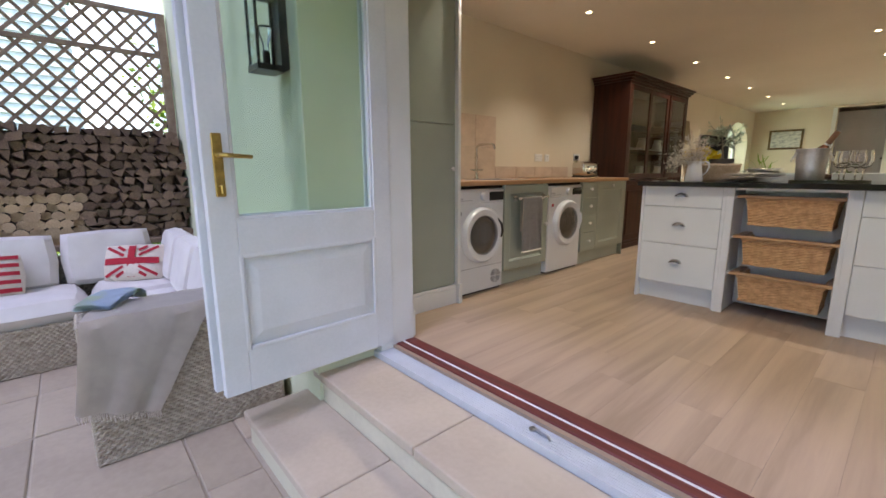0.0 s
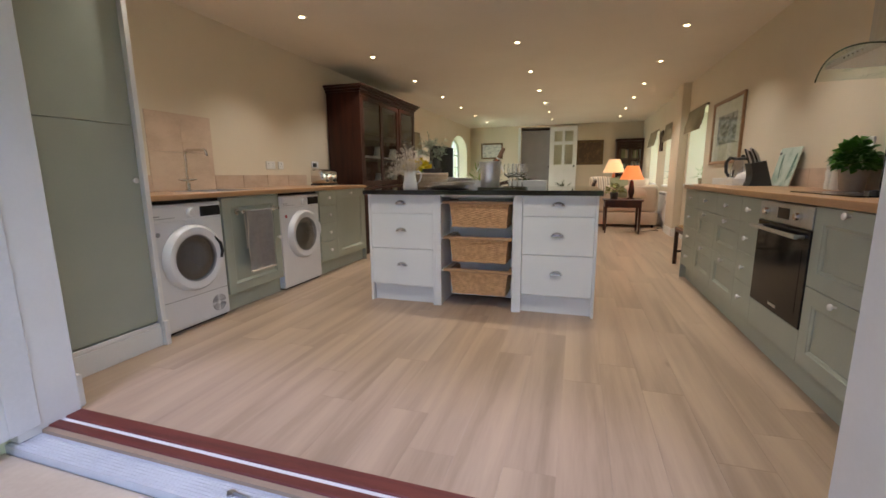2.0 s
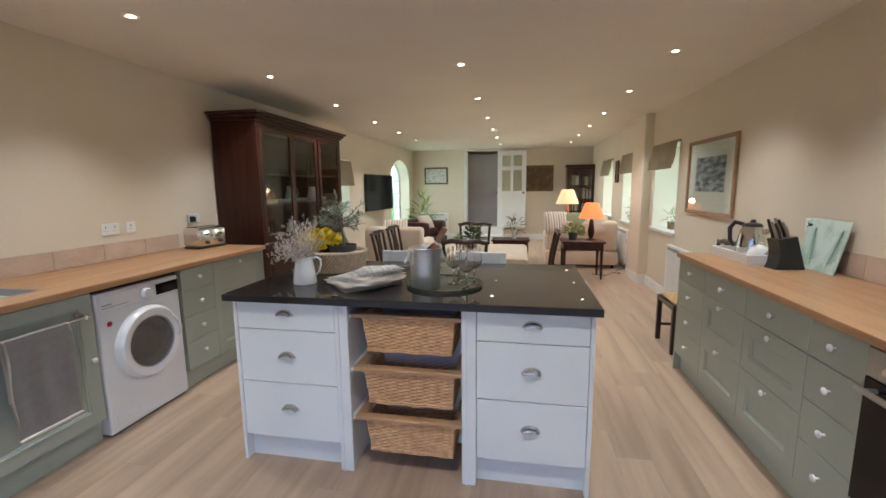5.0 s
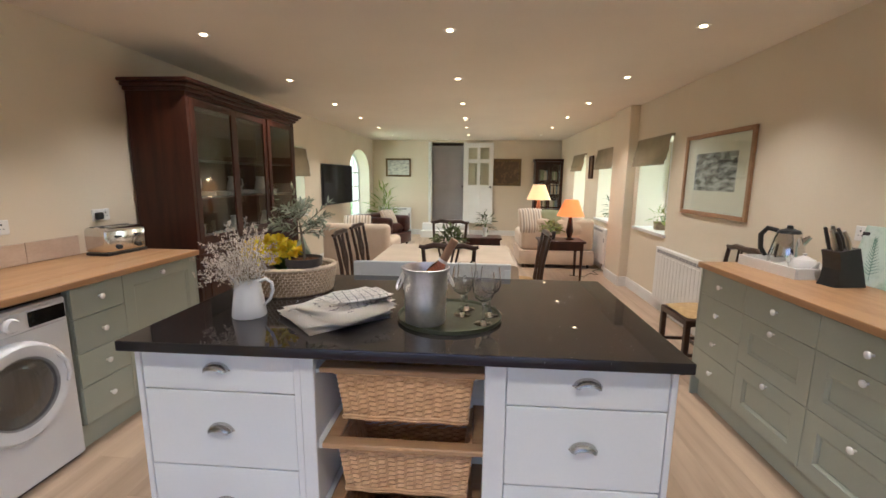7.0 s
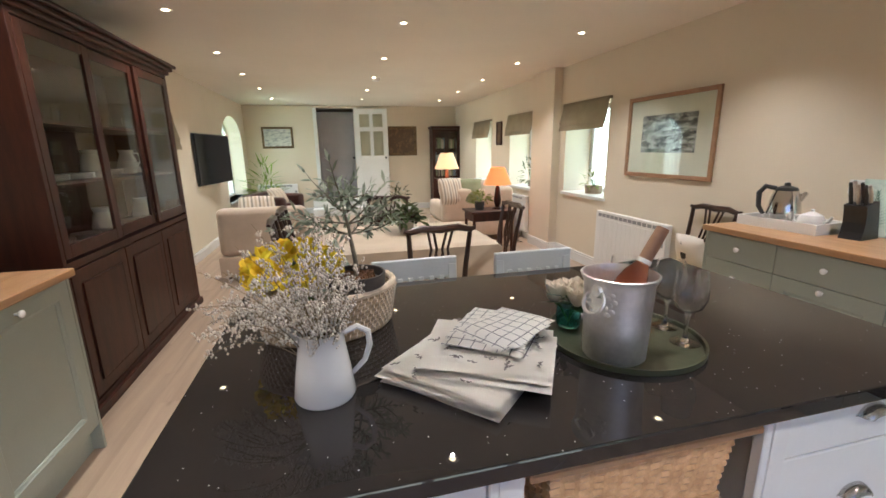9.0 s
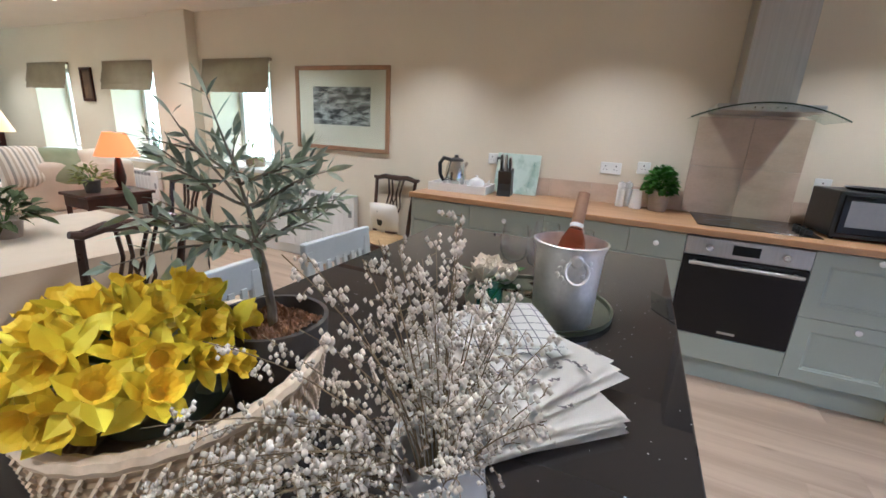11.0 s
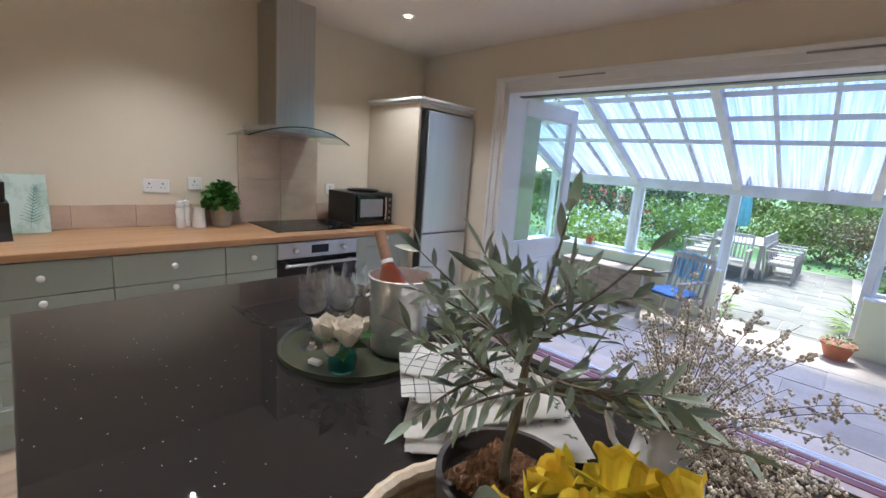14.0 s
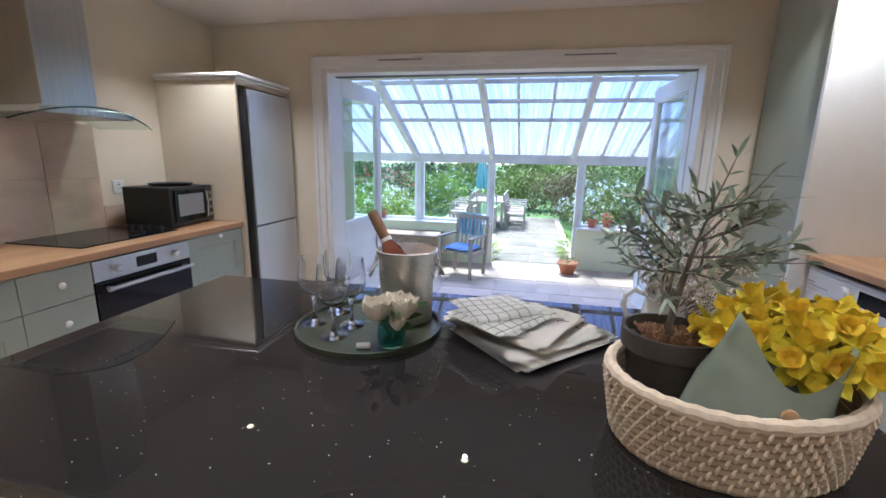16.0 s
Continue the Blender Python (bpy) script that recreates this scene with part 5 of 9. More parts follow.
part("plinth", box(-0.135, IY + 0.05, 0, 0.385, IY + 0.068, 0.145), ISLAND_W, isl)
part("inner_back", box(-1.385, IY + 0.30, 0.02, 0.385, IY + 0.31, 0.905), ISLAND_W, isl)
part("drawer_box", box(-1.384, IY + 0.022, 0.15, -0.841, IY + 0.29, 0.904), ISLAND_W, isl)
part("drawer_box", box(-0.13, IY + 0.022, 0.15, 0.384, IY + 0.29, 0.904), ISLAND_W, isl)


def cup_pull(x, z, parent):
    """A half-dome cup handle on a back plate."""
    own = bmesh.new()
    rows = []
    for i in range(7):
        lat = i / 6 * math.pi / 2
        rows.append([own.verts.new((x + 0.045 * math.cos(a / 12 * math.pi) * math.cos(lat * 0.55), IY - 0.002 - 0.026 * math.sin(lat), z - 0.012 + 0.030 * math.sin(a / 12 * math.pi) * math.cos(lat * 0.8))) for a in range(13)])
    for p, q in zip(rows, rows[1:]):
        for a in range(12):
            own.faces.new((p[a], p[a + 1], q[a + 1], q[a]))
    bmesh.ops.solidify(own, geom=own.faces[:], thickness=0.002)
    box(x - 0.048, IY - 0.003, z - 0.015, x + 0.048, IY - 0.0005, z - 0.009, 0.001, own)
    part("cup_handle", own, CHROME, parent, "polished cup handle", True)


for x0, x1 in ((-1.383, -0.843), (-0.128, 0.383)):
    for a, b in ((0.150, 0.458), (0.463, 0.748), (0.753, 0.904)):
        f = part("drawer_front", box(x0, IY, a, x1, IY + 0.02, b, 0.002), ISLAND, isl, "pale blue drawer front")
        cup_pull((x0 + x1) / 2 + 0.0, b - 0.062 if b > 0.8 else b - 0.13, f)
for z in (0.295, 0.56, 0.84):
    for x in (-0.78, -0.175):
        part("runner", box(x, IY + 0.012, z - 0.012, x + 0.02, 4.0, z + 0.004), WHITE, isl, "white basket runner")


def wicker_drawer(z, label):
    """A pull-out basket: a tapered body of woven rows on a rim of pale wood."""
    w = thing("wicker_basket", label, "basket", pose(-0.47, IY + 0.02, z), "wicker drawers in the island")
    W, D, H = 0.235, 0.30, 0.19
    own = bmesh.new()
    n, rows_n, rings = 132, 20, []
    def loop(k, inset, weave):
        f = k / rows_n
        hw, hd = W - 0.022 * (1 - f) - inset, D / 2 - 0.02 * (1 - f) - inset
        ring = []
        per = 2 * (2 * hw + 2 * hd)
        for i in range(n):
            s = i / n * per
            if s < 2 * hw: x, y, nx, ny = -hw + s, -hd, 0, -1
            elif s < 2 * hw + 2 * hd: x, y, nx, ny = hw, -hd + s - 2 * hw, 1, 0
            elif s < 4 * hw + 2 * hd: x, y, nx, ny = hw - (s - 2 * hw - 2 * hd), hd, 0, 1
            else: x, y, nx, ny = -hw, hd - (s - 4 * hw - 2 * hd), -1, 0
            o = weave * (0.003 if (i // 3 + k) % 2 else -0.003)
            ring.append(own.verts.new((x + nx * o, y + ny * o + D / 2, -H + H * f + 0.0015 * math.sin(i * 0.9))))
        return ring
    for k in range(rows_n + 1):
        rings.append(loop(k, 0, 1))
    inner = [loop(k, 0.012, 1) for k in range(rows_n, 0, -1)]
    allr = rings + inner
    for a, b in zip(allr, allr[1:]):
        for i in range(n):
            own.faces.new((a[i], a[(i + 1) % n], b[(i + 1) % n], b[i]))
    own.faces.new(rings[0][::-1])
    own.faces.new(inner[-1])
    part("woven_body", own, WICKER, w, "woven honey-coloured willow body")
    bm = bmesh.new()
    for zz in (-H + 0.004, -H + 0.013, -0.012):
        f = (zz + H) / H
        hw, hd = W - 0.022 * (1 - f) + 0.003, D / 2 - 0.02 * (1 - f) + 0.003
        pts = []
        for (x0, y0), (x1, y1) in (((-hw, -hd), (hw, -hd)), ((hw, -hd), (hw, hd)), ((hw, hd), (-hw, hd)), ((-hw, hd), (-hw, -hd))):
            for q in range(10):
                pts.append((x0 + (x1 - x0) * q / 10, y0 + (y1 - y0) * q / 10 + D / 2, zz + 0.003 * math.sin(q * 1.9)))
        tube(pts, 0.005, 6, bm, True)
    part("braid", bm, WICKER, w)
    bm = box(-0.285, -0.022, -0.004, 0.285, 0.028, 0.016, 0.004)
    box(-0.285, 0.028, -0.002, -0.235, D, 0.014, 0.003, bm)
    box(0.235, 0.028, -0.002, 0.285, D, 0.014, 0.003, bm)
    part("rim", bm, WICKER_RIM, w, "pale wooden rim with a hand grip")
    part("grip", box(-0.065, -0.0225, 0.005, 0.065, -0.019, 0.013, 0.001), WICKER, w)
    return w


for z in (0.295, 0.56, 0.84):
    wicker_drawer(z, "woven willow basket drawer pulled part way out")

tagged(part("island_worktop", box(-1.428, 3.668, 0.906, 0.428, 4.705, 0.942, 0.004, seg=2), QUARTZ), "polished black quartz worktop with white flecks", "worktop")


# ---- painted chairs at the island ----
def slat_chair(m):
    c = thing("bar_chair", "blue-grey painted slat-back chair tucked under the island", "chair", m, "chairs at the island")
    part("seat", box(-0.21, -0.20, 0.43, 0.21, 0.20, 0.46, 0.010, seg=2), CHAIR_GREY, c)
    for x, y in ((-0.18, -0.17), (0.18, -0.17)):
        part("leg", tube([(x, y, 0), (x, y, 0.43)], [0.016, 0.021], 8), CHAIR_GREY, c, smooth=True)
    for x in (-0.165, 0.165):
        part("back_post", box(x - 0.02, -0.0125, 0, x + 0.02, 0.0125, 0.97, 0.004), CHAIR_GREY, c)
    for ob in c.children:
        if ob.name.startswith("back_post"):
            for v in ob.data.vertices:
                v.co.y += 0.19 + max(0, v.co.z - 0.45) * 0.16
    bm = box(-0.187, 0.262, 0.905, 0.187, 0.287, 1.0, 0.006, seg=2)
    part("top_rail", bm, CHAIR_GREY, c)
    part("lower_rail", box(-0.15, 0.205, 0.56, 0.15, 0.225, 0.60, 0.003), CHAIR_GREY, c)
    for i in range(6):
        x = -0.115 + 0.046 * i
        bm = box(x - 0.011, -0.007, 0.59, x + 0.011, 0.007, 0.92, 0.002)
        for v in bm.verts:
            v.co.y += 0.19 + (v.co.z - 0.45) * 0.16
        part("slat", bm, CHAIR_GREY, c)
    for x in (-0.18, 0.18):
        part("stretcher", tube([(x, -0.17, 0.2), (x, 0.19, 0.2)], 0.010, 8), CHAIR_GREY, c)
    return c


slat_chair(pose(-0.757, 4.56, 0, 0, 0, 2))
slat_chair(pose(-0.222, 4.55, 0, 0, 0, -1))

# ---- things on the island ----
TOP = 0.9425
rnd = random.Random(11)


def pot(profile, name, label, mt, m, parent=None):
    return part(name, lathe(profile, 28, None, m), mt, parent, label, True)


# white jug with dried sprays
jg = thing("enamel_jug", "white enamel jug on the black island top", "jug", pose(-1.124, 3.967, TOP))
part("body", lathe([(0, 0.002), (0.062, 0.0), (0.065, 0.006), (0.058, 0.06), (0.050, 0.11), (0.047, 0.142), (0.052, 0.152), (0.048, 0.150), (0.044, 0.14), (0.055, 0.02), (0, 0.012)], 32), CERAMIC, jg, "", True)
own = bmesh.new()
own_pts = [(-0.044, 0.026, 0.150), (-0.078, 0.0, 0.162), (-0.044, -0.026, 0.150), (-0.047, 0.0, 0.112)]
v = [own.verts.new(p) for p in own_pts]
own.faces.new((v[0], v[1], v[3]))
own.faces.new((v[1], v[2], v[3]))
bmesh.ops.solidify(own, geom=own.faces[:], thickness=0.002)
part("lip", own, CERAMIC, jg)
part("handle", tube([(0.045, 0, 0.138), (0.075, 0, 0.150), (0.098, 0, 0.135), (0.100, 0, 0.105), (0.088, 0, 0.07), (0.060, 0, 0.042)], [0.006, 0.007, 0.007, 0.007, 0.006, 0.005], 8), CERAMIC, jg, smooth=True)

OCT = ((1, 0, 0), (-1, 0, 0), (0, 1, 0), (0, -1, 0), (0, 0, 1.3), (0, 0, -1.3))
OCTF = ((0, 2, 4), (2, 1, 4), (1, 3, 4), (3, 0, 4), (2, 0, 5), (1, 2, 5), (3, 1, 5), (0, 3, 5))
sp = thing("dried_flowers", "bleached dried seed sprays fanning out of the white jug", "dried flowers", pose(-1.124, 3.967, TOP + 0.06))
for i in range(60):
    ang = i * 2.39996 + rnd.uniform(-0.3, 0.3)
    f = (i + 0.5) / 60
    lean = 0.08 + 1.0 * f ** 0.75
    if i % 3 == 2:
        # longer sprays hang over the far side of the jug
        ang, lean = rnd.gauss(radians(148), 0.30), rnd.uniform(1.3, 1.8)
    west = (0.5 + 0.5 * math.cos(ang - radians(145))) ** 2
    lean *= 0.55 + 0.45 * west
    ln = rnd.uniform(0.27, 0.33) * (1.0 - 0.45 * f * (1 - west))
    base = Vector((math.cos(ang) * 0.025 * f, math.sin(ang) * 0.025 * f, rnd.uniform(-0.02, 0.03)))
    pts, p, el = [base], base.copy(), math.pi / 2 - lean * 0.35
    for k in range(9):
        el -= lean * 0.19 * (0.25 + k / 9) * (1.0 if k < 6 else 0.5)
        p = p + Vector((math.cos(ang) * math.cos(el), math.sin(ang) * math.cos(el), math.sin(el))) * ln / 9
        ang += rnd.uniform(-0.10, 0.10)
        pts.append(p.copy())
    bm = tube(pts, [0.0013 - 0.0001 * k for k in range(10)], 4)
    vs, fs = [], []
    for k in range(4, 10):
        for s in range(3):
            t = Vector((rnd.gauss(0, 1), rnd.gauss(0, 1), rnd.gauss(0.3, 1))).normalized() * rnd.uniform(0.012, 0.042 - 0.003 * k)
            root = pts[k] - (pts[k] - pts[k - 1]) * rnd.random()
            q = root + t
            tube([root, root + t * 0.5 + Vector((0, 0, 0.002)), q], 0.0005, 3, bm)
            for c in range(4):
                cc = root + t * (0.35 + 0.22 * c) + Vector((rnd.uniform(-1, 1), rnd.uniform(-1, 1), rnd.uniform(-1, 1))) * 0.0035
                r = rnd.uniform(0.0020, 0.0032)
                n0 = len(vs)
                vs += [tuple(cc + Vector(o) * r) for o in OCT]
                fs += [tuple(n0 + a for a in f2) for f2 in OCTF]
    st = part("stem", bm, DRIED_STEM, sp)
    tagged(soup("seed_head", vs, fs, DRIED, st, smooth=True), kind="stuff")

# seagrass basket
BC = (-1.118, 4.350)
sb = thing("seagrass_basket", "shallow oval coiled seagrass basket holding plants", "basket", pose(BC[0], BC[1], TOP, 0, 0, 17))
A0, B0, HB = 0.200, 0.155, 0.118
n_coil = 9
for k in range(n_coil):
    f = k / (n_coil - 1)
    a, b, z = A0 * (0.90 + 0.10 * f), B0 * (0.90 + 0.10 * f), 0.008 + (HB - 0.008) * f
    ring = [(a * math.cos(2 * math.pi * i / 72), b * math.sin(2 * math.pi * i / 72), z + 0.001 * math.sin(i * 2.3 + k)) for i in range(72)]
    part("coil", tube(ring, 0.0088, 8, None, True), SEAGRASS, sb, smooth=True)
bm = bmesh.new()
for k in range(n_coil - 1):
    f = (k + 0.5) / (n_coil - 1)
    a, b, z = A0 * (0.90 + 0.10 * f) + 0.0085, B0 * (0.90 + 0.10 * f) + 0.0085, 0.008 + (HB - 0.008) * f
    for i in range(58):
        t = 2 * math.pi * (i + 0.5 * (k % 2)) / 58
        tube([(a * math.cos(t), b * math.sin(t), z - 0.007), ((a + 0.0035) * math.cos(t), (b + 0.0035) * math.sin(t), z), (a * math.cos(t + 0.02), b * math.sin(t + 0.02), z + 0.007)], 0.0024, 4, bm)
part("stitching", bm, SEAGRASS_STITCH, sb, "pale raffia stitching")
ring = [(A0 * math.cos(2 * math.pi * i / 72), B0 * math.sin(2 * math.pi * i / 72), HB + 0.006 + 0.0025 * (i % 2)) for i in range(72)]
part("rim", tube(ring, 0.011, 8, None, True), SEAGRASS_STITCH, sb, "whipped rim", True)
part("base", prism([(A0 * 0.9 * math.cos(2 * math.pi * i / 48), B0 * 0.9 * math.sin(2 * math.pi * i / 48)) for i in range(48)], 0.001, 0.008), SEAGRASS, sb)

# olive tree in a dark clay pot
PT = (-1.033, 4.297)
ol = thing("olive_tree", "small olive tree in a dark clay pot inside the basket", "potted tree", pose(PT[0], PT[1], TOP + 0.009))
pp = part("pot", lathe([(0, 0.0), (0.055, 0.0), (0.060, 0.02), (0.073, 0.125), (0.082, 0.130), (0.084, 0.165), (0.077, 0.165), (0.074, 0.14), (0, 0.14)], 32), DARK_POT, ol, "dark aged clay pot", True)
own = bmesh.new()
bmesh.ops.create_grid(own, x_segments=44, y_segments=44, size=0.053)
for v in own.verts:
    v.co.z = 0.150 + 0.007 * noise.noise(v.co * 60) + 0.008 * noise.noise(v.co * Vector((320, 170, 1))) + 0.004
part("mulch", own, COIR, pp, "fibrous brown mulch")
trunk = [(0, 0, 0.14), (0.003, 0.002, 0.175), (-0.001, 0.004, 0.21), (-0.006, 0.004, 0.245), (-0.010, 0.008, 0.275), (-0.014, 0.010, 0.305), (-0.020, 0.012, 0.335), (-0.026, 0.016, 0.365)]
part("trunk", tube(trunk, [0.0080, 0.0070, 0.0065, 0.006, 0.005, 0.0042, 0.003, 0.0018], 8), OLIVE_TWIG, ol, smooth=True)
leaf_meshes = []
for ln, wd, bd in ((0.042, 0.0105, 0.12), (0.036, 0.0095, 0.2), (0.047, 0.0110, 0.05), (0.030, 0.0088, 0.15)):
    me = bpy.data.meshes.new("leaf")
    b2 = leaf_shape(ln, wd, bd)
    bmesh.ops.solidify(b2, geom=b2.faces[:], thickness=0.0006)
    b2.to_mesh(me)
    b2.free()
    me.materials.append(OLIVE)
    leaf_meshes.append(me)
r2 = random.Random(4)
def leaf_at(parent, p, d):
    ob = new("leaf", r2.choice(leaf_meshes))
    ob.parent = parent
    ob.matrix_basis = aim(p, d, r2.uniform(-1.2, 1.2)) @ Matrix.Scale(r2.uniform(0.68, 1.0), 4)


def sprig(b0, ang, el, ln, steps=6):
    pts, p = [b0], b0.copy()
    for q in range(steps):
        p = p + Vector((math.cos(ang) * math.cos(el), math.sin(ang) * math.cos(el), math.sin(el))) * ln / steps
        el += r2.uniform(-0.12, 0.14)
        ang += r2.uniform(-0.2, 0.2)
        pts.append(p.copy())
    br = part("branch", tube(pts, [0.0026 - 0.0019 * q / steps for q in range(steps + 1)], 5), OLIVE_TWIG, ol)
    for q in range(1, steps + 1):
        d = (pts[q] - pts[q - 1]).normalized()
        side = d.cross(Vector((r2.uniform(-1, 1), r2.uniform(-1, 1), r2.uniform(-0.3, 1)))).normalized()
        for s in (-1, 1):
            if r2.random() < 0.84:
                leaf_at(br, pts[q], d * r2.uniform(0.7, 1.3) + side * s)
    leaf_at(br, pts[-1], d)
    return pts


for i in range(9):
    k = 4 + i % 4
    b0 = Vector(trunk[k])
    ang = i * 2.4 + 0.4
    el = r2.uniform(0.02, 0.42) + 0.10 * (k - 4)
    limb = sprig(b0, ang, el, r2.uniform(0.10, 0.14) * (0.62 + 0.62 * abs(math.cos(ang))), 7)
    for j in (2, 4):
        for s in ((-1, 1) if j == 2 else (1 if i % 2 else -1,)):
            sprig(limb[j], ang + s * r2.uniform(0.5, 1.1), el + r2.uniform(-0.25, 0.45), r2.uniform(0.06, 0.10), 5)
sprig(Vector(trunk[-1]), radians(150), radians(78), 0.115, 4)
sprig(Vector(trunk[-2]), radians(185), radians(45), 0.15, 6)
sprig(Vector(trunk[4]), radians(186), radians(20), 0.20, 8)
sprig(Vector(trunk[4]), radians(95), radians(14), 0.12, 6)
sprig(Vector(trunk[5]), radians(5), radians(35), 0.17, 7)

# celadon fish jug with daffodils
fj = thing("fish_jug", "celadon glazed fish-shaped jug standing in the basket", "jug", pose(-1.118, 4.425, TOP + 0.010, 0, 0, 172))
own = bmesh.new()
# height, middle, half length, half width: the belly leans to one end, the gaping mouth stands over the other
prof = ((0.0, 0.0, 0.075, 0.048), (0.012, 0.0, 0.088, 0.055), (0.05, 0.0, 0.106, 0.064), (0.09, 0.004, 0.098, 0.060), (0.125, 0.012, 0.090, 0.054), (0.155, 0.026, 0.079, 0.048), (0.19, 0.040, 0.067, 0.043))
rings = []
for j, (z, cx, rx, ry) in enumerate(prof):
    ring = []
    for i in range(48):
        t = 2 * math.pi * i / 48
        c = math.cos(t)
        lift = max(0, j - 3) / 3 * (0.056 * max(0, -c) ** 2.2 + 0.022 * max(0, c) ** 2 - 0.040 * abs(math.sin(t)) ** 3)
        flare = 1 + 0.10 * max(0, j - 5) * c * c
        ring.append(own.verts.new((cx + rx * c * flare, ry * math.sin(t), z + lift)))
    rings.append(ring)
for a, b in zip(rings, rings[1:]):
    for i in range(48):
        own.faces.new((a[i], a[(i + 1) % 48], b[(i + 1) % 48], b[i]))
own.faces.new(rings[0][::-1])
bmesh.ops.solidify(own, geom=own.faces[:], thickness=0.005)
part("body", own, CELADON, fj, "", True)
for s in (-1, 1):
    part("eye", lathe([(0.011, 0), (0.010, 0.004), (0.004, 0.007), (0, 0.007)], 14, None, Matrix.Translation((0.03, s * 0.052, 0.118)) @ Matrix.Rotation(radians(-90 * s), 4, "X")), WICKER_RIM, fj, "round brownish eye", True)
for s in (-1, 1):
    fin = leaf_shape(0.055, 0.034, 0.2, None, aim((-0.005, s * 0.064, 0.06), (-1, s * 0.15, 0.25), 1.2))
    bmesh.ops.solidify(fin, geom=fin.faces[:], thickness=0.004)
    part("fin", fin, CELADON, fj, "", True)

fl_mesh = bpy.data.meshes.new("daffodil_head")
own = bmesh.new()
for i in range(6):
    leaf_shape(0.040, 0.024, 0.35 if i % 2 else -0.15, own, Matrix.Rotation(i * math.pi / 3 + 0.1 * (i % 2), 4, "Z") @ Matrix.Rotation(radians((20, -8, 30, 5, 14, -2)[i]), 4, "X"), 0.3)
n_petal = len(own.faces)
lathe([(0.006, -0.008), (0.009, 0.002), (0.0105, 0.018), (0.013, 0.028), (0.0165, 0.032), (0.0125, 0.027), (0.009, 0.008), (0.0, 0.004)], 14, own)
for v in own.verts:
    if v.co.z > 0.025 and v.co.xy.length > 0.011:
        v.co.z += 0.003 * math.sin(9 * math.atan2(v.co.y, v.co.x))
own.faces.ensure_lookup_table()
for i, f in enumerate(own.faces):
    f.material_index = 0 if i < n_petal else 1
own.to_mesh(fl_mesh)
own.free()
fl_mesh.materials.append(DAFFODIL)
fl_mesh.materials.append(DAFF_TRUMPET)
df = thing("daffodils", "bunch of bright yellow daffodils in the fish jug", "flowers", pose(-1.165, 4.37, TOP + 0.10))
r3 = random.Random(8)
for i in range(34):
    u, vv = (i + 0.5) / 34, i * 2.39996
    el = math.acos(1 - u * 1.05)
    out = Vector((math.cos(vv) * math.sin(el), math.sin(vv) * math.sin(el), math.cos(el)))
    c = Vector((-0.045, -0.030, 0.066)) + Vector((out.x * 0.108, out.y * 0.088, out.z * 0.075))
    c += Vector((r3.uniform(-1, 1), r3.uniform(-1, 1), r3.uniform(-1, 1))) * 0.012
    ob = new("flower_head", fl_mesh)
    ob.parent = df
    d = out + Vector((r3.uniform(-0.5, 0.5), r3.uniform(-0.5, 0.5), r3.uniform(-0.4, 0.4)))
    ob.matrix_basis = Matrix.Translation(c) @ d.to_track_quat("Z", "Y").to_matrix().to_4x4() @ Matrix.Rotation(r3.random() * 6, 4, "Z") @ Matrix.Scale(r3.uniform(0.95, 1.3), 4)
    part("stem", tube([(0.0, 0, -0.03), tuple(Vector((0, 0, 0.03)) * 0.5 + c * 0.5), tuple(c - d.normalized() * 0.008)], 0.0028, 5), STEM, df)

# folded napkins
def cloth_stack(name, label, mt, m, w, d, layers, seed, printed=False, group="folded napkins", sag=0.0):
    nk = thing(name, label, "napkin", m, group)
    r = random.Random(seed)
    for k in range(layers):
        own = bmesh.new()
        n = 12
        ph = r.random() * 6
        dx, dy, tw = r.uniform(-0.013, 0.013), r.uniform(-0.013, 0.013), r.uniform(-0.07, 0.07)
        g = [[own.verts.new((dx + w * (i / n - 0.5) - tw * d * (j / n - 0.5), dy + d * (j / n - 0.5) + tw * w * (i / n - 0.5), 0.0058 * k + 0.001 + 0.0015 * (1 + math.sin(5 * i / n + ph) * math.cos(4 * j / n + ph)) - sag * (max(abs(2 * i / n - 1), abs(2 * j / n - 1)) ** 4 + 0.35 * math.sin(3 * i / n + 5 * j / n + seed)))) for j in range(n + 1)] for i in range(n + 1)]
        for i in range(n):
            for j in range(n):
                own.faces.new((g[i][j], g[i + 1][j], g[i + 1][j + 1], g[i][j + 1]))
        bmesh.ops.solidify(own, geom=own.faces[:], thickness=-0.0034)
        part("fold", own, mt, nk, smooth=True)
    if printed:
        own = bmesh.new()
        for q in range(26):
            x, y = r.uniform(-0.45, 0.45) * w, r.uniform(-0.45, 0.45) * d
            a = r.random() * 6
            z = 0.0058 * layers + 0.0060
            for s in range(4):
                leaf_shape(r.uniform(0.010, 0.020), 0.005, 0.0, own, Matrix.Translation((x + 0.006 * s * math.cos(a), y + 0.006 * s * math.sin(a), z)) @ Matrix.Rotation(a + (0.9 if s % 2 else -0.9), 4, "Z"), 0.0)
        tagged(part("print", own, NAPKIN_PRINT, nk, "small grey botanical print"), kind="stuff")
    return nk


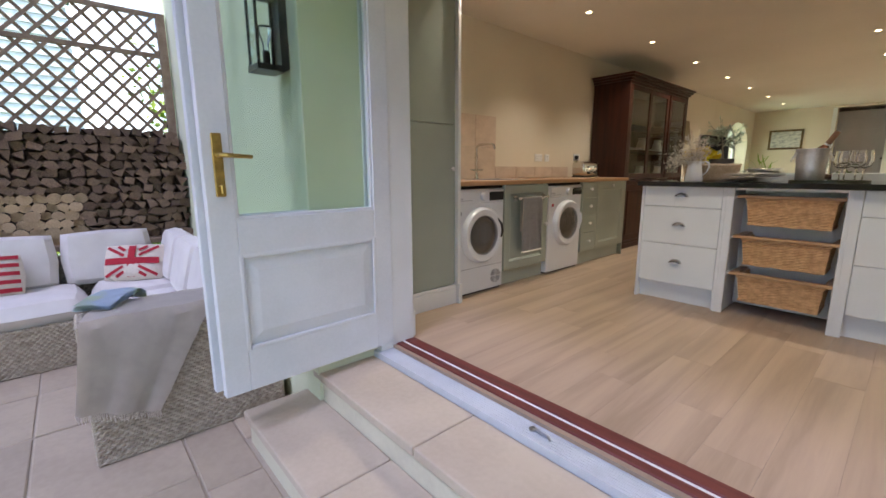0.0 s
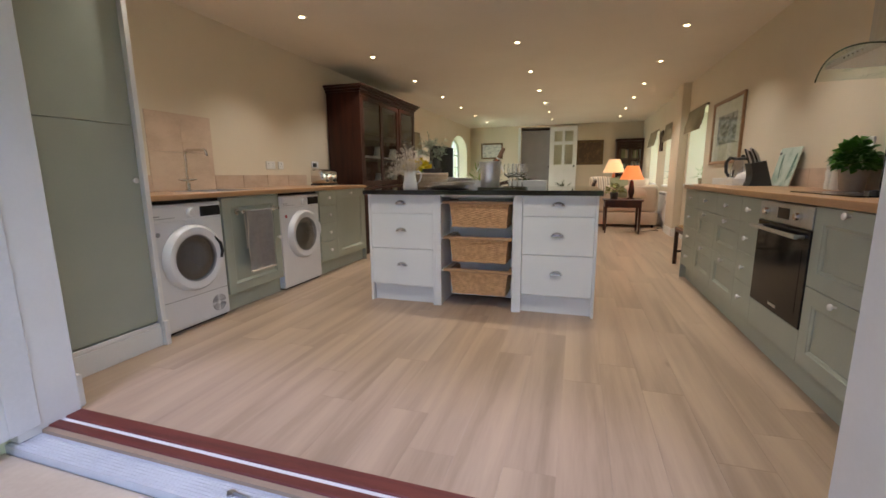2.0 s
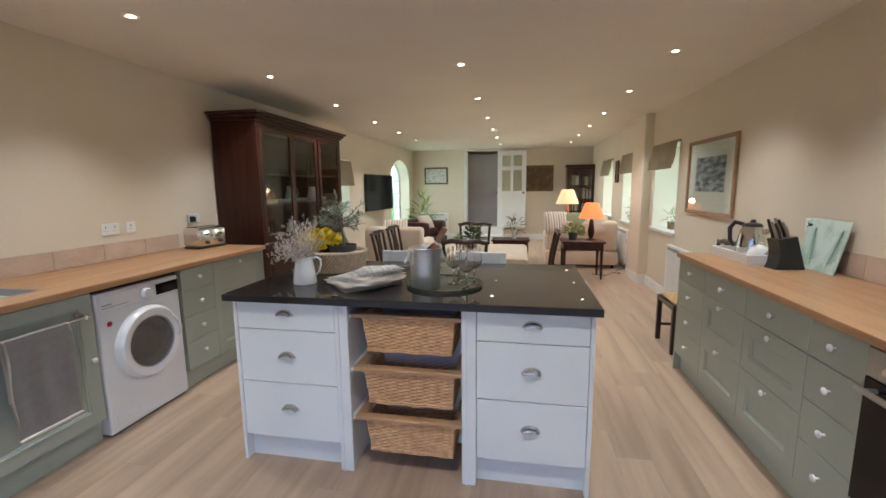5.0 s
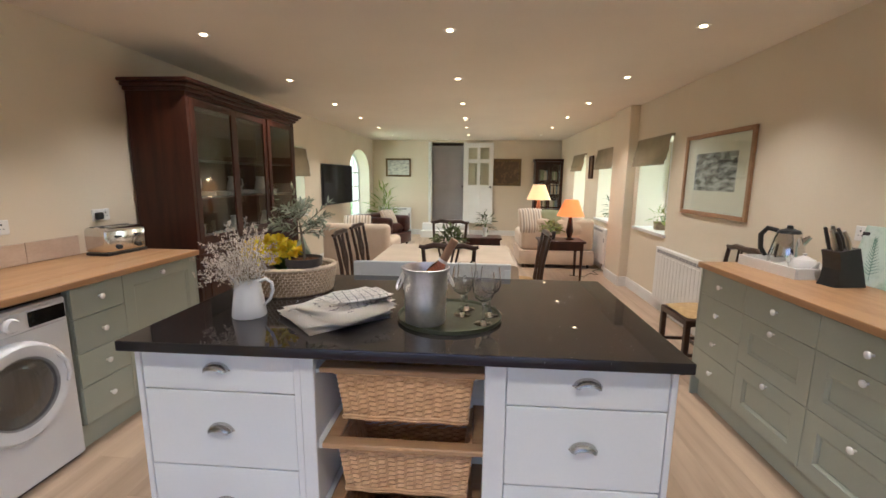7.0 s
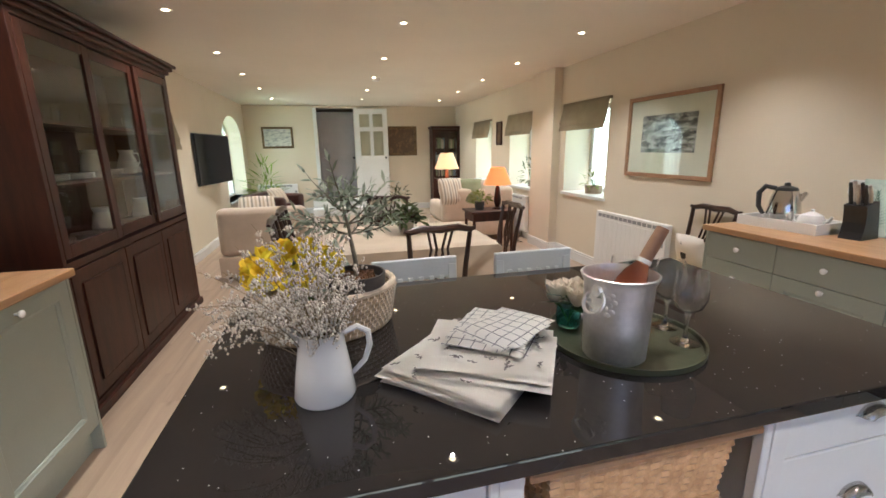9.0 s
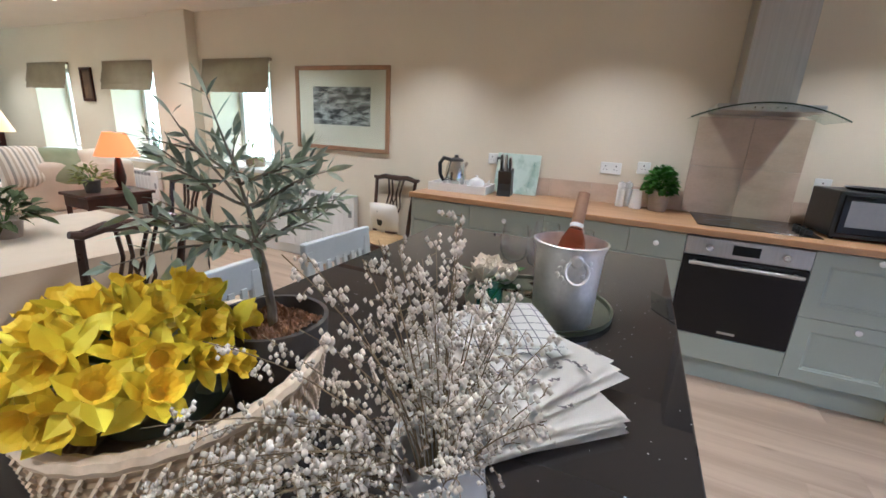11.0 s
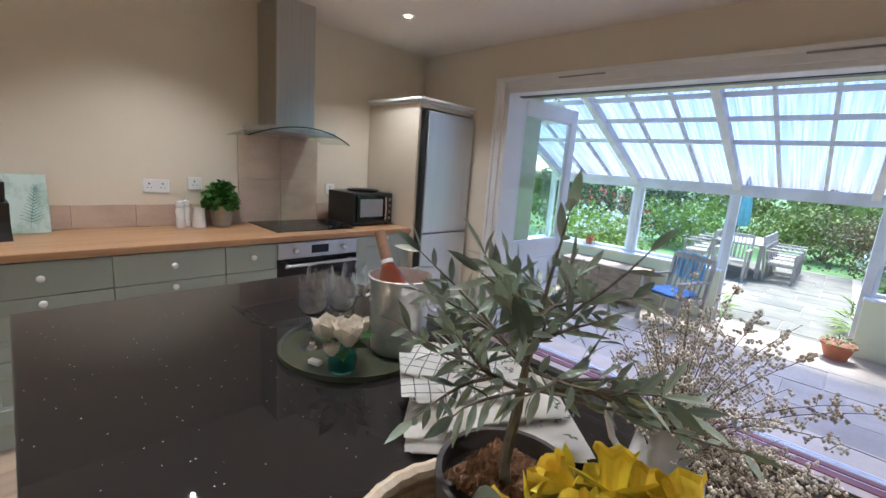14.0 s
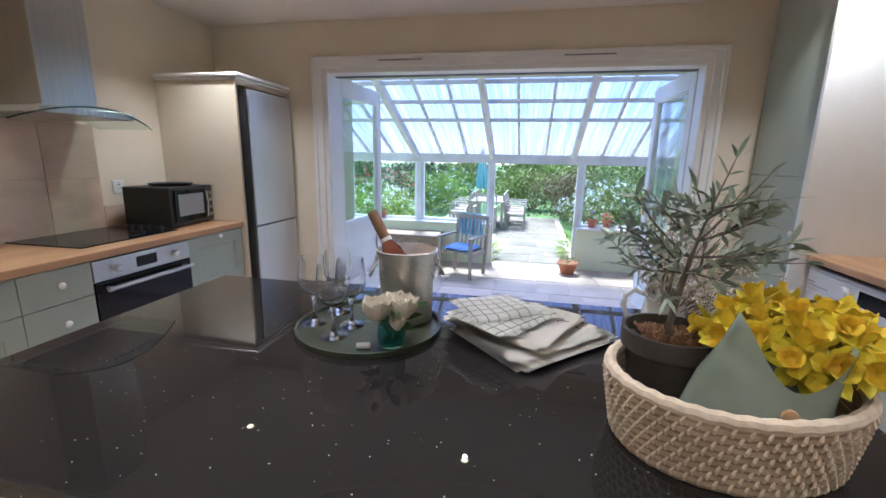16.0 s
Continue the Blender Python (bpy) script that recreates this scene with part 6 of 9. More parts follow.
cloth_stack("napkin", "folded white linen napkins with a grey botanical print", NAPKIN, pose(-0.79, 3.99, TOP, 0, 0, -45), 0.29, 0.33, 6, 1, True)
cloth_stack("napkin", "folded white linen napkins with a grey botanical print", NAPKIN, pose(-0.745, 3.985, TOP + 0.0385, 0, 0, -28), 0.29, 0.27, 4, 2, True, sag=0.004)
cloth_stack("checked_napkin", "folded white napkins with a fine dark check", CHECK, pose(-0.705, 4.025, TOP + 0.066, 0, 0, -38), 0.19, 0.21, 3, 3, sag=0.005)
cloth_stack("checked_napkin", "folded white napkins with a fine dark check", CHECK, pose(-0.69, 4.005, TOP + 0.086, 0, 0, -58), 0.16, 0.19, 2, 4, sag=0.007)

# tray with wine bucket, glasses and roses
ty = thing("round_tray", "round dark olive lacquered tray", "tray", pose(-0.336, 4.03, TOP))
part("disc", lathe([(0, 0.004), (0.196, 0.004), (0.199, 0.014), (0.205, 0.015), (0.204, 0.0), (0, 0.0)], 56), TRAY_GREEN, ty, smooth=True)
TT = TOP + 0.005
bk = thing("wine_bucket", "hammered aluminium wine bucket with ring handles", "wine bucket", pose(-0.422, 3.948, TT))
part("body", lathe([(0, 0.0), (0.070, 0.0), (0.075, 0.006), (0.078, 0.10), (0.082, 0.19), (0.088, 0.205), (0.091, 0.212), (0.086, 0.214), (0.079, 0.19), (0.073, 0.01), (0, 0.008)], 44), ALU, bk, smooth=True)
for a in (200, 20):
    t = radians(a)
    c = Vector((0.084 * math.cos(t), 0.084 * math.sin(t), 0.178))
    e = Vector((-math.sin(t), math.cos(t), 0))
    o = Vector((math.cos(t), math.sin(t), 0))
    part("ring_handle", tube([c + e * 0.026 * math.cos(k * math.pi / 10) + Vector((0, 0, 0.026 * math.sin(k * math.pi / 10) - 0.018)) + o * 0.012 * (1 - math.sin(k * math.pi / 10)) for k in range(20)], 0.0042, 6, None, True), ALU, bk, smooth=True)
    bm = lathe([(0.016, 0), (0.012, 0.008), (0.0, 0.010)], 12, None, Matrix.Translation(c + Vector((0, 0, 0.005))) @ o.to_track_quat("Z", "Y").to_matrix().to_4x4())
    for q in range(14):
        qa, qz = t + (0.25 + 0.06 * (q % 5)) * (1 if q % 2 else -1), 0.13 + 0.008 * (q // 2)
        lathe([(0.008, -0.002), (0.006, 0.003), (0, 0.005)], 8, bm, Matrix.Translation((0.079 * math.cos(qa), 0.079 * math.sin(qa), qz)) @ Vector((math.cos(qa), math.sin(qa), 0)).to_track_quat("Z", "Y").to_matrix().to_4x4())
    part("boss", bm, ALU, bk, "embossed grape mount", True)
tip, foot = Vector((-0.315, 3.945, 1.262)), Vector((-0.467, 3.955, 0.985))
wb = thing("wine_bottle", "bottle of rose wine with a kraft neck sleeve in the bucket", "bottle", aim(foot, tip - foot) @ Matrix.Rotation(radians(-90), 4, "X"))
part("glass", lathe([(0, 0.0), (0.034, 0.0), (0.036, 0.01), (0.036, 0.16), (0.030, 0.19), (0.016, 0.222), (0.0145, 0.24), (0, 0.24)], 28), ROSE_GLASS, wb, "pink tinted glass", True)
part("neck_sleeve", lathe([(0.0155, 0.232), (0.0162, 0.26), (0.0150, 0.318), (0, 0.318)], 20), CORK, wb, "brown paper neck sleeve", True)
part("collar", lathe([(0.0175, 0.222), (0.0172, 0.232), (0.0162, 0.233)], 20), LABEL, wb, "white collar label", True)


def wine_glass(m):
    g = thing("wine_glass", "clear stemmed wine glass on the tray", "wine glass", m, "wine glasses")
    part("bowl", lathe([(0.0, 0.085), (0.012, 0.087), (0.032, 0.100), (0.042, 0.125), (0.0425, 0.145), (0.036, 0.196), (0.0347, 0.196), (0.041, 0.145), (0.0405, 0.126), (0.031, 0.102), (0.011, 0.090), (0.0, 0.089)], 28), CLEAR, g, smooth=True)
    part("stem", lathe([(0.0, 0.0), (0.036, 0.0), (0.036, 0.002), (0.012, 0.006), (0.005, 0.015), (0.0045, 0.06), (0.008, 0.082), (0.006, 0.0849), (0, 0.0849)], 24), CLEAR, g, smooth=True)
    return g


wg = wine_glass(pose(-0.177, 4.052, TT))
for x, y in ((-0.271, 4.126), (-0.287, 4.045), (-0.204, 3.95)):
    copy_thing(wg, pose(x, y, TT))
vz = thing("rose_vase", "small teal glass with cream roses on the tray", "vase", pose(-0.438, 4.138, TT))
part("glass", lathe([(0, 0.0), (0.030, 0.0), (0.034, 0.006), (0.036, 0.03), (0.033, 0.062), (0.031, 0.062), (0.034, 0.03), (0.031, 0.008), (0, 0.006)], 28), TEAL_GLASS, vz, "teal glass", True)
r4 = random.Random(3)
for c, rr in (((0.030, 0.022, 0.090), 0.044), ((-0.036, 0.008, 0.098), 0.040), ((0.0, -0.040, 0.092), 0.036), ((-0.030, 0.048, 0.074), 0.022)):
    rose = part("rose", lathe([(0.004, -rr * 0.5), (rr * 0.45, -rr * 0.2), (rr * 0.42, rr * 0.3), (0, rr * 0.45)], 10, None, Matrix.Translation(c)), PETAL, vz, "cream rose bloom", True)
    for ly in range(4):
        for q in range(5):
            a = q * 2 * math.pi / 5 + ly * 0.6
            tilt = radians(4 + 13 * ly)
            s = rr * (0.85 + 0.09 * ly)
            bm = leaf_shape(s * 1.35, s * 1.35, -0.30, None, Matrix.Translation(Vector(c) + Vector((0, 0, -rr * 0.5))) @ Matrix.Rotation(a, 4, "Z") @ Matrix.Translation((0, rr * 0.08 * ly, 0)) @ Matrix.Rotation(math.pi / 2 - tilt, 4, "X"), 0.45)
            bmesh.ops.solidify(bm, geom=bm.faces[:], thickness=0.0008)
            part("petal", bm, PETAL, rose, "", True)
    part("stem", tube([(0, 0, 0.01), (c[0] * 0.5, c[1] * 0.5, 0.05), (c[0], c[1], c[2] - rr * 0.5)], 0.002, 5), STEM, vz)
for i in range(9):
    a = i * 0.75 + 0.3
    part("leaf", leaf_shape(0.062, 0.030, 0.25, None, aim((0.02 * math.cos(a), 0.02 * math.sin(a), 0.062 + 0.004 * (i % 3)), (math.cos(a), math.sin(a), 0.25 + 0.3 * (i % 3)), 0.3)), ROSE_LEAF, vz, smooth=True)
for a in (0.4, 2.0, 3.4, 5.2):
    part("leaf", leaf_shape(0.066, 0.032, 0.3, None, aim((0.03 * math.cos(a), 0.03 * math.sin(a), 0.088), (math.cos(a), math.sin(a), 0.75), 0.2)), ROSE_LEAF, vz, smooth=True)
cd = thing("place_card", "small white card leaning on the tray", "card", pose(-0.375, 4.175, TT, 0, 0, 20))
part("card", box(-0.018, -0.010, 0.0, 0.018, 0.010, 0.012, 0.003), LABEL, cd)

# ---- things on the oak worktops ----
WT = 0.9455


def small_pot_plant(name, label, m, pot_prof, pot_mt, leaf_mt, radius, height, count, ll, lw, seed, flowers=None):
    """A pot with a mound of leaves, each leaf a mesh in one bunch of leaves."""
    p = thing(name, label, "potted plant", m)
    part("pot", lathe(pot_prof, 26), pot_mt, p, smooth=True)
    z0 = max(z for r, z in pot_prof)
    r = random.Random(seed)
    bm = bmesh.new()
    for i in range(count):
        u, a = r.random() ** 0.5, r.random() * 6.283
        el = math.acos(1 - r.random() * 1.1)
        d = Vector((math.cos(a) * math.sin(el), math.sin(a) * math.sin(el), math.cos(el)))
        c = Vector((d.x * radius, d.y * radius, d.z * height)) * r.uniform(0.45, 0.95)
        leaf_shape(ll * r.uniform(0.7, 1.2), lw * r.uniform(0.7, 1.2), 0.4, bm, aim(c + Vector((0, 0, z0)), d + Vector((r.uniform(-0.7, 0.7), r.uniform(-0.7, 0.7), r.uniform(-0.3, 0.4))), r.uniform(-0.8, 0.8)), 0.35)
    tagged(part("foliage", bm, leaf_mt, p, smooth=True), kind="stuff")
    bm = bmesh.new()
    for i in range(9):
        a = i * 0.7
        tube([(0, 0, z0 - 0.03), (radius * 0.3 * math.cos(a), radius * 0.3 * math.sin(a), z0 + height * 0.4)], 0.003, 4, bm)
    part("stems", bm, STEM, p)
    if flowers:
        bm = bmesh.new()
        for i in range(18):
            a, el = r.random() * 6.283, r.random() * 1.1
            c = Vector((math.cos(a) * math.sin(el) * radius, math.sin(a) * math.sin(el) * radius, z0 + math.cos(el) * height))
            lathe([(0, -0.006), (0.012, 0.0), (0.016, 0.008), (0, 0.005)], 7, bm, Matrix.Translation(c))
        tagged(part("blossom", bm, flowers, p), kind="stuff")
    return p


POT_M = [(0, 0), (0.052, 0), (0.058, 0.01), (0.070, 0.13), (0.070, 0.14), (0.064, 0.14), (0.062, 0.12), (0, 0.12)]
small_pot_plant("basil_plant", "leafy green basil in a putty ceramic pot on the worktop", pose(1.795, 3.675, WT), POT_M, STONE_POT, BASIL, 0.10, 0.165, 380, 0.046, 0.036, 2)
for x, y in ((1.80, 3.92), (1.855, 3.875)):
    g = thing("salt_mill", "white turned wooden mill on the worktop", "mill", pose(x, y, WT), "white mills")
    part("body", lathe([(0, 0), (0.028, 0), (0.029, 0.02), (0.025, 0.07), (0.028, 0.11), (0.022, 0.125), (0.026, 0.135), (0, 0.136)], 20), CERAMIC, g, smooth=True)
    part("cap", lathe([(0.024, 0.137), (0.027, 0.150), (0.022, 0.168), (0.008, 0.172), (0.008, 0.178), (0, 0.180)], 20), CERAMIC, g, smooth=True)
mj = thing("milk_jug", "small white jug beside the basil", "jug", pose(1.79, 3.815, WT))
part("body", lathe([(0, 0), (0.040, 0), (0.041, 0.01), (0.034, 0.09), (0.033, 0.125), (0.036, 0.13), (0.031, 0.128), (0.036, 0.01), (0, 0.008)], 24), CERAMIC, mj, smooth=True)
part("handle", tube([(0.032, 0, 0.11), (0.06, 0, 0.11), (0.062, 0, 0.06), (0.036, 0, 0.04)], 0.005, 8), CERAMIC, mj, smooth=True)

tt = thing("tea_tray", "white wooden tray holding a kettle and teapot", "tray", pose(1.66, 5.09, WT, 0, 0, 3))
bm = box(-0.14, -0.235, 0, 0.14, 0.235, 0.008)
for x0, y0, x1, y1 in ((-0.14, -0.235, -0.128, 0.235), (0.128, -0.235, 0.14, 0.235), (-0.128, -0.235, 0.128, -0.223), (-0.128, 0.223, 0.128, 0.235)):
    box(x0, y0, 0.008, x1, y1, 0.062, 0.002, bm)
part("tray", bm, WHITE, tt)
kt = thing("kettle", "steel kettle with a black lid and handle on the tray", "kettle", pose(1.70, 5.17, WT + 0.009, 0, 0, 48) @ Matrix.Scale(1.22, 4))
part("body", lathe([(0, 0), (0.072, 0), (0.078, 0.01), (0.074, 0.08), (0.060, 0.15), (0.050, 0.175), (0, 0.175)], 30), CHROME, kt, smooth=True)
part("lid", lathe([(0.052, 0.176), (0.045, 0.19), (0.015, 0.20), (0.012, 0.215), (0, 0.217)], 24), BLACK, kt, smooth=True)
part("handle", tube([(0.0, 0.045, 0.185), (0.0, 0.09, 0.195), (0.0, 0.115, 0.16), (0.0, 0.11, 0.09), (0.0, 0.085, 0.05)], [0.012, 0.013, 0.013, 0.012, 0.010], 8), BLACK, kt, smooth=True)
part("spout", tube([(0, -0.055, 0.13), (0, -0.085, 0.165)], [0.020, 0.010], 8), CHROME, kt, smooth=True)
tp2 = thing("teapot", "round white china teapot on the tray", "teapot", pose(1.66, 4.97, WT + 0.009))
part("body", lathe([(0, 0), (0.045, 0), (0.068, 0.03), (0.070, 0.055), (0.052, 0.088), (0.035, 0.095), (0.02, 0.104), (0.008, 0.108), (0.012, 0.120), (0, 0.124)], 28), CERAMIC, tp2, smooth=True)
part("spout", tube([(0, -0.06, 0.04), (0, -0.09, 0.06), (0, -0.108, 0.09)], [0.014, 0.010, 0.007], 8), CERAMIC, tp2, smooth=True)
part("handle", tube([(0, 0.06, 0.075), (0, 0.098, 0.075), (0, 0.10, 0.04), (0, 0.064, 0.025)], 0.006, 8), CERAMIC, tp2, smooth=True)
kb = thing("knife_block", "black slanted knife block with steel-handled knives", "knife block", pose(1.68, 4.74, WT, 0, 0, 8))
bm = prism([(-0.080, 0.0), (0.095, 0.0), (0.030, 0.205), (-0.082, 0.185), (-0.068, 0.14), (-0.060, 0.09), (-0.065, 0.04)], -0.05, 0.05, None, Matrix(((1, 0, 0, 0), (0, 0, 1, 0), (0, 1, 0, 0), (0, 0, 0, 1))))
part("block", bm, BLACK, kb)
for i in range(2):
    for j in range(3):
        b0 = Vector((-0.055 + 0.045 * i, -0.032 + 0.032 * j, 0.190 + 0.008 * i))
        part("knife_handle", tube([b0, b0 + Vector((-0.018, 0, 0.05)), b0 + Vector((-0.042 - 0.006 * i, 0, 0.095 + 0.01 * j))], [0.009, 0.010, 0.008], 8), STEEL if (i + j) % 2 else BLACK, kb, smooth=True)
gb = thing("glass_board", "frosted green glass board printed with ferns, leaning on the wall", "chopping board", pose(1.82, 4.71, WT, 0, 12, 0))
part("board", box(0, -0.18, 0.0, 0.006, 0.17, 0.315, 0.003), FERN_BOARD, gb)
for y, a in ((-0.10, -0.15), (0.04, 0.2)):
    bm = tube([(-0.001, y, 0.03), (-0.001, y + a * 0.22, 0.25)], 0.0012, 4)
    for k in range(12):
        f = 0.06 + 0.016 * k
        for s in (-1, 1):
            tube([(-0.001, y + a * f, 0.0 + f), (-0.001, y + a * f + s * 0.052 * (1 - k / 13), f + 0.025)], [0.0028, 0.0006], 4, bm)
    part("fern_print", bm, FERN_PRINT, gb, "dark green fern print")

mo = thing("mini_oven", "black countertop oven with a steel-framed glass door", "mini oven", pose(1.47, 2.83, WT, 0, 0, -86))
part("body", box(0, 0.0, 0.012, 0.40, 0.34, 0.262, 0.008, seg=2), BLACK, mo)
for x in (0.03, 0.37):
    for y in (0.04, 0.30):
        part("foot", lathe([(0.012, 0), (0.012, 0.013), (0, 0.013)], 10, None, Matrix.Translation((x, y, 0))), BLACK, mo)
dr = part("door", box(0.02, -0.014, 0.035, 0.31, -0.001, 0.245, 0.004), BLACK_GLASS, mo)
# the window's pale reflection is put in as flat grey
part("window", box(0.05, -0.0165, 0.075, 0.28, -0.0145, 0.215), GREY_PLASTIC, dr, "window with its pale reflection painted grey")
part("handle", tube([(0.297, -0.03, 0.05), (0.297, -0.036, 0.14), (0.297, -0.03, 0.23)], 0.007, 8), CHROME, dr, smooth=True)
for k in range(4):
    part("dial", lathe([(0.014, 0), (0.012, 0.014), (0, 0.014)], 14, None, Matrix.Translation((0.355, -0.001, 0.06 + 0.05 * k)) @ Matrix.Rotation(radians(90), 4, "X")), CHROME, mo, smooth=True)
bt = thing("baking_tray", "black baking tray lying on the mini oven", "baking tray", pose(1.66, 2.62, WT + 0.262, 0, 0, -4))
part("tray", lathe([(0, 0.003), (0.11, 0.003), (0.13, 0.016), (0.137, 0.016), (0.115, 0.0), (0, 0.0)], 28), BLACK, bt, smooth=True)

ts = thing("toaster", "four-slice polished cream and steel toaster on the oak worktop", "toaster", pose(-2.77, 5.19, WT, 0, 0, 84))
part("body", box(-0.16, -0.095, 0.014, 0.16, 0.095, 0.19, 0.03, seg=3), CHROME, ts, smooth=True)
part("base", box(-0.155, -0.09, 0.0, 0.155, 0.09, 0.02, 0.004), BLACK, ts)
for y in (-0.045, 0.045):
    for x in (-0.075, 0.075):
        part("slot", box(x - 0.062, y - 0.014, 0.189, x + 0.062, y + 0.014, 0.1915), BLACK, ts)
for x in (-0.075, 0.075):
    part("dial", lathe([(0.017, 0), (0.015, 0.018), (0, 0.018)], 14, None, Matrix.Translation((x, -0.095, 0.055)) @ Matrix.Rotation(radians(90), 4, "X")), BLACK, ts, smooth=True)
    part("lever", box(x - 0.018, -0.112, 0.12, x + 0.018, -0.095, 0.135, 0.004), BLACK, ts)


# ---- pictures ----
def picture(label, m, w, h, fw, frame_mt, art_mt, mount=0.0):
    """Hung flat: local x along the wall, face towards -y."""
    p = thing("framed_picture", label, "picture", m, "framed pictures")
    bm = box(-w / 2, -0.028, -h / 2, -w / 2 + fw, -0.002, h / 2, 0.004)
    box(w / 2 - fw, -0.028, -h / 2, w / 2, -0.002, h / 2, 0.004, bm)
    box(-w / 2 + fw, -0.028, -h / 2, w / 2 - fw, -0.002, -h / 2 + fw, 0.004, bm)
    box(-w / 2 + fw, -0.028, h / 2 - fw, w / 2 - fw, -0.002, h / 2, 0.004, bm)
    part("frame", bm, frame_mt, p)
    iw, ih = w / 2 - fw, h / 2 - fw
    if mount:
        part("mount", box(-iw, -0.010, -ih, iw, -0.006, ih), MOUNT, p, "ivory mount")
        part("print", box(-iw + mount, -0.0115, -ih + mount * 1.15, iw - mount, -0.0105, ih - mount * 0.85), art_mt, p, "print")
        gl = part("glass", box(-iw, -0.0165, -ih, iw, -0.0145, ih), GLASS, p)
        gl.visible_shadow = False
    else:
        part("canvas", box(-iw, -0.012, -ih, iw, -0.006, ih), art_mt, p)
    return p


picture("large grey landscape print in a wide mount and oak frame", pose(X1, 6.475, 1.54, 0, 0, -90), 1.08, 0.76, 0.038, OAK_FRAME, ETCHING, 0.17)
picture("pale harbour painting in a narrow gilt frame", pose(-2.29, Y1, 1.765, 0, 0, 0), 0.67, 0.47, 0.045, GILT, SEASCAPE)
picture("dark still life painting in a heavy gilt frame", pose(0.55, Y1, 1.66, 0, 0, 0), 0.74, 0.69, 0.07, GILT, STILL_LIFE)
picture("small dark framed portrait-format print between the windows", pose(X1, 10.62, 1.72, 0, 0, -90), 0.26, 0.42, 0.035, MAHOGANY, STILL_LIFE)

# ---- radiators ----
def radiator(label, m, w, h, cols):
    r = thing("radiator", label, "radiator", m, "radiators")
    part("body", box(0, -0.075, 0.10, w, -0.012, h, 0.008, seg=2), WHITE, r)
    bm = bmesh.new()
    for i in range(cols):
        x = 0.05 + (w - 0.16) * i / cols
        box(x, -0.079, 0.14, x + (w - 0.16) / cols - 0.012, -0.074, h - 0.08, 0.002, bm)
    part("ribs", bm, WHITE, r)
    bm = bmesh.new()
    for i in range(cols):
        x = 0.05 + (w - 0.16) * i / cols
        box(x, -0.077, h - 0.06, x + (w - 0.16) / cols - 0.014, -0.0742, h - 0.025, 0, bm)
    part("grille", bm, GREY_PLASTIC, r, "dark outlet slots")
    part("controls", box(w - 0.07, -0.077, h - 0.22, w - 0.03, -0.0745, h - 0.15), GREY_PLASTIC, r)
    return r


radiator("white electric panel radiator under the print", pose(X1, 7.38, 0.02, 0, 0, -90), 1.10, 0.72, 13)
radiator("white electric panel radiator on the far wall", pose(-2.83, Y1, 0.02, 0, 0, 0), 0.88, 0.70, 11)
radiator("white electric panel radiator below a window", pose(X1, 10.1, 0.02, 0, 0, -90), 0.80, 0.68, 9)


# ---- dresser ----
ds = thing("glazed_dresser", "tall dark mahogany dresser with three glazed sliding doors", "dresser", pose(-2.47, 5.62, 0, 0, 0, 90))
DW_, DD, DH = 1.93, 0.49, 2.13
for x in (0, DW_ - 0.035):
    part("side_panel", box(x, 0.0, 0.06, x + 0.035, DD, DH, 0.003), MAHOGANY, ds)
part("back_panel", box(0.035, DD - 0.02, 0.06, DW_ - 0.035, DD, DH), MAHOGANY, ds)
for z0, z1 in ((DH - 0.03, DH), (0.06, 0.09), (0.86, 0.90)):
    part("board", box(0.035, 0.001, z0, DW_ - 0.035, DD - 0.02, z1), MAHOGANY, ds)
bm = box(-0.025, -0.025, DH, DW_ + 0.025, DD, DH + 0.03, 0.006)
box(-0.05, -0.05, DH + 0.03, DW_ + 0.05, DD, DH + 0.06, 0.008, bm)
box(-0.075, -0.075, DH + 0.06, DW_ + 0.075, DD, DH + 0.085, 0.006, bm)
part("cornice", bm, MAHOGANY, ds, "stepped mahogany cornice")
part("plinth", box(-0.02, -0.02, 0, DW_ + 0.02, DD, 0.06, 0.004), MAHOGANY, ds)
w3 = (DW_ - 0.07) / 3
for i in range(3):
    x0, off = 0.035 + i * w3, (-0.002, 0.018, -0.002)[i]
    bm = box(x0, off, 0.92, x0 + 0.06, off + 0.02, DH - 0.04, 0.002)
    box(x0 + w3 - 0.06, off, 0.92, x0 + w3, off + 0.02, DH - 0.04, 0.002, bm)
    box(x0 + 0.06, off, 0.92, x0 + w3 - 0.06, off + 0.02, 0.99, 0.002, bm)
    box(x0 + 0.06, off, DH - 0.10, x0 + w3 - 0.06, off + 0.02, DH - 0.04, 0.002, bm)
    d = part("glazed_door", bm, MAHOGANY, ds)
    gl = part("pane", box(x0 + 0.06, off + 0.008, 0.99, x0 + w3 - 0.06, off + 0.012, DH - 0.10), GLASS, d, "clear glass pane")
    gl.visible_shadow = False
    bm = box(x0 + 0.003, -0.002, 0.10, x0 + w3 - 0.003, 0.016, 0.85, 0.003)
    d = part("cupboard_door", bm, MAHOGANY, ds)
    part("panel", box(x0 + 0.08, -0.010, 0.18, x0 + w3 - 0.08, -0.003, 0.77, 0.006), MAHOGANY, d)
for z in (1.28, 1.62):
    part("shelf", box(0.036, 0.05, z, DW_ - 0.036, DD - 0.021, z + 0.018), MAHOGANY, ds)
rs = random.Random(21)
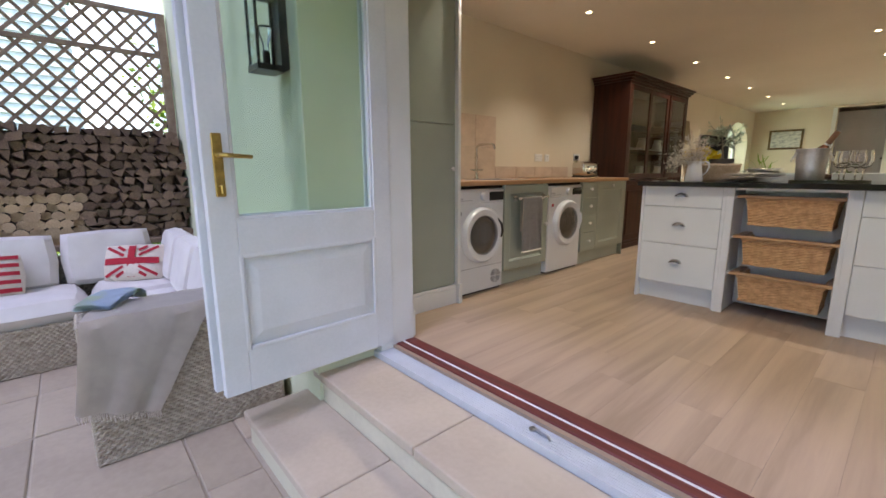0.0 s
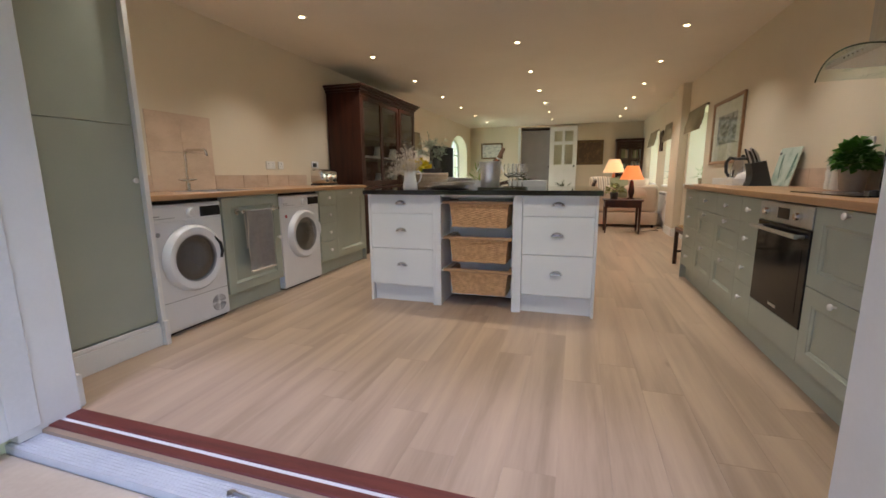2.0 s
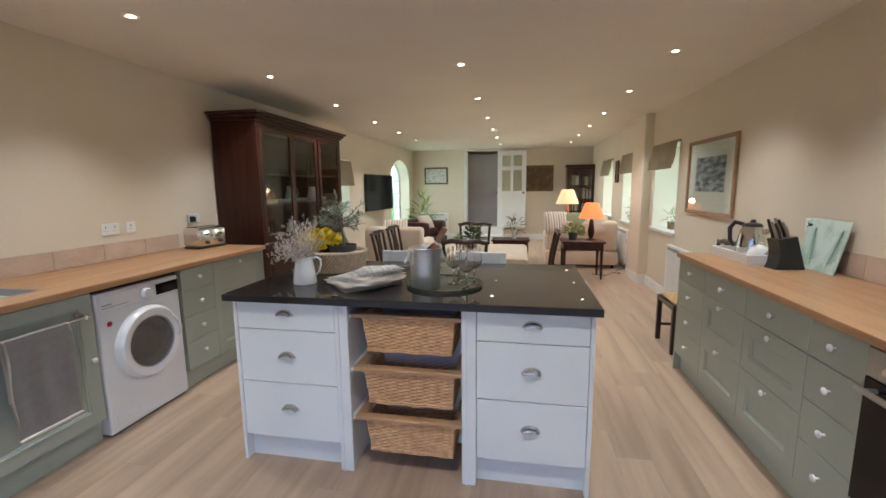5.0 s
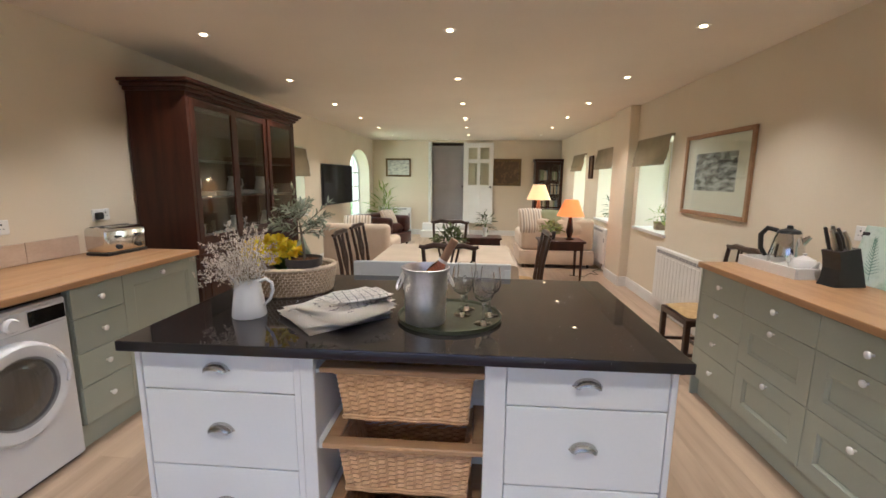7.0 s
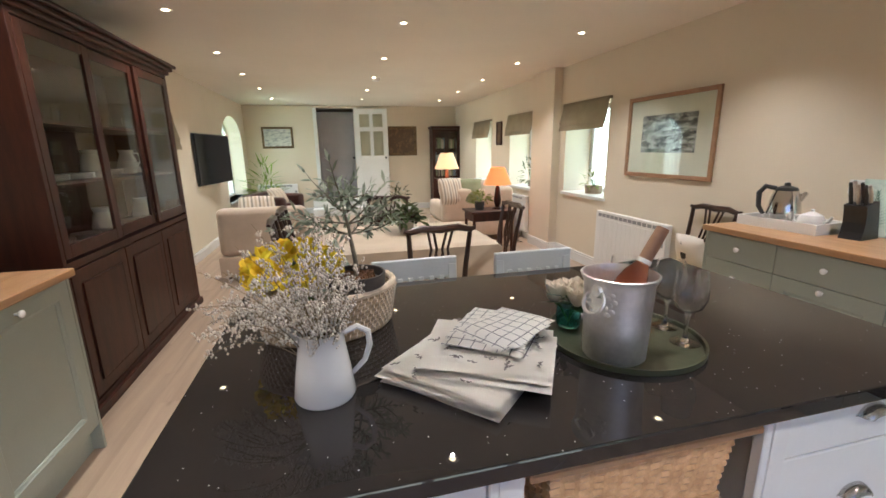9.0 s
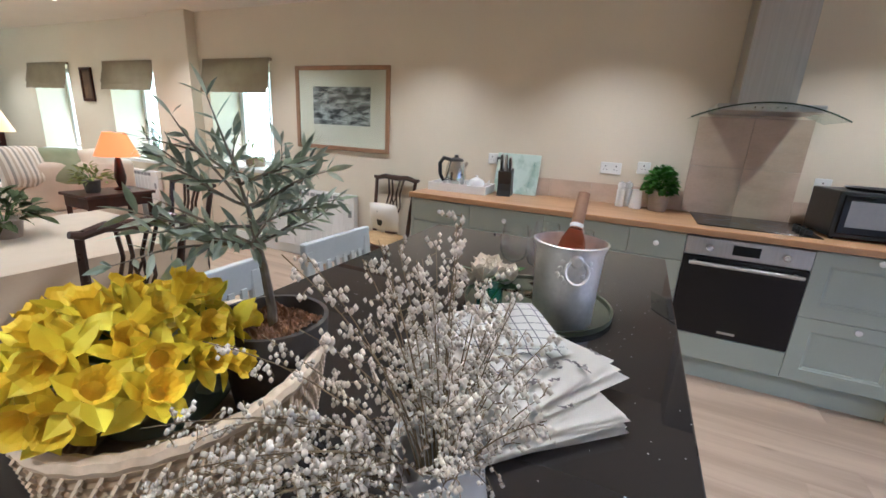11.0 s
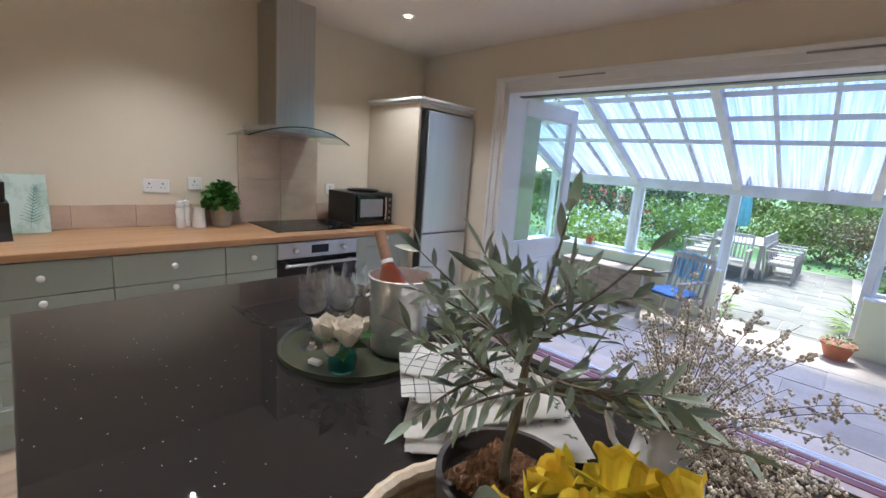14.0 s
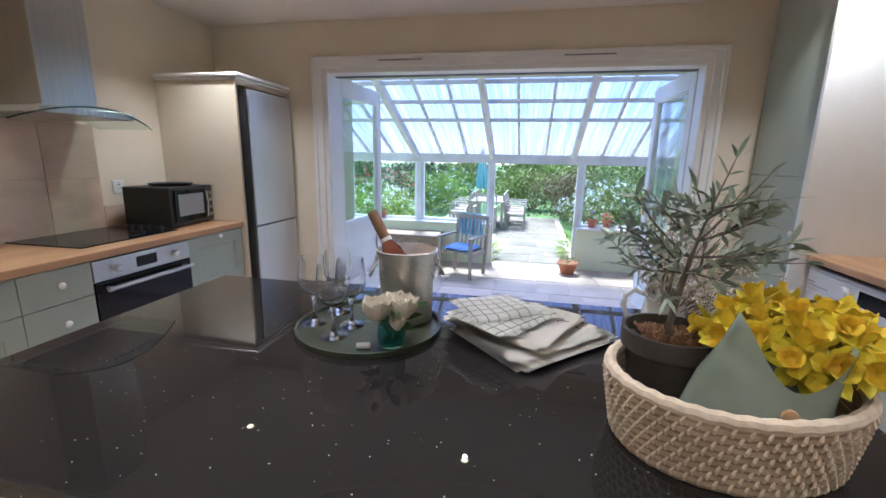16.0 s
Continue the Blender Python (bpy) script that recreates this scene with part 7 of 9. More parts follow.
for z in (0.901, 1.299, 1.639):
    for k in range(9):
        x = 0.14 + k * 0.205 + rs.uniform(-0.03, 0.03)
        y = 0.26 + rs.uniform(-0.05, 0.05)
        if z > 1.6:
            g = thing("stacked_glass", "plain drinking glass on a dresser shelf", "glass", pose(-2.47 - y, 5.62 + x, z), "glasses in the dresser")
            part("glass", lathe([(0, 0), (0.026, 0), (0.032, 0.10), (0.030, 0.10), (0.024, 0.006), (0, 0.006)], 12), CLEAR, g, smooth=True)
        elif k % 3 == 1:
            g = thing("china_jug", "white china jug on a dresser shelf", "jug", pose(-2.47 - y, 5.62 + x, z), "china in the dresser")
            part("body", lathe([(0, 0), (0.05, 0), (0.075, 0.05), (0.06, 0.12), (0.045, 0.16), (0.055, 0.19), (0.05, 0.19), (0.04, 0.16), (0, 0.15)], 18), CERAMIC, g, smooth=True)
            part("handle", tube([(0.045, 0, 0.165), (0.09, 0, 0.16), (0.095, 0, 0.10), (0.066, 0, 0.06)], 0.007, 6), CERAMIC, g, smooth=True)
        else:
            g = thing("plate_stack", "stack of white plates on a dresser shelf", "plates", pose(-2.47 - y, 5.62 + x, z), "china in the dresser")
            for q in range(5):
                part("plate", lathe([(0, 0.002), (0.05, 0.002), (0.085, 0.014), (0.085, 0.017), (0.05, 0.006), (0, 0.006)], 18, None, Matrix.Translation((0, 0, q * 0.007))), CERAMIC, g, smooth=True)


# ---- chairs and dining table ----
def side_chair(label, m, group="dining chairs"):
    """Dark wood chair with a pierced splat and shaped top rail; front towards -y."""
    c = thing("dining_chair", label, "chair", m, group)
    for x in (-0.20, 0.20):
        part("leg", box(x - 0.02, -0.22, 0, x + 0.02, -0.18, 0.42, 0.004), DARKWOOD, c)
        pts = [(x * 0.86, 0.23, 0), (x * 0.86, 0.20, 0.25), (x * 0.88, 0.20, 0.46), (x * 0.94, 0.225, 0.70), (x * 1.02, 0.27, 0.94)]
        part("back_post", tube(pts, [0.019, 0.021, 0.021, 0.018, 0.016], 8), DARKWOOD, c, smooth=True)
        part("stretcher", box(x * 0.95 - 0.01, -0.19, 0.14, x * 0.95 + 0.01, 0.20, 0.165, 0.002), DARKWOOD, c)
    part("stretcher", box(-0.185, -0.01, 0.14, 0.185, 0.01, 0.165, 0.002), DARKWOOD, c)
    part("seat_rail", box(-0.22, -0.22, 0.39, 0.22, 0.20, 0.44, 0.006), DARKWOOD, c)
    part("seat", pillow(0.42, 0.40, 0.07, 3, None, Matrix.Translation((0, -0.012, 0.452))), CHAIR_SEAT, c, "gold damask drop-in seat", True)
    crest = [(-0.235, 0.275, 0.955), (-0.20, 0.275, 0.945), (-0.12, 0.278, 0.965), (0, 0.282, 0.955), (0.12, 0.278, 0.965), (0.20, 0.275, 0.945), (0.235, 0.275, 0.955)]
    part("top_rail", tube(crest, [0.014, 0.020, 0.023, 0.026, 0.023, 0.020, 0.014], 8), DARKWOOD, c, smooth=True)
    bm = bmesh.new()
    for s in (-1, 1):
        for a, b in ((0.030, 0.055), (0.012, 0.018)):
            pts = [(s * a, 0.205, 0.46), (s * a * 0.7, 0.212, 0.56), (s * (b + 0.02), 0.228, 0.70), (s * b, 0.25, 0.82), (s * (b + 0.025), 0.275, 0.94)]
            tube(pts, 0.009, 6, bm)
        tube([(s * 0.02, 0.228, 0.68), (0, 0.232, 0.73), (-s * 0.02, 0.24, 0.78)], 0.007, 6, bm)
    part("splat", bm, DARKWOOD, c, "pierced carved splat", True)
    part("shoe", box(-0.06, 0.185, 0.44, 0.06, 0.22, 0.47, 0.004), DARKWOOD, c)
    return c


side_chair("dark wood chair with a gold seat standing against the wall", pose(1.585, 5.82, 0, 0, 0, -90), "chairs along the wall")
cu = thing("bird_cushion", "small linen cushion embroidered with a dark bird shape", "cushion", pose(1.665, 5.82, 0.625, 0, 78, 0))
part("pad", pillow(0.27, 0.30, 0.09, 9), NAPKIN, cu, smooth=True)
bm = prism([(0.05, 0.0), (0.07, 0.02), (0.06, 0.045), (0.02, 0.05), (-0.03, 0.035), (-0.08, 0.04), (-0.035, 0.01), (0.01, -0.005)], -0.047, -0.043)
part("motif", bm, BLACK, cu, "dark stitched motif")
side_chair("dark wood dining chair with a pierced splat", pose(-0.445, 5.96, 0, 0, 0, 180))
side_chair("dark wood dining chair with a pierced splat", pose(-1.28, 6.42, 0, 0, 0, 92))
side_chair("dark wood dining chair with a pierced splat", pose(-1.28, 7.0, 0, 0, 0, 88))
side_chair("dark wood dining chair with a pierced splat", pose(0.20, 6.65, 0, 0, 0, -90))
side_chair("dark wood dining chair with a pierced splat", pose(-0.55, 7.32, 0, 0, 0, 0))

dt = thing("dining_table", "rectangular wooden dining table under a cloth", "table")
part("tabletop", box(-1.17, 6.12, 0.715, 0.12, 7.14, 0.74, 0.004), DARKWOOD, dt)
for x in (-1.1, 0.05):
    for y in (6.2, 7.06):
        part("leg", tube([(x, y, 0), (x, y, 0.3), (x, y, 0.715)], [0.022, 0.03, 0.036], 8), DARKWOOD, dt, smooth=True)
tc = thing("tablecloth", "plain cream cloth hanging over the dining table", "tablecloth")
own = bmesh.new()
nx, ny = 46, 38
def cloth_pt(u, v):
    x, y = -0.525 + u * 0.92, 6.63 + v * 0.78
    hx, hy = 0.653, 0.518
    cx, cy = max(-hx, min(hx, x + 0.525)), max(-hy, min(hy, y - 6.63))
    over = math.hypot(x + 0.525 - cx, y - 6.63 - cy)
    ripple = 0.02 * math.sin(18 * (u - v)) * min(1, over * 6)
    ox = (0.018 * (1 if x + 0.525 > 0 else -1) + ripple) if abs(x + 0.525) > hx else 0
    oy = (0.018 * (1 if y > 6.63 else -1) + ripple) if abs(y - 6.63) > hy else 0
    return (-0.525 + cx + ox, 6.63 + cy + oy, 0.746 - over)
g = [[own.verts.new(cloth_pt(2 * i / nx - 1, 2 * j / ny - 1)) for j in range(ny + 1)] for i in range(nx + 1)]
for i in range(nx):
    for j in range(ny):
        own.faces.new((g[i][j], g[i + 1][j], g[i + 1][j + 1], g[i][j + 1]))
part("cloth", own, TABLE_CLOTH, tc, smooth=True)
small_pot_plant("table_plant", "dark leafy plant in a pale pot on the dining table", pose(-0.50, 6.72, 0.748), [(0, 0), (0.06, 0), (0.075, 0.09), (0.072, 0.095), (0.066, 0.08), (0, 0.08)], STONE_POT, FOLIAGE_DARK, 0.17, 0.16, 130, 0.07, 0.035, 4)

# ---- sitting area ----
def sofa(name, label, m, w, d, cloth=CREAM_CLOTH, h=0.84, seats=2, scroll=False):
    s = thing(name, label, "sofa" if w > 1.2 else "armchair", m)
    part("base", box(-w / 2, -d / 2, 0.06, w / 2, d / 2, 0.30, 0.02, seg=2), cloth, s, smooth=True)
    part("backrest", box(-w / 2 + 0.02, d / 2 - 0.22, 0.30, w / 2 - 0.02, d / 2, h, 0.07, seg=4), cloth, s, smooth=True)
    for x in (-w / 2, w / 2 - 0.2):
        part("arm", box(x, -d / 2 + 0.01, 0.30, x + 0.2, d / 2 - 0.1, 0.60 if not scroll else 0.66, 0.07, seg=4), cloth, s, smooth=True)
    sw = (w - 0.42) / seats
    for k in range(seats):
        part("seat_cushion", pillow(sw, d - 0.30, 0.22, k, None, Matrix.Translation((-w / 2 + 0.21 + sw * (k + 0.5), -0.10, 0.40)), power=6), cloth, s, smooth=True)
    for x in (-w / 2 + 0.08, w / 2 - 0.08):
        for y in (-d / 2 + 0.08, d / 2 - 0.08):
            part("foot", tube([(x, y, 0), (x, y, 0.06)], [0.02, 0.028], 8), DARKWOOD, s)
    return s


sofa("slipcover_sofa", "cream slipcovered sofa with piled cushions", pose(1.14, 10.0, 0, 0, 0, 180), 1.25, 0.95)
sofa("slipcover_armchair", "cream slipcovered armchair beside the dining table", pose(-1.92, 8.62, 0, 0, 0, 180), 1.0, 0.92, seats=1)
ch = sofa("leather_armchair", "dark buttoned leather armchair near the arched window", pose(-2.25, 11.6, 0, 0, 0, 70), 0.95, 0.85, LEATHER, 0.70, 1, True)
for k in range(8):
    for j in range(2):
        part("button", lathe([(0, 0.006), (0.012, 0.003), (0.014, 0)], 8, None, Matrix.Translation((-0.36 + 0.10 * k, 0.203, 0.50 + 0.1 * j)) @ Matrix.Rotation(radians(90), 4, "X")), LEATHER, ch)
for i, (x, y, z, rx, rz, mt, lab) in enumerate(((0.70, 9.60, 0.80, 70, 12, SOFA_STRIPE, "striped ticking cushion"), (1.02, 9.62, 0.78, 68, -8, SAGE_CLOTH, "sage green cushion"), (1.38, 9.6, 0.76, 70, 5, CREAM_CLOTH, "cream cushion"), (-2.05, 8.75, 0.72, 65, 10, SOFA_STRIPE, "striped ticking cushion"), (-2.15, 11.62, 0.60, 60, 60, SOFA_STRIPE, "checked wool cushion"))):
    c = thing("scatter_cushion", lab + " propped on the seat", "cushion", pose(x, y, z, rx, 0, rz))
    part("pad", pillow(0.44, 0.44, 0.16, i), mt, c, smooth=True)


def table_lamp(label, m, shade_mt, body_mt, top_r, bot_r, sh, base_h, watts, col):
    l = thing("table_lamp", label, "table lamp", m, "table lamps")
    part("base", lathe([(0, 0), (0.07, 0), (0.07, 0.012), (0.03, 0.03), (0.045, 0.08), (0.055, 0.13), (0.03, base_h - 0.06), (0.016, base_h - 0.03), (0.012, base_h + 0.02), (0, base_h + 0.02)], 20), body_mt, l, smooth=True)
    bm = lathe([(bot_r, base_h - 0.02), (top_r, base_h + sh - 0.02), (top_r - 0.003, base_h + sh - 0.02), (bot_r - 0.003, base_h - 0.02)], 36)
    part("shade", bm, shade_mt, l, "glowing pleated shade", True)
    lamp = bpy.data.lights.new("lamp_bulb", "POINT")
    lamp.energy, lamp.color, lamp.shadow_soft_size = watts, col, 0.04
    new("lamp_bulb", lamp).matrix_world = m @ Matrix.Translation((0, 0, base_h + sh + 0.01))
    lamp = bpy.data.lights.new("lamp_bulb", "POINT")
    lamp.energy, lamp.color, lamp.shadow_soft_size = watts, col, 0.04
    new("lamp_bulb", lamp).matrix_world = m @ Matrix.Translation((0, 0, base_h - 0.05))
    return l


def occasional_table(label, m, w, d, h):
    t = thing("side_table", label, "side table", m)
    part("tabletop", box(-w / 2, -d / 2, h - 0.03, w / 2, d / 2, h, 0.006), MAHOGANY, t)
    part("apron", box(-w / 2 + 0.03, -d / 2 + 0.03, h - 0.14, w / 2 - 0.03, d / 2 - 0.03, h - 0.03), MAHOGANY, t)
    for x in (-w / 2 + 0.05, w / 2 - 0.05):
        for y in (-d / 2 + 0.05, d / 2 - 0.05):
            part("leg", tube([(x, y, 0), (x, y, 0.12), (x, y, h - 0.14)], [0.014, 0.02, 0.024], 8), MAHOGANY, t, smooth=True)
    return t


occasional_table("dark drop-leaf table behind the sofa", pose(1.04, 8.80, 0), 0.66, 0.48, 0.60)
table_lamp("table lamp with an apricot shade on the drop-leaf table", pose(1.18, 8.82, 0.60), SHADE_ORANGE, MAHOGANY, 0.10, 0.20, 0.24, 0.37, 0.6, (1.0, 0.5, 0.2))
small_pot_plant("foliage_pot", "trailing leafy plant in a dark pot on the drop-leaf table", pose(0.90, 8.80, 0.60), [(0, 0), (0.06, 0), (0.075, 0.12), (0.07, 0.12), (0, 0.10)], DARK_POT, FOLIAGE, 0.16, 0.16, 110, 0.07, 0.03, 7)
occasional_table("small dark end table beyond the sofa", pose(1.25, 11.2, 0), 0.5, 0.45, 0.68)
table_lamp("table lamp with a cream pleated shade beyond the sofa", pose(1.05, 11.2, 0.68), SHADE_CREAM, TERRACOTTA, 0.12, 0.24, 0.30, 0.42, 0.6, (1.0, 0.68, 0.36))
occasional_table("low dark coffee table on the far side of the room", pose(-0.12, 10.3, 0), 0.75, 0.5, 0.42)
orch = small_pot_plant("orchid", "white flowering plant in a clear vase on the coffee table", pose(-0.05, 10.3, 0.42), [(0, 0), (0.04, 0), (0.045, 0.15), (0.05, 0.17), (0.04, 0.17), (0, 0.15)], CERAMIC, FOLIAGE_DARK, 0.14, 0.34, 45, 0.12, 0.03, 12, BLOSSOM)
tv = thing("television", "black flat television on a wall bracket", "television", pose(X0 + 0.11, 10.35, 1.36, 0, 0, 82))
part("screen", box(-0.60, -0.03, -0.36, 0.60, 0.0, 0.36, 0.006), BLACK_GLASS, tv)
part("bezel", box(-0.61, -0.008, -0.37, 0.61, 0.012, 0.37, 0.004), BLACK, tv)
part("bracket", box(-0.1, 0.012, -0.1, 0.1, 0.085, 0.1), BLACK, tv)
bc = thing("bookcase", "dark glazed bookcase against the far wall", "bookcase", pose(1.58, Y1 - 0.36, 0))
for x in (-0.34, 0.31):
    part("side_panel", box(x, 0, 0, x + 0.03, 0.34, 1.93), MAHOGANY, bc)
part("back_panel", box(-0.31, 0.32, 0, 0.31, 0.34, 1.93), MAHOGANY, bc)
part("base_cupboard", box(-0.31, 0.0, 0, 0.31, 0.32, 0.75), MAHOGANY, bc)
part("cornice", box(-0.37, -0.03, 1.93, 0.37, 0.34, 1.99, 0.008), MAHOGANY, bc)
for z in (1.1, 1.45):
    part("shelf", box(-0.31, 0.02, z, 0.31, 0.32, z + 0.02), MAHOGANY, bc)
for x0, x1 in ((-0.31, -0.003), (0.003, 0.31)):
    bm = box(x0, -0.004, 0.77, x0 + 0.035, 0.016, 1.92)
    box(x1 - 0.035, -0.004, 0.77, x1, 0.016, 1.92, 0, bm)
    box(x0 + 0.035, -0.004, 0.77, x1 - 0.035, 0.016, 0.81, 0, bm)
    box(x0 + 0.035, -0.004, 1.87, x1 - 0.035, 0.016, 1.92, 0, bm)
    box(x0 + 0.035, 0.0, 1.33, x1 - 0.035, 0.012, 1.35, 0, bm)
    d = part("door", bm, MAHOGANY, bc)
    part("pane", box(x0 + 0.035, 0.004, 0.81, x1 - 0.035, 0.008, 1.87), GLASS, d)
rb = random.Random(31)
for z in (0.751, 1.121, 1.471):
    x = -0.30
    while x < 0.27:
        w = rb.uniform(0.02, 0.045)
        bk2 = thing("book", "cloth-bound book standing in the bookcase", "book", pose(1.58 + x, Y1 - 0.30, z), "books in the bookcase")
        part("cover", box(0, 0, 0, w, 0.17, rb.uniform(0.19, 0.26), 0.003), rb.choice((LEATHER, SAGE_CLOTH, FLAG_GREY, CREAM_CLOTH)), bk2)
        x += w + 0.003
small_pot_plant("palm_plant", "feathery green palm beside the arched window", pose(-2.6, 13.1, 0), [(0, 0), (0.13, 0), (0.16, 0.30), (0.15, 0.30), (0, 0.27)], STONE_POT, FOLIAGE_LIME, 0.36, 1.05, 120, 0.30, 0.03, 5)
small_pot_plant("sill_plant", "spiky green plant in a wooden box on the window sill", pose(2.10, 7.85, 0.879), [(0, 0), (0.10, 0), (0.11, 0.10), (0.10, 0.10), (0, 0.08)], RUSTIC, FOLIAGE, 0.14, 0.20, 60, 0.11, 0.018, 6)
small_pot_plant("sill_orchid", "tall thin plant in a pot on the window sill", pose(2.08, 9.6, 0.829), [(0, 0), (0.05, 0), (0.06, 0.10), (0.055, 0.10), (0, 0.08)], STONE_POT, FOLIAGE_DARK, 0.16, 0.42, 50, 0.13, 0.022, 9)
cb = thing("lamp_cable", "black lamp cable trailing along the skirting", "cable")
part("wire", tube([(1.25, 9.0, 0.006), (1.45, 8.9, 0.006), (1.6, 9.15, 0.006), (1.72, 9.1, 0.006), (1.70, 9.35, 0.006), (1.86, 9.45, 0.03), (1.895, 9.45, 0.28)], 0.005, 6), BLACK, cb, smooth=True)

# ---- lean-to ----
EY, EZ, SL = -2.24, 1.55, 0.45
XA, XB = -4.95, 2.6
def roof_z(y): return EZ + SL * (y - EY)


lt = thing("lean_to", "white timber lean-to roof on posts over the terrace", "lean-to", kind="structure")
POSTS = (-4.76, -2.90, -1.57, -0.13, 1.16, 2.5)
for x in POSTS:
    part("post", box(x - 0.045, EY - 0.045, -0.42, x + 0.045, EY + 0.045, 1.37, 0.004), TIMBER_W, lt)
part("eaves_beam", box(XA, EY - 0.05, 1.37, XB, EY + 0.05, 1.52, 0.006), TIMBER_W, lt)
part("wall_plate", box(XA, 1.06, roof_z(1.08) - 0.16, XB, 1.148, roof_z(1.08) - 0.02, 0.004), TIMBER_W, lt)
def sloped(x0, x1, up, dn, y0=EY - 0.12, y1=1.06):
    own = bmesh.new()
    vs = [own.verts.new((x, y, roof_z(y) + o)) for x in (x0, x1) for y, o in ((y0, -dn), (y1, -dn), (y1, up), (y0, up))]
    a, b = vs[:4], vs[4:]
    own.faces.new(a)
    own.faces.new(b[::-1])
    for i in range(4):
        own.faces.new((a[i], b[i], b[(i + 1) % 4], a[(i + 1) % 4]))
    return own
x = -4.9
k = 0
for i in range(-3, 3):
    xr = -0.115 + 1.33 * i
    if XA < xr < XB:
        part("rafter", sloped(xr - 0.04, xr + 0.04, -0.006, 0.13), TIMBER_W, lt)
    for j in (1, 2):
        xb = xr + 0.443 * j
        if XA < xb < XB:
            part("glazing_bar", sloped(xb - 0.017, xb + 0.017, -0.006, 0.05), TIMBER_W, lt)
for y in (0.55, 0.1, -0.33, -0.73, -1.17):
    part("purlin", box(XA, y - 0.02, roof_z(y) - 0.075, XB, y + 0.02, roof_z(y) - 0.025, 0.002), TIMBER_W, lt)
own_v, own_f = [], []
n = int((XB - XA) / 0.019)
for i in range(n + 1):
    x = XA + (XB - XA) * i / n
    o = 0.017 * math.sin(2 * math.pi * x / 0.076)
    for y in (EY - 0.2, 1.10):
        own_v.append((x, y, roof_z(y) + 0.017 + o))
for i in range(n):
    own_f.append((2 * i, 2 * i + 2, 2 * i + 3, 2 * i + 1))
rf = soup("roof_sheet", own_v, own_f, polycarbonate(), lt, "clear corrugated plastic sheeting", True)

# low front wall with sills and glazing
fw = thing("wall_terrace", "low pale mint wall with white sills and clear glazing", "wall", kind="structure")
for a, b in ((XA, -1.57), (-0.13, XB)):
    part("dwarf_wall", box(a, EY - 0.09, -0.45, b, EY + 0.09, 0.31), MINT, fw)
    part("sill", box(a - 0.01, EY - 0.13, 0.31, b + 0.01, EY + 0.15, 0.345, 0.006), WHITE_OUT, fw)
for a, b in zip(POSTS, POSTS[1:]):
    if (a, b) == (-1.57, -0.13):
        continue
    lo = 0.346
    bm = box(a + 0.045, EY - 0.025, lo, a + 0.085, EY + 0.025, 1.37)
    box(b - 0.085, EY - 0.025, lo, b - 0.045, EY + 0.025, 1.37, 0, bm)
    box(a + 0.085, EY - 0.025, lo, b - 0.085, EY + 0.025, lo + 0.05, 0, bm)
    w = part("window_frame", bm, WHITE_OUT, fw)
    pn = part("pane", box(a + 0.085, EY - 0.004, lo + 0.05, b - 0.085, EY + 0.004, 1.37), GLASS, w)
    pn.visible_shadow = False
ew = thing("wall_terrace_end", "glazed end of the lean-to over a low mint wall", "wall", kind="structure")
part("dwarf_wall", box(XB, EY, -0.45, XB + 0.15, 1.15, 0.31), MINT, ew)
part("sill", box(XB - 0.05, EY, 0.31, XB + 0.2, 1.15, 0.345), WHITE_OUT, ew)
for y in (EY, -1.1, 0.02, 1.10):
    part("post", box(XB + 0.03, y - 0.035, 0.345, XB + 0.11, y + 0.035, roof_z(y) - 0.02), TIMBER_W, ew)
pn = part("pane", prism([(EY, 0.345), (1.1, 0.345), (1.1, roof_z(1.1) - 0.03), (EY, roof_z(EY) - 0.03)], XB + 0.06, XB + 0.066, None, YZ), GLASS, ew)
pn.visible_shadow = False

# trellis end with the log store
te = thing("trellis_screen", "weathered diamond trellis above the log store", "trellis")
TX = -4.95
for y in (-2.2, -0.55, 1.10):
    part("post", box(TX - 0.035, y - 0.035, 0.3, TX + 0.035, y + 0.035, 2.5, 0.004), TRELLIS, te)
for z in (1.30, 2.12, 2.48):
    part("rail", box(TX - 0.018, -2.2, z - 0.02, TX + 0.018, 1.10, z + 0.02, 0.002), TRELLIS, te)
def clip_slat(c, s):
    y0, y1 = -2.2, 1.10
    za, zb = 1.30, 2.48
    pts = []
    for y in (y0, y1):
        z = c + s * y
        if za <= z <= zb:
            pts.append((y, z))
    for z in (za, zb):
        y = (z - c) / s
        if y0 < y < y1:
            pts.append((y, z))
    return pts[:2] if len(pts) >= 2 else None
for s in (-1.1, 1.1):
    for k in range(-22, 40):
        p = clip_slat(k * 0.165, s)
        if p and math.hypot(p[0][0] - p[1][0], p[0][1] - p[1][1]) > 0.1:
            xo = TX + (0.010 if s > 0 else -0.010)
            d = Vector((0, p[1][0] - p[0][0], p[1][1] - p[0][1]))
            ln = d.length
            bm = box(-0.008, 0, -0.013, 0.008, ln, 0.013)
            part("lath", join(None, bm, aim((xo, p[0][0], p[0][1]), d)), TRELLIS, te)
sh = thing("log_shelf", "thick weathered board carrying the log stack", "shelf")
part("board", box(-5.30, -2.2, 0.36, -4.72, 1.14, 0.41, 0.006), TRELLIS, sh)
for y in (-2.0, -0.5, 1.0):
    part("bearer", box(-5.25, y - 0.05, -0.43, -4.80, y + 0.05, 0.36), TRELLIS, sh)
ls = thing("log_stack", "stack of split logs with pale round ends at the foot", "firewood")
rl = random.Random(17)
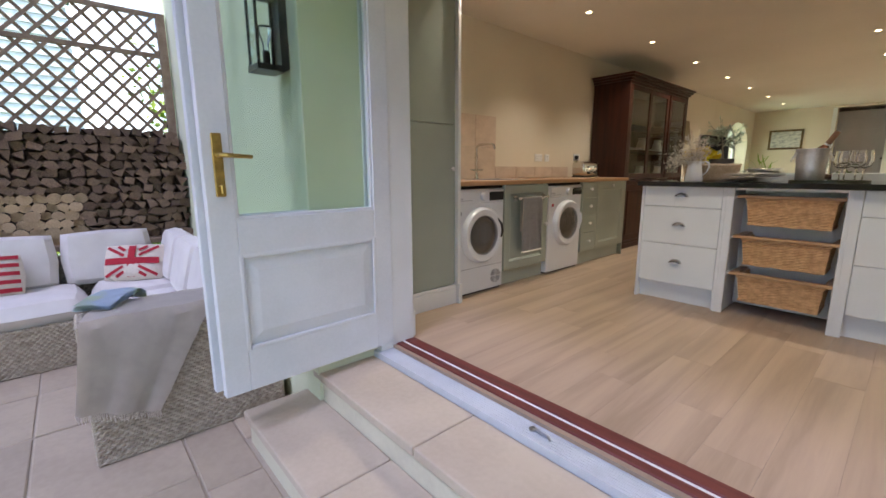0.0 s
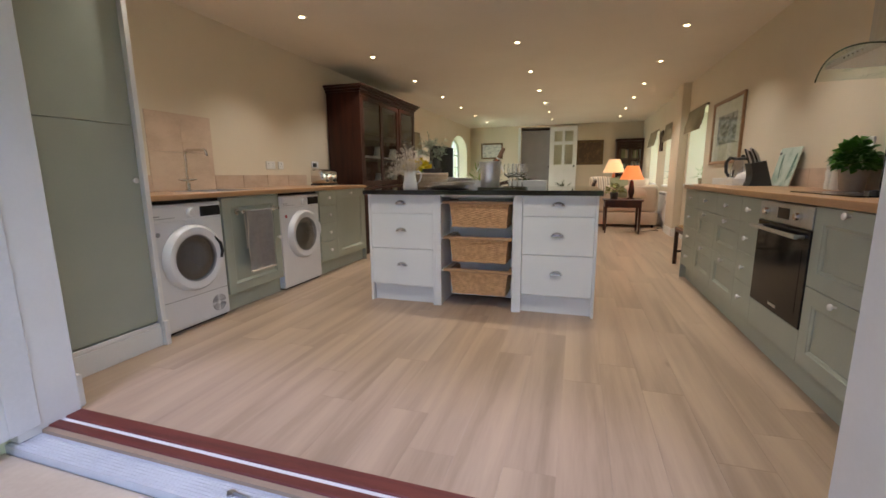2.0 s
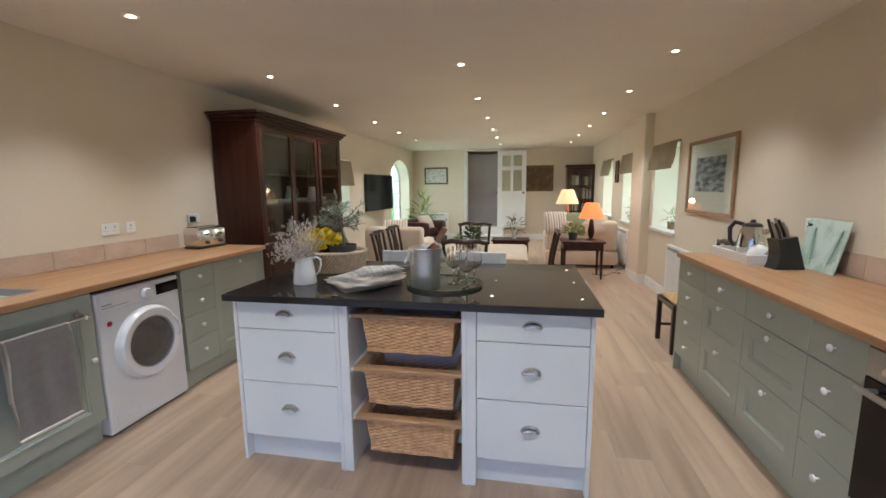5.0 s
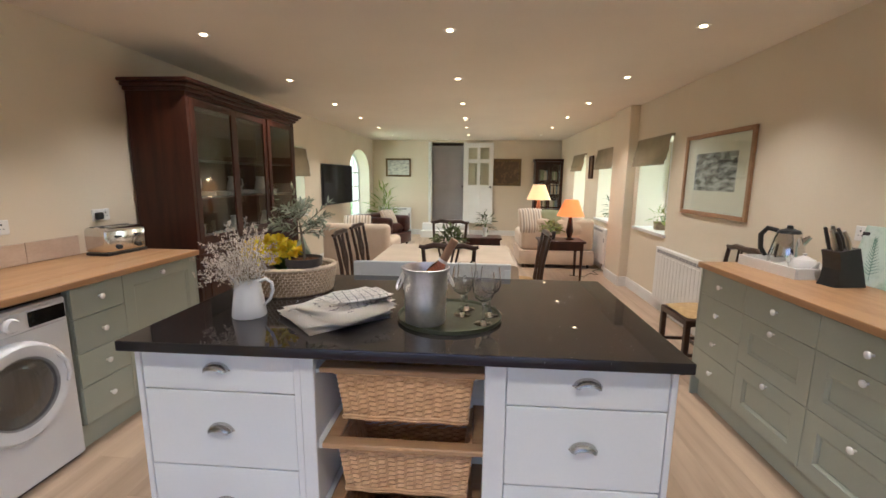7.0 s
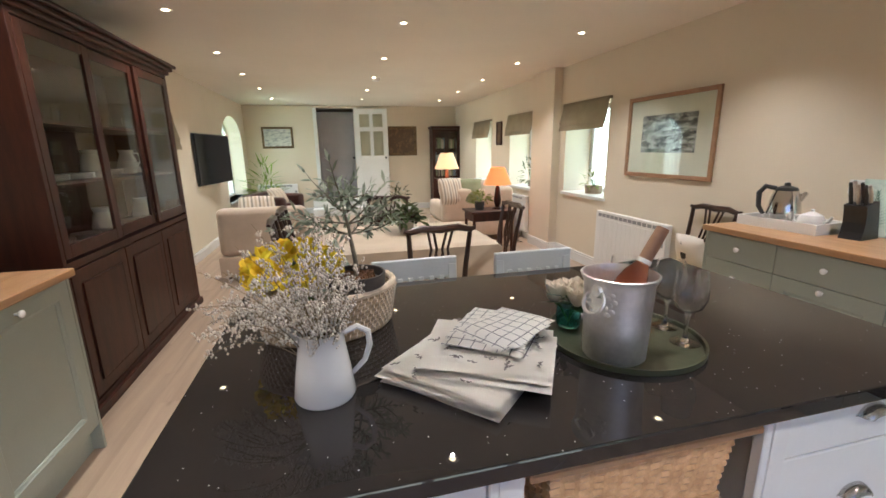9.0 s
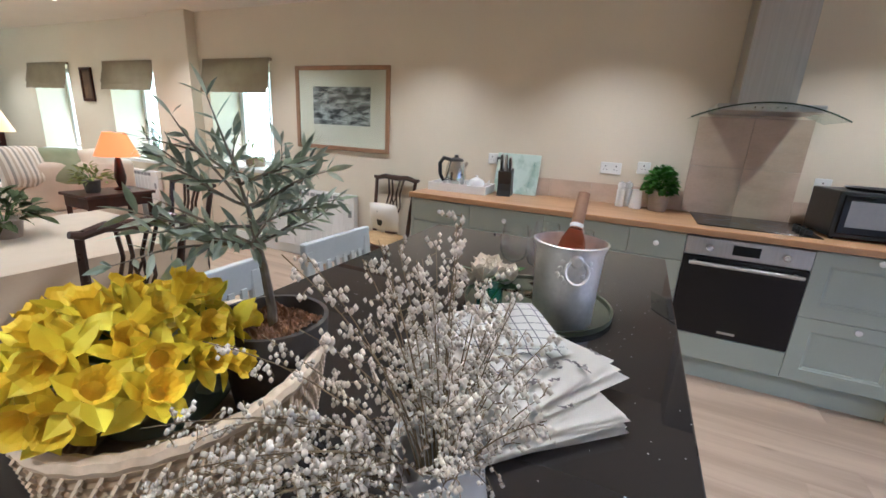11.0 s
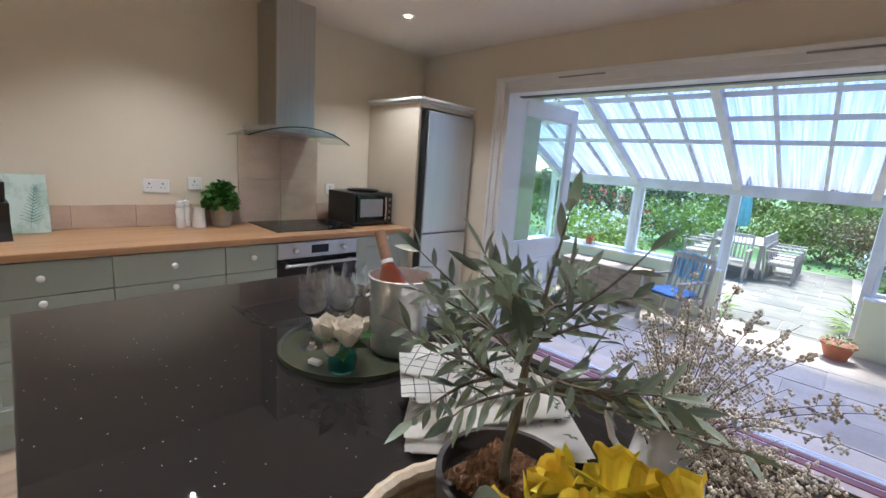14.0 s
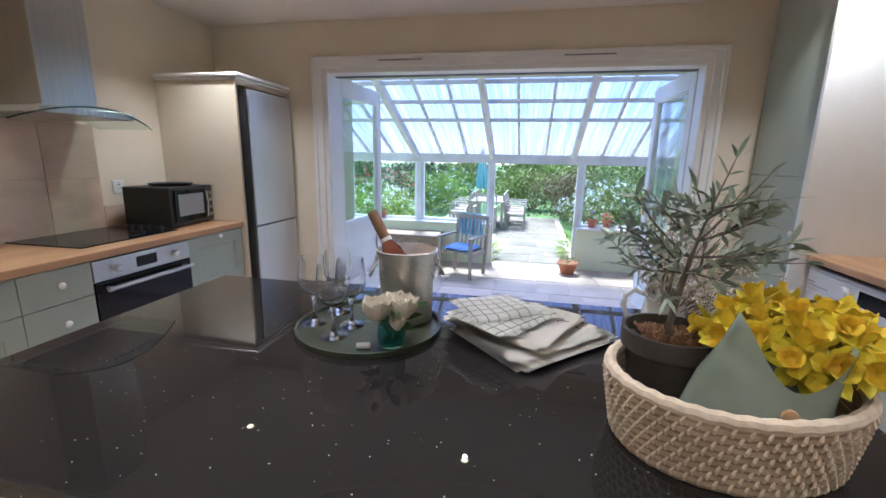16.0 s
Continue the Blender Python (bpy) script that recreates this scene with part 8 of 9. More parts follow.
def log_mesh(kind, seed):
    r = random.Random(seed)
    if kind:
        out = [(0.5 * math.cos(2 * math.pi * i / 9) * r.uniform(0.9, 1.05), 0.5 * math.sin(2 * math.pi * i / 9) * r.uniform(0.9, 1.05)) for i in range(9)]
    else:
        n = r.choice((3, 4, 4, 5))
        a0 = r.random() * 6
        out = [(0.58 * math.cos(a0 + 2 * math.pi * i / n + r.uniform(-0.3, 0.3)) * r.uniform(0.8, 1.1), 0.52 * math.sin(a0 + 2 * math.pi * i / n + r.uniform(-0.3, 0.3)) * r.uniform(0.8, 1.1)) for i in range(n)]
    bm = prism(out, -0.32, 0.0, None, YZ)
    for f in bm.faces:
        f.normal_update()
        f.material_index = 1 if abs(f.normal.x) > 0.9 else 0
    me = bpy.data.meshes.new("log")
    bm.to_mesh(me)
    bm.free()
    me.materials.append(BARK)
    me.materials.append(LOG_PALE if kind else LOG_END)
    return me
split = [log_mesh(False, s) for s in range(12)]
rounds = [log_mesh(True, s) for s in range(4)]
z = 0.41
row = 0
while z < 1.38:
    hgt = 0.072
    y = -1.35 + rl.uniform(0, 0.05)
    while y < 1.08:
        rd = y < 0.28 and z < 0.80 and (y + 1.4) * 0.3 + z < 1.28
        s = rl.uniform(0.075, 0.105) if rd else rl.uniform(0.075, 0.12)
        ob = new("log", rl.choice(rounds if rd else split))
        ob.parent = ls
        ob.matrix_basis = Matrix.Translation((-4.76 + rl.uniform(-0.05, 0.03), y + s / 2, z + hgt / 2)) @ Matrix.Rotation(rl.uniform(-0.5, 0.5), 4, "X") @ Matrix.Diagonal((1, s * 1.12, (s if rd else hgt * 1.25), 1))
        y += s * 0.95
    z += hgt
    row += 1
part("pile_core", box(-5.10, -1.35, 0.412, -4.86, 1.08, 1.36), BARK, ls)

# lantern
ln = thing("wall_lantern", "black metal and glass box lantern on the mint wall", "wall lantern", pose(-2.13, 1.15, 1.52))
bm = box(-0.06, -0.03, 0.0, 0.06, 0.0, 0.36, 0.003)
part("back_plate", bm, BLACK, ln)
bm = bmesh.new()
for x in (-0.065, 0.053):
    for y in (-0.155, -0.042):
        box(x, y, 0.0, x + 0.012, y + 0.012, 0.34, 0, bm)
box(-0.07, -0.16, -0.016, 0.07, -0.025, 0.012, 0.002, bm)
box(-0.07, -0.16, 0.328, 0.07, -0.025, 0.35, 0.002, bm)
part("frame", bm, BLACK, ln)
part("pane", box(-0.06, -0.152, 0.012, 0.06, -0.149, 0.328), GLASS, ln)
part("pane", box(0.060, -0.145, 0.012, 0.063, -0.040, 0.328), GLASS, ln)
part("bulb", lathe([(0, 0.08), (0.014, 0.085), (0.016, 0.12), (0.034, 0.16), (0.030, 0.195), (0, 0.21)], 16, None, Matrix.Translation((0, -0.09, 0))), thick_glass("bulb glass"), ln, smooth=True)
part("bulb_holder", lathe([(0.018, 0.012), (0.018, 0.08), (0, 0.08)], 12, None, Matrix.Translation((0, -0.09, 0))), BLACK, ln)

# ---- rattan corner sofa ----
rsf = thing("rattan_sofa", "grey rattan corner sofa with oatmeal cushions", "outdoor sofa")
FZ = -0.38


def woven_block(x0, y0, z0, x1, y1, z1):
    """A block wrapped in basket weave: flat strands that pass over and under upright stakes, row by row."""
    own = bmesh.new()
    over, row = (-1.0, 0.2, 1.0, 0.2), (-0.55, 0.45, 0.45)

    def face(o, u, v, nrm):
        o, u, v, nrm = Vector(o), Vector(u), Vector(v), Vector(nrm)
        nu, nv = max(2, int(u.length / 0.036)) * 4, max(2, int(v.length / 0.0165)) * 3
        g = []
        for i in range(nu + 1):
            col = []
            for j in range(nv + 1):
                edge = i in (0, nu) or j in (0, nv)
                h = 0.0 if edge else 0.0038 * (row[j % 3] + over[(i + 2 * (j // 3 % 2)) % 4])
                col.append(own.verts.new(o + u * (i / nu) + v * (j / nv) + nrm * h))
            g.append(col)
        for i in range(nu):
            for j in range(nv):
                own.faces.new((g[i][j], g[i + 1][j], g[i + 1][j + 1], g[i][j + 1]))
    dx, dy, dz = (x1 - x0, 0, 0), (0, y1 - y0, 0), (0, 0, z1 - z0)
    face((x1, y0, z0), dy, dz, (1, 0, 0))
    face((x0, y0, z0), dy, dz, (-1, 0, 0))
    face((x0, y0, z0), dx, dz, (0, -1, 0))
    face((x0, y1, z0), dx, dz, (0, 1, 0))
    face((x0, y0, z1), dx, dy, (0, 0, 1))
    return own


part("arm", woven_block(-2.62, 0.20, FZ + 0.004, -2.36, 1.10, 0.33), RATTAN, rsf, "woven rattan arm")
part("seat_base", woven_block(-4.62, 0.30, FZ + 0.004, -2.625, 1.10, -0.05), RATTAN, rsf)
part("seat_base", woven_block(-4.62, -2.0, FZ + 0.004, -3.90, 0.295, -0.05), RATTAN, rsf)
part("back", woven_block(-4.70, 0.96, -0.045, -2.625, 1.10, 0.33), RATTAN, rsf)
part("back", woven_block(-4.70, -2.0, FZ + 0.004, -4.625, 0.955, 0.33), RATTAN, rsf)
for i, (x0, x1, y0, y1) in enumerate(((-3.25, -2.63, 0.28, 0.96), (-3.89, -3.26, 0.28, 0.96), (-4.62, -3.90, 0.28, 0.96), (-4.62, -3.88, -0.50, 0.27), (-4.62, -3.88, -1.25, -0.51))):
    part("seat_cushion", pillow(x1 - x0, y1 - y0, 0.19, i, None, Matrix.Translation(((x0 + x1) / 2, (y0 + y1) / 2, 0.03)), 12, 8), CUSHION, rsf, "oatmeal seat cushion", True)
for i, (x, y, rz) in enumerate(((-2.98, 0.90, 0), (-3.60, 0.90, 0), (-4.22, 0.90, 0), (-4.55, 0.45, 90), (-4.55, -0.20, 90), (-4.55, -0.88, 90))):
    part("back_cushion", pillow(0.64, 0.46, 0.20, i + 9, None, pose(x, y, 0.31, 76, 0, rz), 12, 8), CUSHION, rsf, "oatmeal back cushion", True)


def flag_cushion(label, m, design):
    c = thing("knitted_cushion", label, "cushion", m)
    part("pad", pillow(0.46, 0.32, 0.13, 4), FLAG_CREAM, c, smooth=True)
    def on(x, y):
        u, v = min(0.98, abs(2 * x / 0.46)), min(0.98, abs(2 * y / 0.32))
        return 0.065 * max(0.0, (1 - u ** 2.6) * (1 - v ** 2.6)) ** 0.5 + 0.006
    def band(name, pts, w, mt):
        own = bmesh.new()
        n = 16
        rows = []
        for i in range(n + 1):
            x = pts[0][0] + (pts[1][0] - pts[0][0]) * i / n
            y = pts[0][1] + (pts[1][1] - pts[0][1]) * i / n
            d = Vector((pts[1][0] - pts[0][0], pts[1][1] - pts[0][1], 0)).normalized()
            q = Vector((-d.y, d.x, 0)) * w / 2
            rows.append([own.verts.new((x + q.x * s, y + q.y * s, on(x + q.x * s, y + q.y * s))) for s in (-1, 0, 1)])
        for a, b in zip(rows, rows[1:]):
            for j in (0, 1):
                own.faces.new((a[j], a[j + 1], b[j + 1], b[j]))
        part(name, own, mt, c, smooth=True)
    if design == "cross":
        band("red_band", ((-0.2, 0), (0.2, 0)), 0.055, FLAG_RED)
        band("red_band", ((0, -0.135), (0, 0.135)), 0.055, FLAG_RED)
        for sx in (-1, 1):
            for sy in (-1, 1):
                band("red_band", ((sx * 0.055, sy * 0.045), (sx * 0.19, sy * 0.125)), 0.024, FLAG_RED)
                band("slate_band", ((sx * 0.05, sy * 0.09), (sx * 0.11, sy * 0.13)), 0.024, FLAG_RED)
    else:
        for k, y in enumerate((-0.125, -0.063, 0.0, 0.063, 0.125)):
            band("red_stripe", ((-0.205, y), (0.205, y)), 0.030, FLAG_RED)
        own = prism([(0.055 * (1 if i % 2 == 0 else 0.42) * math.cos(math.pi / 2 + i * math.pi / 5) - 0.10, 0.055 * (1 if i % 2 == 0 else 0.42) * math.sin(math.pi / 2 + i * math.pi / 5)) for i in range(10)], 0.062, 0.071)
        part("star", own, FLAG_GREY, c)
    return c


flag_cushion("knitted cream cushion with red crossing bands", pose(-4.28, 0.60, 0.27, 66, 0, 62), "cross")
flag_cushion("knitted red and cream striped cushion with a grey star", pose(-4.36, -0.30, 0.27, 68, 0, 88), "star")
th = thing("wool_throw", "taupe fringed wool throw draped over the rattan arm", "throw")
own = bmesh.new()
rows = []
prof = [(-2.86, 0.27, 0.48, 0.79), (-2.74, 0.335, 0.38, 0.79), (-2.62, 0.352, 0.29, 0.78), (-2.48, 0.357, 0.24, 0.765), (-2.375, 0.353, 0.215, 0.75), (-2.342, 0.315, 0.205, 0.735), (-2.334, 0.21, 0.19, 0.66), (-2.328, 0.09, 0.175, 0.58), (-2.324, 0.0, 0.16, 0.52), (-2.322, -0.065, 0.15, 0.465)]
for i, (x, z, ya, yb) in enumerate(prof):
    hang = max(0.0, (i - 5) / 4)
    rows.append([own.verts.new((x + (0.010 * math.sin(j * 0.8 + 1.0) + 0.004 * math.sin(j * 1.9)) * hang, ya + (yb - ya) * j / 16, z - 0.10 * hang * j / 16 + 0.003 * math.sin(j * 1.1 + i))) for j in range(17)])
for a, b in zip(rows, rows[1:]):
    for j in range(16):
        own.faces.new((a[j], a[j + 1], b[j + 1], b[j]))
last = [v.co.copy() for v in rows[-1]]
bmesh.ops.solidify(own, geom=own.faces[:], thickness=0.008)
part("cloth", own, THROW, th, smooth=True)
bm = bmesh.new()
rt = random.Random(2)
for j in range(64):
    f = j / 63 * 16
    i0 = min(15, int(f))
    p = last[i0].lerp(last[i0 + 1], f - i0)
    tube([p, p + Vector((rt.uniform(-0.004, 0.008), rt.uniform(-0.006, 0.006), -rt.uniform(0.025, 0.04)))], 0.0018, 3, bm)
part("fringe", bm, THROW, th, "short wool fringe")
bt2 = thing("folded_blanket", "pale blue and green blanket folded over the arm", "blanket", pose(-2.62, 0.35, 0.374, 0, 4, -32))
for k in range(3):
    own = bmesh.new()
    g = [[own.verts.new((-0.20 + 0.34 * i / 10, -0.10 + 0.17 * j / 6, 0.012 * k + 0.004 * math.sin(i + j + k) + (-0.06 * ((3 - i) / 3) ** 2 if i < 3 else 0))) for j in range(7)] for i in range(11)]
    for i in range(10):
        for j in range(6):
            own.faces.new((g[i][j], g[i + 1][j], g[i + 1][j + 1], g[i][j + 1]))
    bmesh.ops.solidify(own, geom=own.faces[:], thickness=0.010)
    part("fold", own, BLUE_THROW, bt2, smooth=True)

# ---- terrace furniture ----
def garden_chair(label, m, dressed=False):
    c = thing("garden_chair", label, "garden chair", m, "garden chairs")
    for x in (-0.27, 0.27):
        part("leg", box(x - 0.022, -0.27, 0, x + 0.022, -0.225, 0.62, 0.003), TEAK, c)
        bm = box(x - 0.022, 0.20, 0, x + 0.022, 0.245, 0.92, 0.003)
        for v in bm.verts:
            v.co.y += max(0, v.co.z - 0.42) * 0.22
        part("leg", bm, TEAK, c)
        part("armrest", box(x - 0.03, -0.30, 0.62, x + 0.03, 0.26, 0.645, 0.006), TEAK, c)
        part("rail", box(x - 0.012, -0.23, 0.34, x + 0.012, 0.21, 0.40), TEAK, c)
    part("top_rail", box(-0.25, 0.305, 0.86, 0.25, 0.335, 0.93, 0.006), TEAK, c)
    for i in range(7):
        x = -0.21 + 0.07 * i
        bm = box(x - 0.012, 0.20, 0.42, x + 0.012, 0.215, 0.87)
        for v in bm.verts:
            v.co.y += (v.co.z - 0.42) * 0.24
        part("slat", bm, TEAK, c)
    for i in range(6):
        y = -0.24 + 0.085 * i
        part("seat_slat", box(-0.25, y, 0.40, 0.25, y + 0.07, 0.418, 0.002), TEAK, c)
    if dressed:
        part("seat_pad", pillow(0.48, 0.46, 0.07, 2, None, Matrix.Translation((0, -0.02, 0.452)), power=6), BLUE_SEAT, c, "blue seat pad", True)
    return c


garden_chair("silvered teak armchair with a blue seat pad", pose(0.22, -1.35, FZ, 0, 0, 160), True)
dc = thing("draped_towel", "blue and turquoise towel hung over the chair back", "towel", pose(0.22, -1.35, FZ, 0, 0, 160))
part("cloth", drape(0.40, 0.34, 0.36, 0.325, 12, None, -0.24, 0.010), BLUE_CLOTH, dc, smooth=True)
for ob in dc.children:
    ob.location.z = 0.94
cs = thing("garden_chest", "rustic wooden storage chest under the window", "chest", pose(1.35, -1.86, FZ))
for i in range(4):
    part("plank", box(-0.62 + 0.31 * i + 0.003, -0.24, 0.05, -0.31 + 0.31 * i - 0.003, 0.24, 0.50, 0.006), RUSTIC, cs)
part("lid", box(-0.65, -0.27, 0.505, 0.65, 0.27, 0.55, 0.006), RUSTIC, cs)
for x in (-0.55, 0.55):
    part("skid", box(x - 0.05, -0.22, 0, x + 0.05, 0.22, 0.05), RUSTIC, cs)
TERRA = [(0, 0), (0.055, 0), (0.075, 0.11), (0.085, 0.115), (0.085, 0.14), (0.075, 0.14), (0.07, 0.12), (0, 0.12)]
small_pot_plant("terracotta_pot", "terracotta pot with purple flowers on the sill", pose(-1.82, EY, 0.347), TERRA, TERRACOTTA, FOLIAGE, 0.10, 0.12, 60, 0.05, 0.02, 3, PURPLE_FLOWER)
small_pot_plant("terracotta_pot", "bright terracotta pot with small red flowers on the sill", pose(-2.06, EY, 0.347), TERRA, TERRACOTTA, FOLIAGE, 0.10, 0.10, 60, 0.05, 0.02, 13, RED_FLOWER)
small_pot_plant("terracotta_pot", "terracotta pot with green leaves on the sill", pose(1.85, EY, 0.347), TERRA, TERRACOTTA, FOLIAGE_LIME, 0.12, 0.16, 70, 0.06, 0.03, 14)
small_pot_plant("terracotta_bowl", "wide terracotta bowl of low greenery by the path", pose(-1.45, -1.85, FZ), [(0, 0), (0.10, 0), (0.15, 0.15), (0.165, 0.16), (0.165, 0.19), (0.15, 0.19), (0, 0.16)], TERRACOTTA, FOLIAGE, 0.17, 0.10, 160, 0.05, 0.015, 15)
small_pot_plant("grass_clump", "tufted green plant growing beside the path", pose(-0.02, -2.75, -0.44), [(0, 0), (0.05, 0), (0.05, 0.01), (0, 0.01)], MORTAR, FOLIAGE_LIME, 0.20, 0.42, 160, 0.22, 0.02, 16)
small_pot_plant("grass_clump", "tufted green plant growing beside the path", pose(-1.72, -3.4, -0.44), [(0, 0), (0.05, 0), (0.05, 0.01), (0, 0.01)], MORTAR, FOLIAGE_LIME, 0.32, 0.5, 200, 0.26, 0.025, 18)

# garden table, chairs and closed parasol
GZ = -0.40
gt = thing("garden_table", "long pale wooden garden table on the paved terrace", "garden table", pose(0.35, -7.2, GZ))
part("tabletop", box(-0.5, -0.95, 0.70, 0.5, 0.95, 0.74, 0.006), TEAK, gt)
for x in (-0.42, 0.42):
    for y in (-0.85, 0.85):
        part("leg", box(x - 0.035, y - 0.035, 0, x + 0.035, y + 0.035, 0.70), TEAK, gt)
for x, y, rz in ((-0.42, -6.6, -90), (-0.42, -7.3, -90), (-0.42, -8.0, -90), (1.12, -6.6, 90), (1.12, -7.3, 90), (1.12, -8.0, 90), (0.35, -5.95, 180)):
    garden_chair("weathered wooden garden armchair at the long table", pose(x, y, GZ, 0, 0, rz))
pr = thing("parasol", "closed teal parasol standing behind the garden table", "parasol", pose(0.85, -9.4, -0.47))
part("pole", tube([(0, 0, 0.0), (0, 0, 2.3)], 0.022, 8), TEAK, pr)
part("base", lathe([(0, 0), (0.25, 0), (0.25, 0.05), (0.05, 0.09), (0, 0.09)], 20), DARK_POT, pr)
bm = bmesh.new()
prof = ((0.02, 2.28), (0.09, 2.0), (0.15, 1.5), (0.17, 1.05), (0.13, 0.95))
rings = [[bm.verts.new(((r * (1 + 0.22 * math.cos(8 * t))) * math.cos(t), (r * (1 + 0.22 * math.cos(8 * t))) * math.sin(t), z)) for t in [2 * math.pi * i / 48 for i in range(48)]] for r, z in prof]
for a, b in zip(rings, rings[1:]):
    for i in range(48):
        bm.faces.new((a[i], a[(i + 1) % 48], b[(i + 1) % 48], b[i]))
part("canopy", bm, PARASOL, pr, "furled teal canvas", True)


# ---- shrubs, hedge and trees ----
def bush(name, label, m, rx, ry, rz, count, size, mt, seed, flower=None, nf=0, trunk=0.0, category="shrub"):
    """Branches with a crown of many small leaf sprays and an uneven outline."""
    b = thing(name, label, category, m)
    r = random.Random(seed)
    bm = bmesh.new()
    limbs = []
    for i in range(9):
        a = i * 0.7 + r.uniform(-0.3, 0.3)
        e = Vector((math.cos(a) * rx * 0.6, math.sin(a) * ry * 0.6, trunk + rz * r.uniform(0.5, 1.3)))
        tube([(0, 0, -0.1), (e.x * 0.25, e.y * 0.25, trunk + rz * 0.3), e], [0.03 + 0.02 * trunk, 0.02 + 0.012 * trunk, 0.006], 5, bm)
    if trunk:
        tube([(0, 0, -0.1), (0.05, 0, trunk * 0.5), (0, 0.04, trunk + rz * 0.4)], [0.13, 0.10, 0.06], 8, bm)
    part("trunk" if trunk else "stems", bm, OLIVE_TWIG, b)
    lumps = [(Vector((r.uniform(-0.62, 0.62) * rx, r.uniform(-0.62, 0.62) * ry, trunk + rz * r.uniform(0.35, 1.35))), r.uniform(0.32, 0.62)) for _ in range(16)]
    vs, fs = [], []
    def spray(c, s, flat=0.4):
        d = Vector((r.gauss(0, 1), r.gauss(0, 1), r.gauss(0.3, 0.8))).normalized()
        u = d.orthogonal().normalized()
        u = (Matrix.Rotation(r.random() * 6.28, 3, d) @ u)
        w = d.cross(u)
        n0 = len(vs)
        vs.extend([tuple(c), tuple(c + u * s * 0.5 + w * s * 0.28 + d * s * 0.1), tuple(c + u * s), tuple(c + u * s * 0.5 - w * s * 0.28 + d * s * 0.1)])
        fs.append((n0, n0 + 1, n0 + 2, n0 + 3))
    for i in range(count):
        c0, k = lumps[r.randrange(16)]
        d = Vector((r.gauss(0, 1), r.gauss(0, 1), r.gauss(0, 1))).normalized() * (r.random() ** 0.35) * k
        spray(c0 + Vector((d.x * rx, d.y * ry, d.z * rz)), size * r.uniform(0.6, 1.3))
    cr = soup("crown", vs, fs, mt, b)
    cr["kind"] = "stuff"
    if flower:
        vs, fs = [], []
        for i in range(nf):
            c0, k = lumps[r.randrange(16)]
            d = Vector((r.gauss(0, 1), r.gauss(0, 1), abs(r.gauss(0, 1)))).normalized() * k * r.uniform(0.9, 1.06)
            for q in range(3):
                spray(c0 + Vector((d.x * rx, d.y * ry, d.z * rz)), size * 0.8)
        f = soup("blossom", vs, fs, flower, b)
        f["kind"] = "stuff"
    return b


GG = -0.47
bush("garden_shrub", "rounded fresh green shrub beside the terrace", pose(2.9, -4.2, GG), 1.1, 1.1, 0.75, 3400, 0.10, FOLIAGE_LIME, 1, BLOSSOM, 260)
bush("garden_shrub", "tall dark evergreen shrub with red berries", pose(3.3, -6.4, GG), 1.3, 1.3, 1.0, 3600, 0.11, FOLIAGE_DARK, 2, RED_FLOWER, 90)
bush("garden_shrub", "leafy green border plants behind the window", pose(1.9, -3.6, GG), 0.8, 0.7, 0.45, 2200, 0.09, FOLIAGE_LIME, 3)
bush("garden_shrub", "white flowering shrub beside the paved path", pose(-2.6, -7.2, GG), 1.1, 1.2, 0.75, 3000, 0.09, FOLIAGE, 4, BLOSSOM, 420)
bush("garden_shrub", "bronze leaved rounded shrub beside the path", pose(-1.9, -9.4, GG), 1.2, 1.1, 1.0, 3200, 0.10, FOLIAGE_BROWN, 5)
bush("garden_shrub", "airy green shrub behind the low wall", pose(-3.0, -4.4, GG), 1.1, 1.0, 0.85, 3000, 0.10, FOLIAGE, 6, BLOSSOM, 120)
bush("garden_shrub", "broad olive green shrub behind the table", pose(-0.9, -12.2, GG), 2.2, 1.5, 1.0, 4200, 0.14, FOLIAGE, 7)
bush("garden_shrub", "bright green border shrub beyond the table", pose(2.9, -10.5, GG), 1.8, 1.4, 0.9, 3800, 0.13, FOLIAGE_LIME, 8, BLOSSOM, 120)
bush("garden_shrub", "broad green shrub at the edge of the garden", pose(-4.6, -10.0, GG), 1.9, 1.6, 1.2, 3800, 0.13, FOLIAGE, 9)
bush("garden_shrub", "low border plants along the lawn", pose(5.4, -8.2, GG), 1.9, 1.8, 0.9, 3600, 0.13, FOLIAGE, 19)
rh = random.Random(6)
for i in range(13):
    x = -17 + i * 2.8 + rh.uniform(-0.6, 0.6)
    bush("garden_tree", "dense dark tree at the back of the garden", pose(x, -17.5 + rh.uniform(-2, 2), GG), 2.1, 1.8, 0.95 + rh.uniform(-0.1, 0.15), 3000, 0.24, rh.choice((FOLIAGE_DARK, FOLIAGE, FOLIAGE)), 40 + i, None, 0, 0.35, "tree")
bush("bare_tree", "sparse tree beyond the trellis", pose(-9.0, 2.6, GG), 1.6, 1.6, 1.3, 900, 0.12, FOLIAGE_LIME, 77, None, 0, 1.6, "tree")
bush("garden_shrub", "green shrub beyond the trellis", pose(-7.4, 1.2, GG), 1.0, 1.6, 0.7, 2400, 0.10, FOLIAGE_LIME, 78)

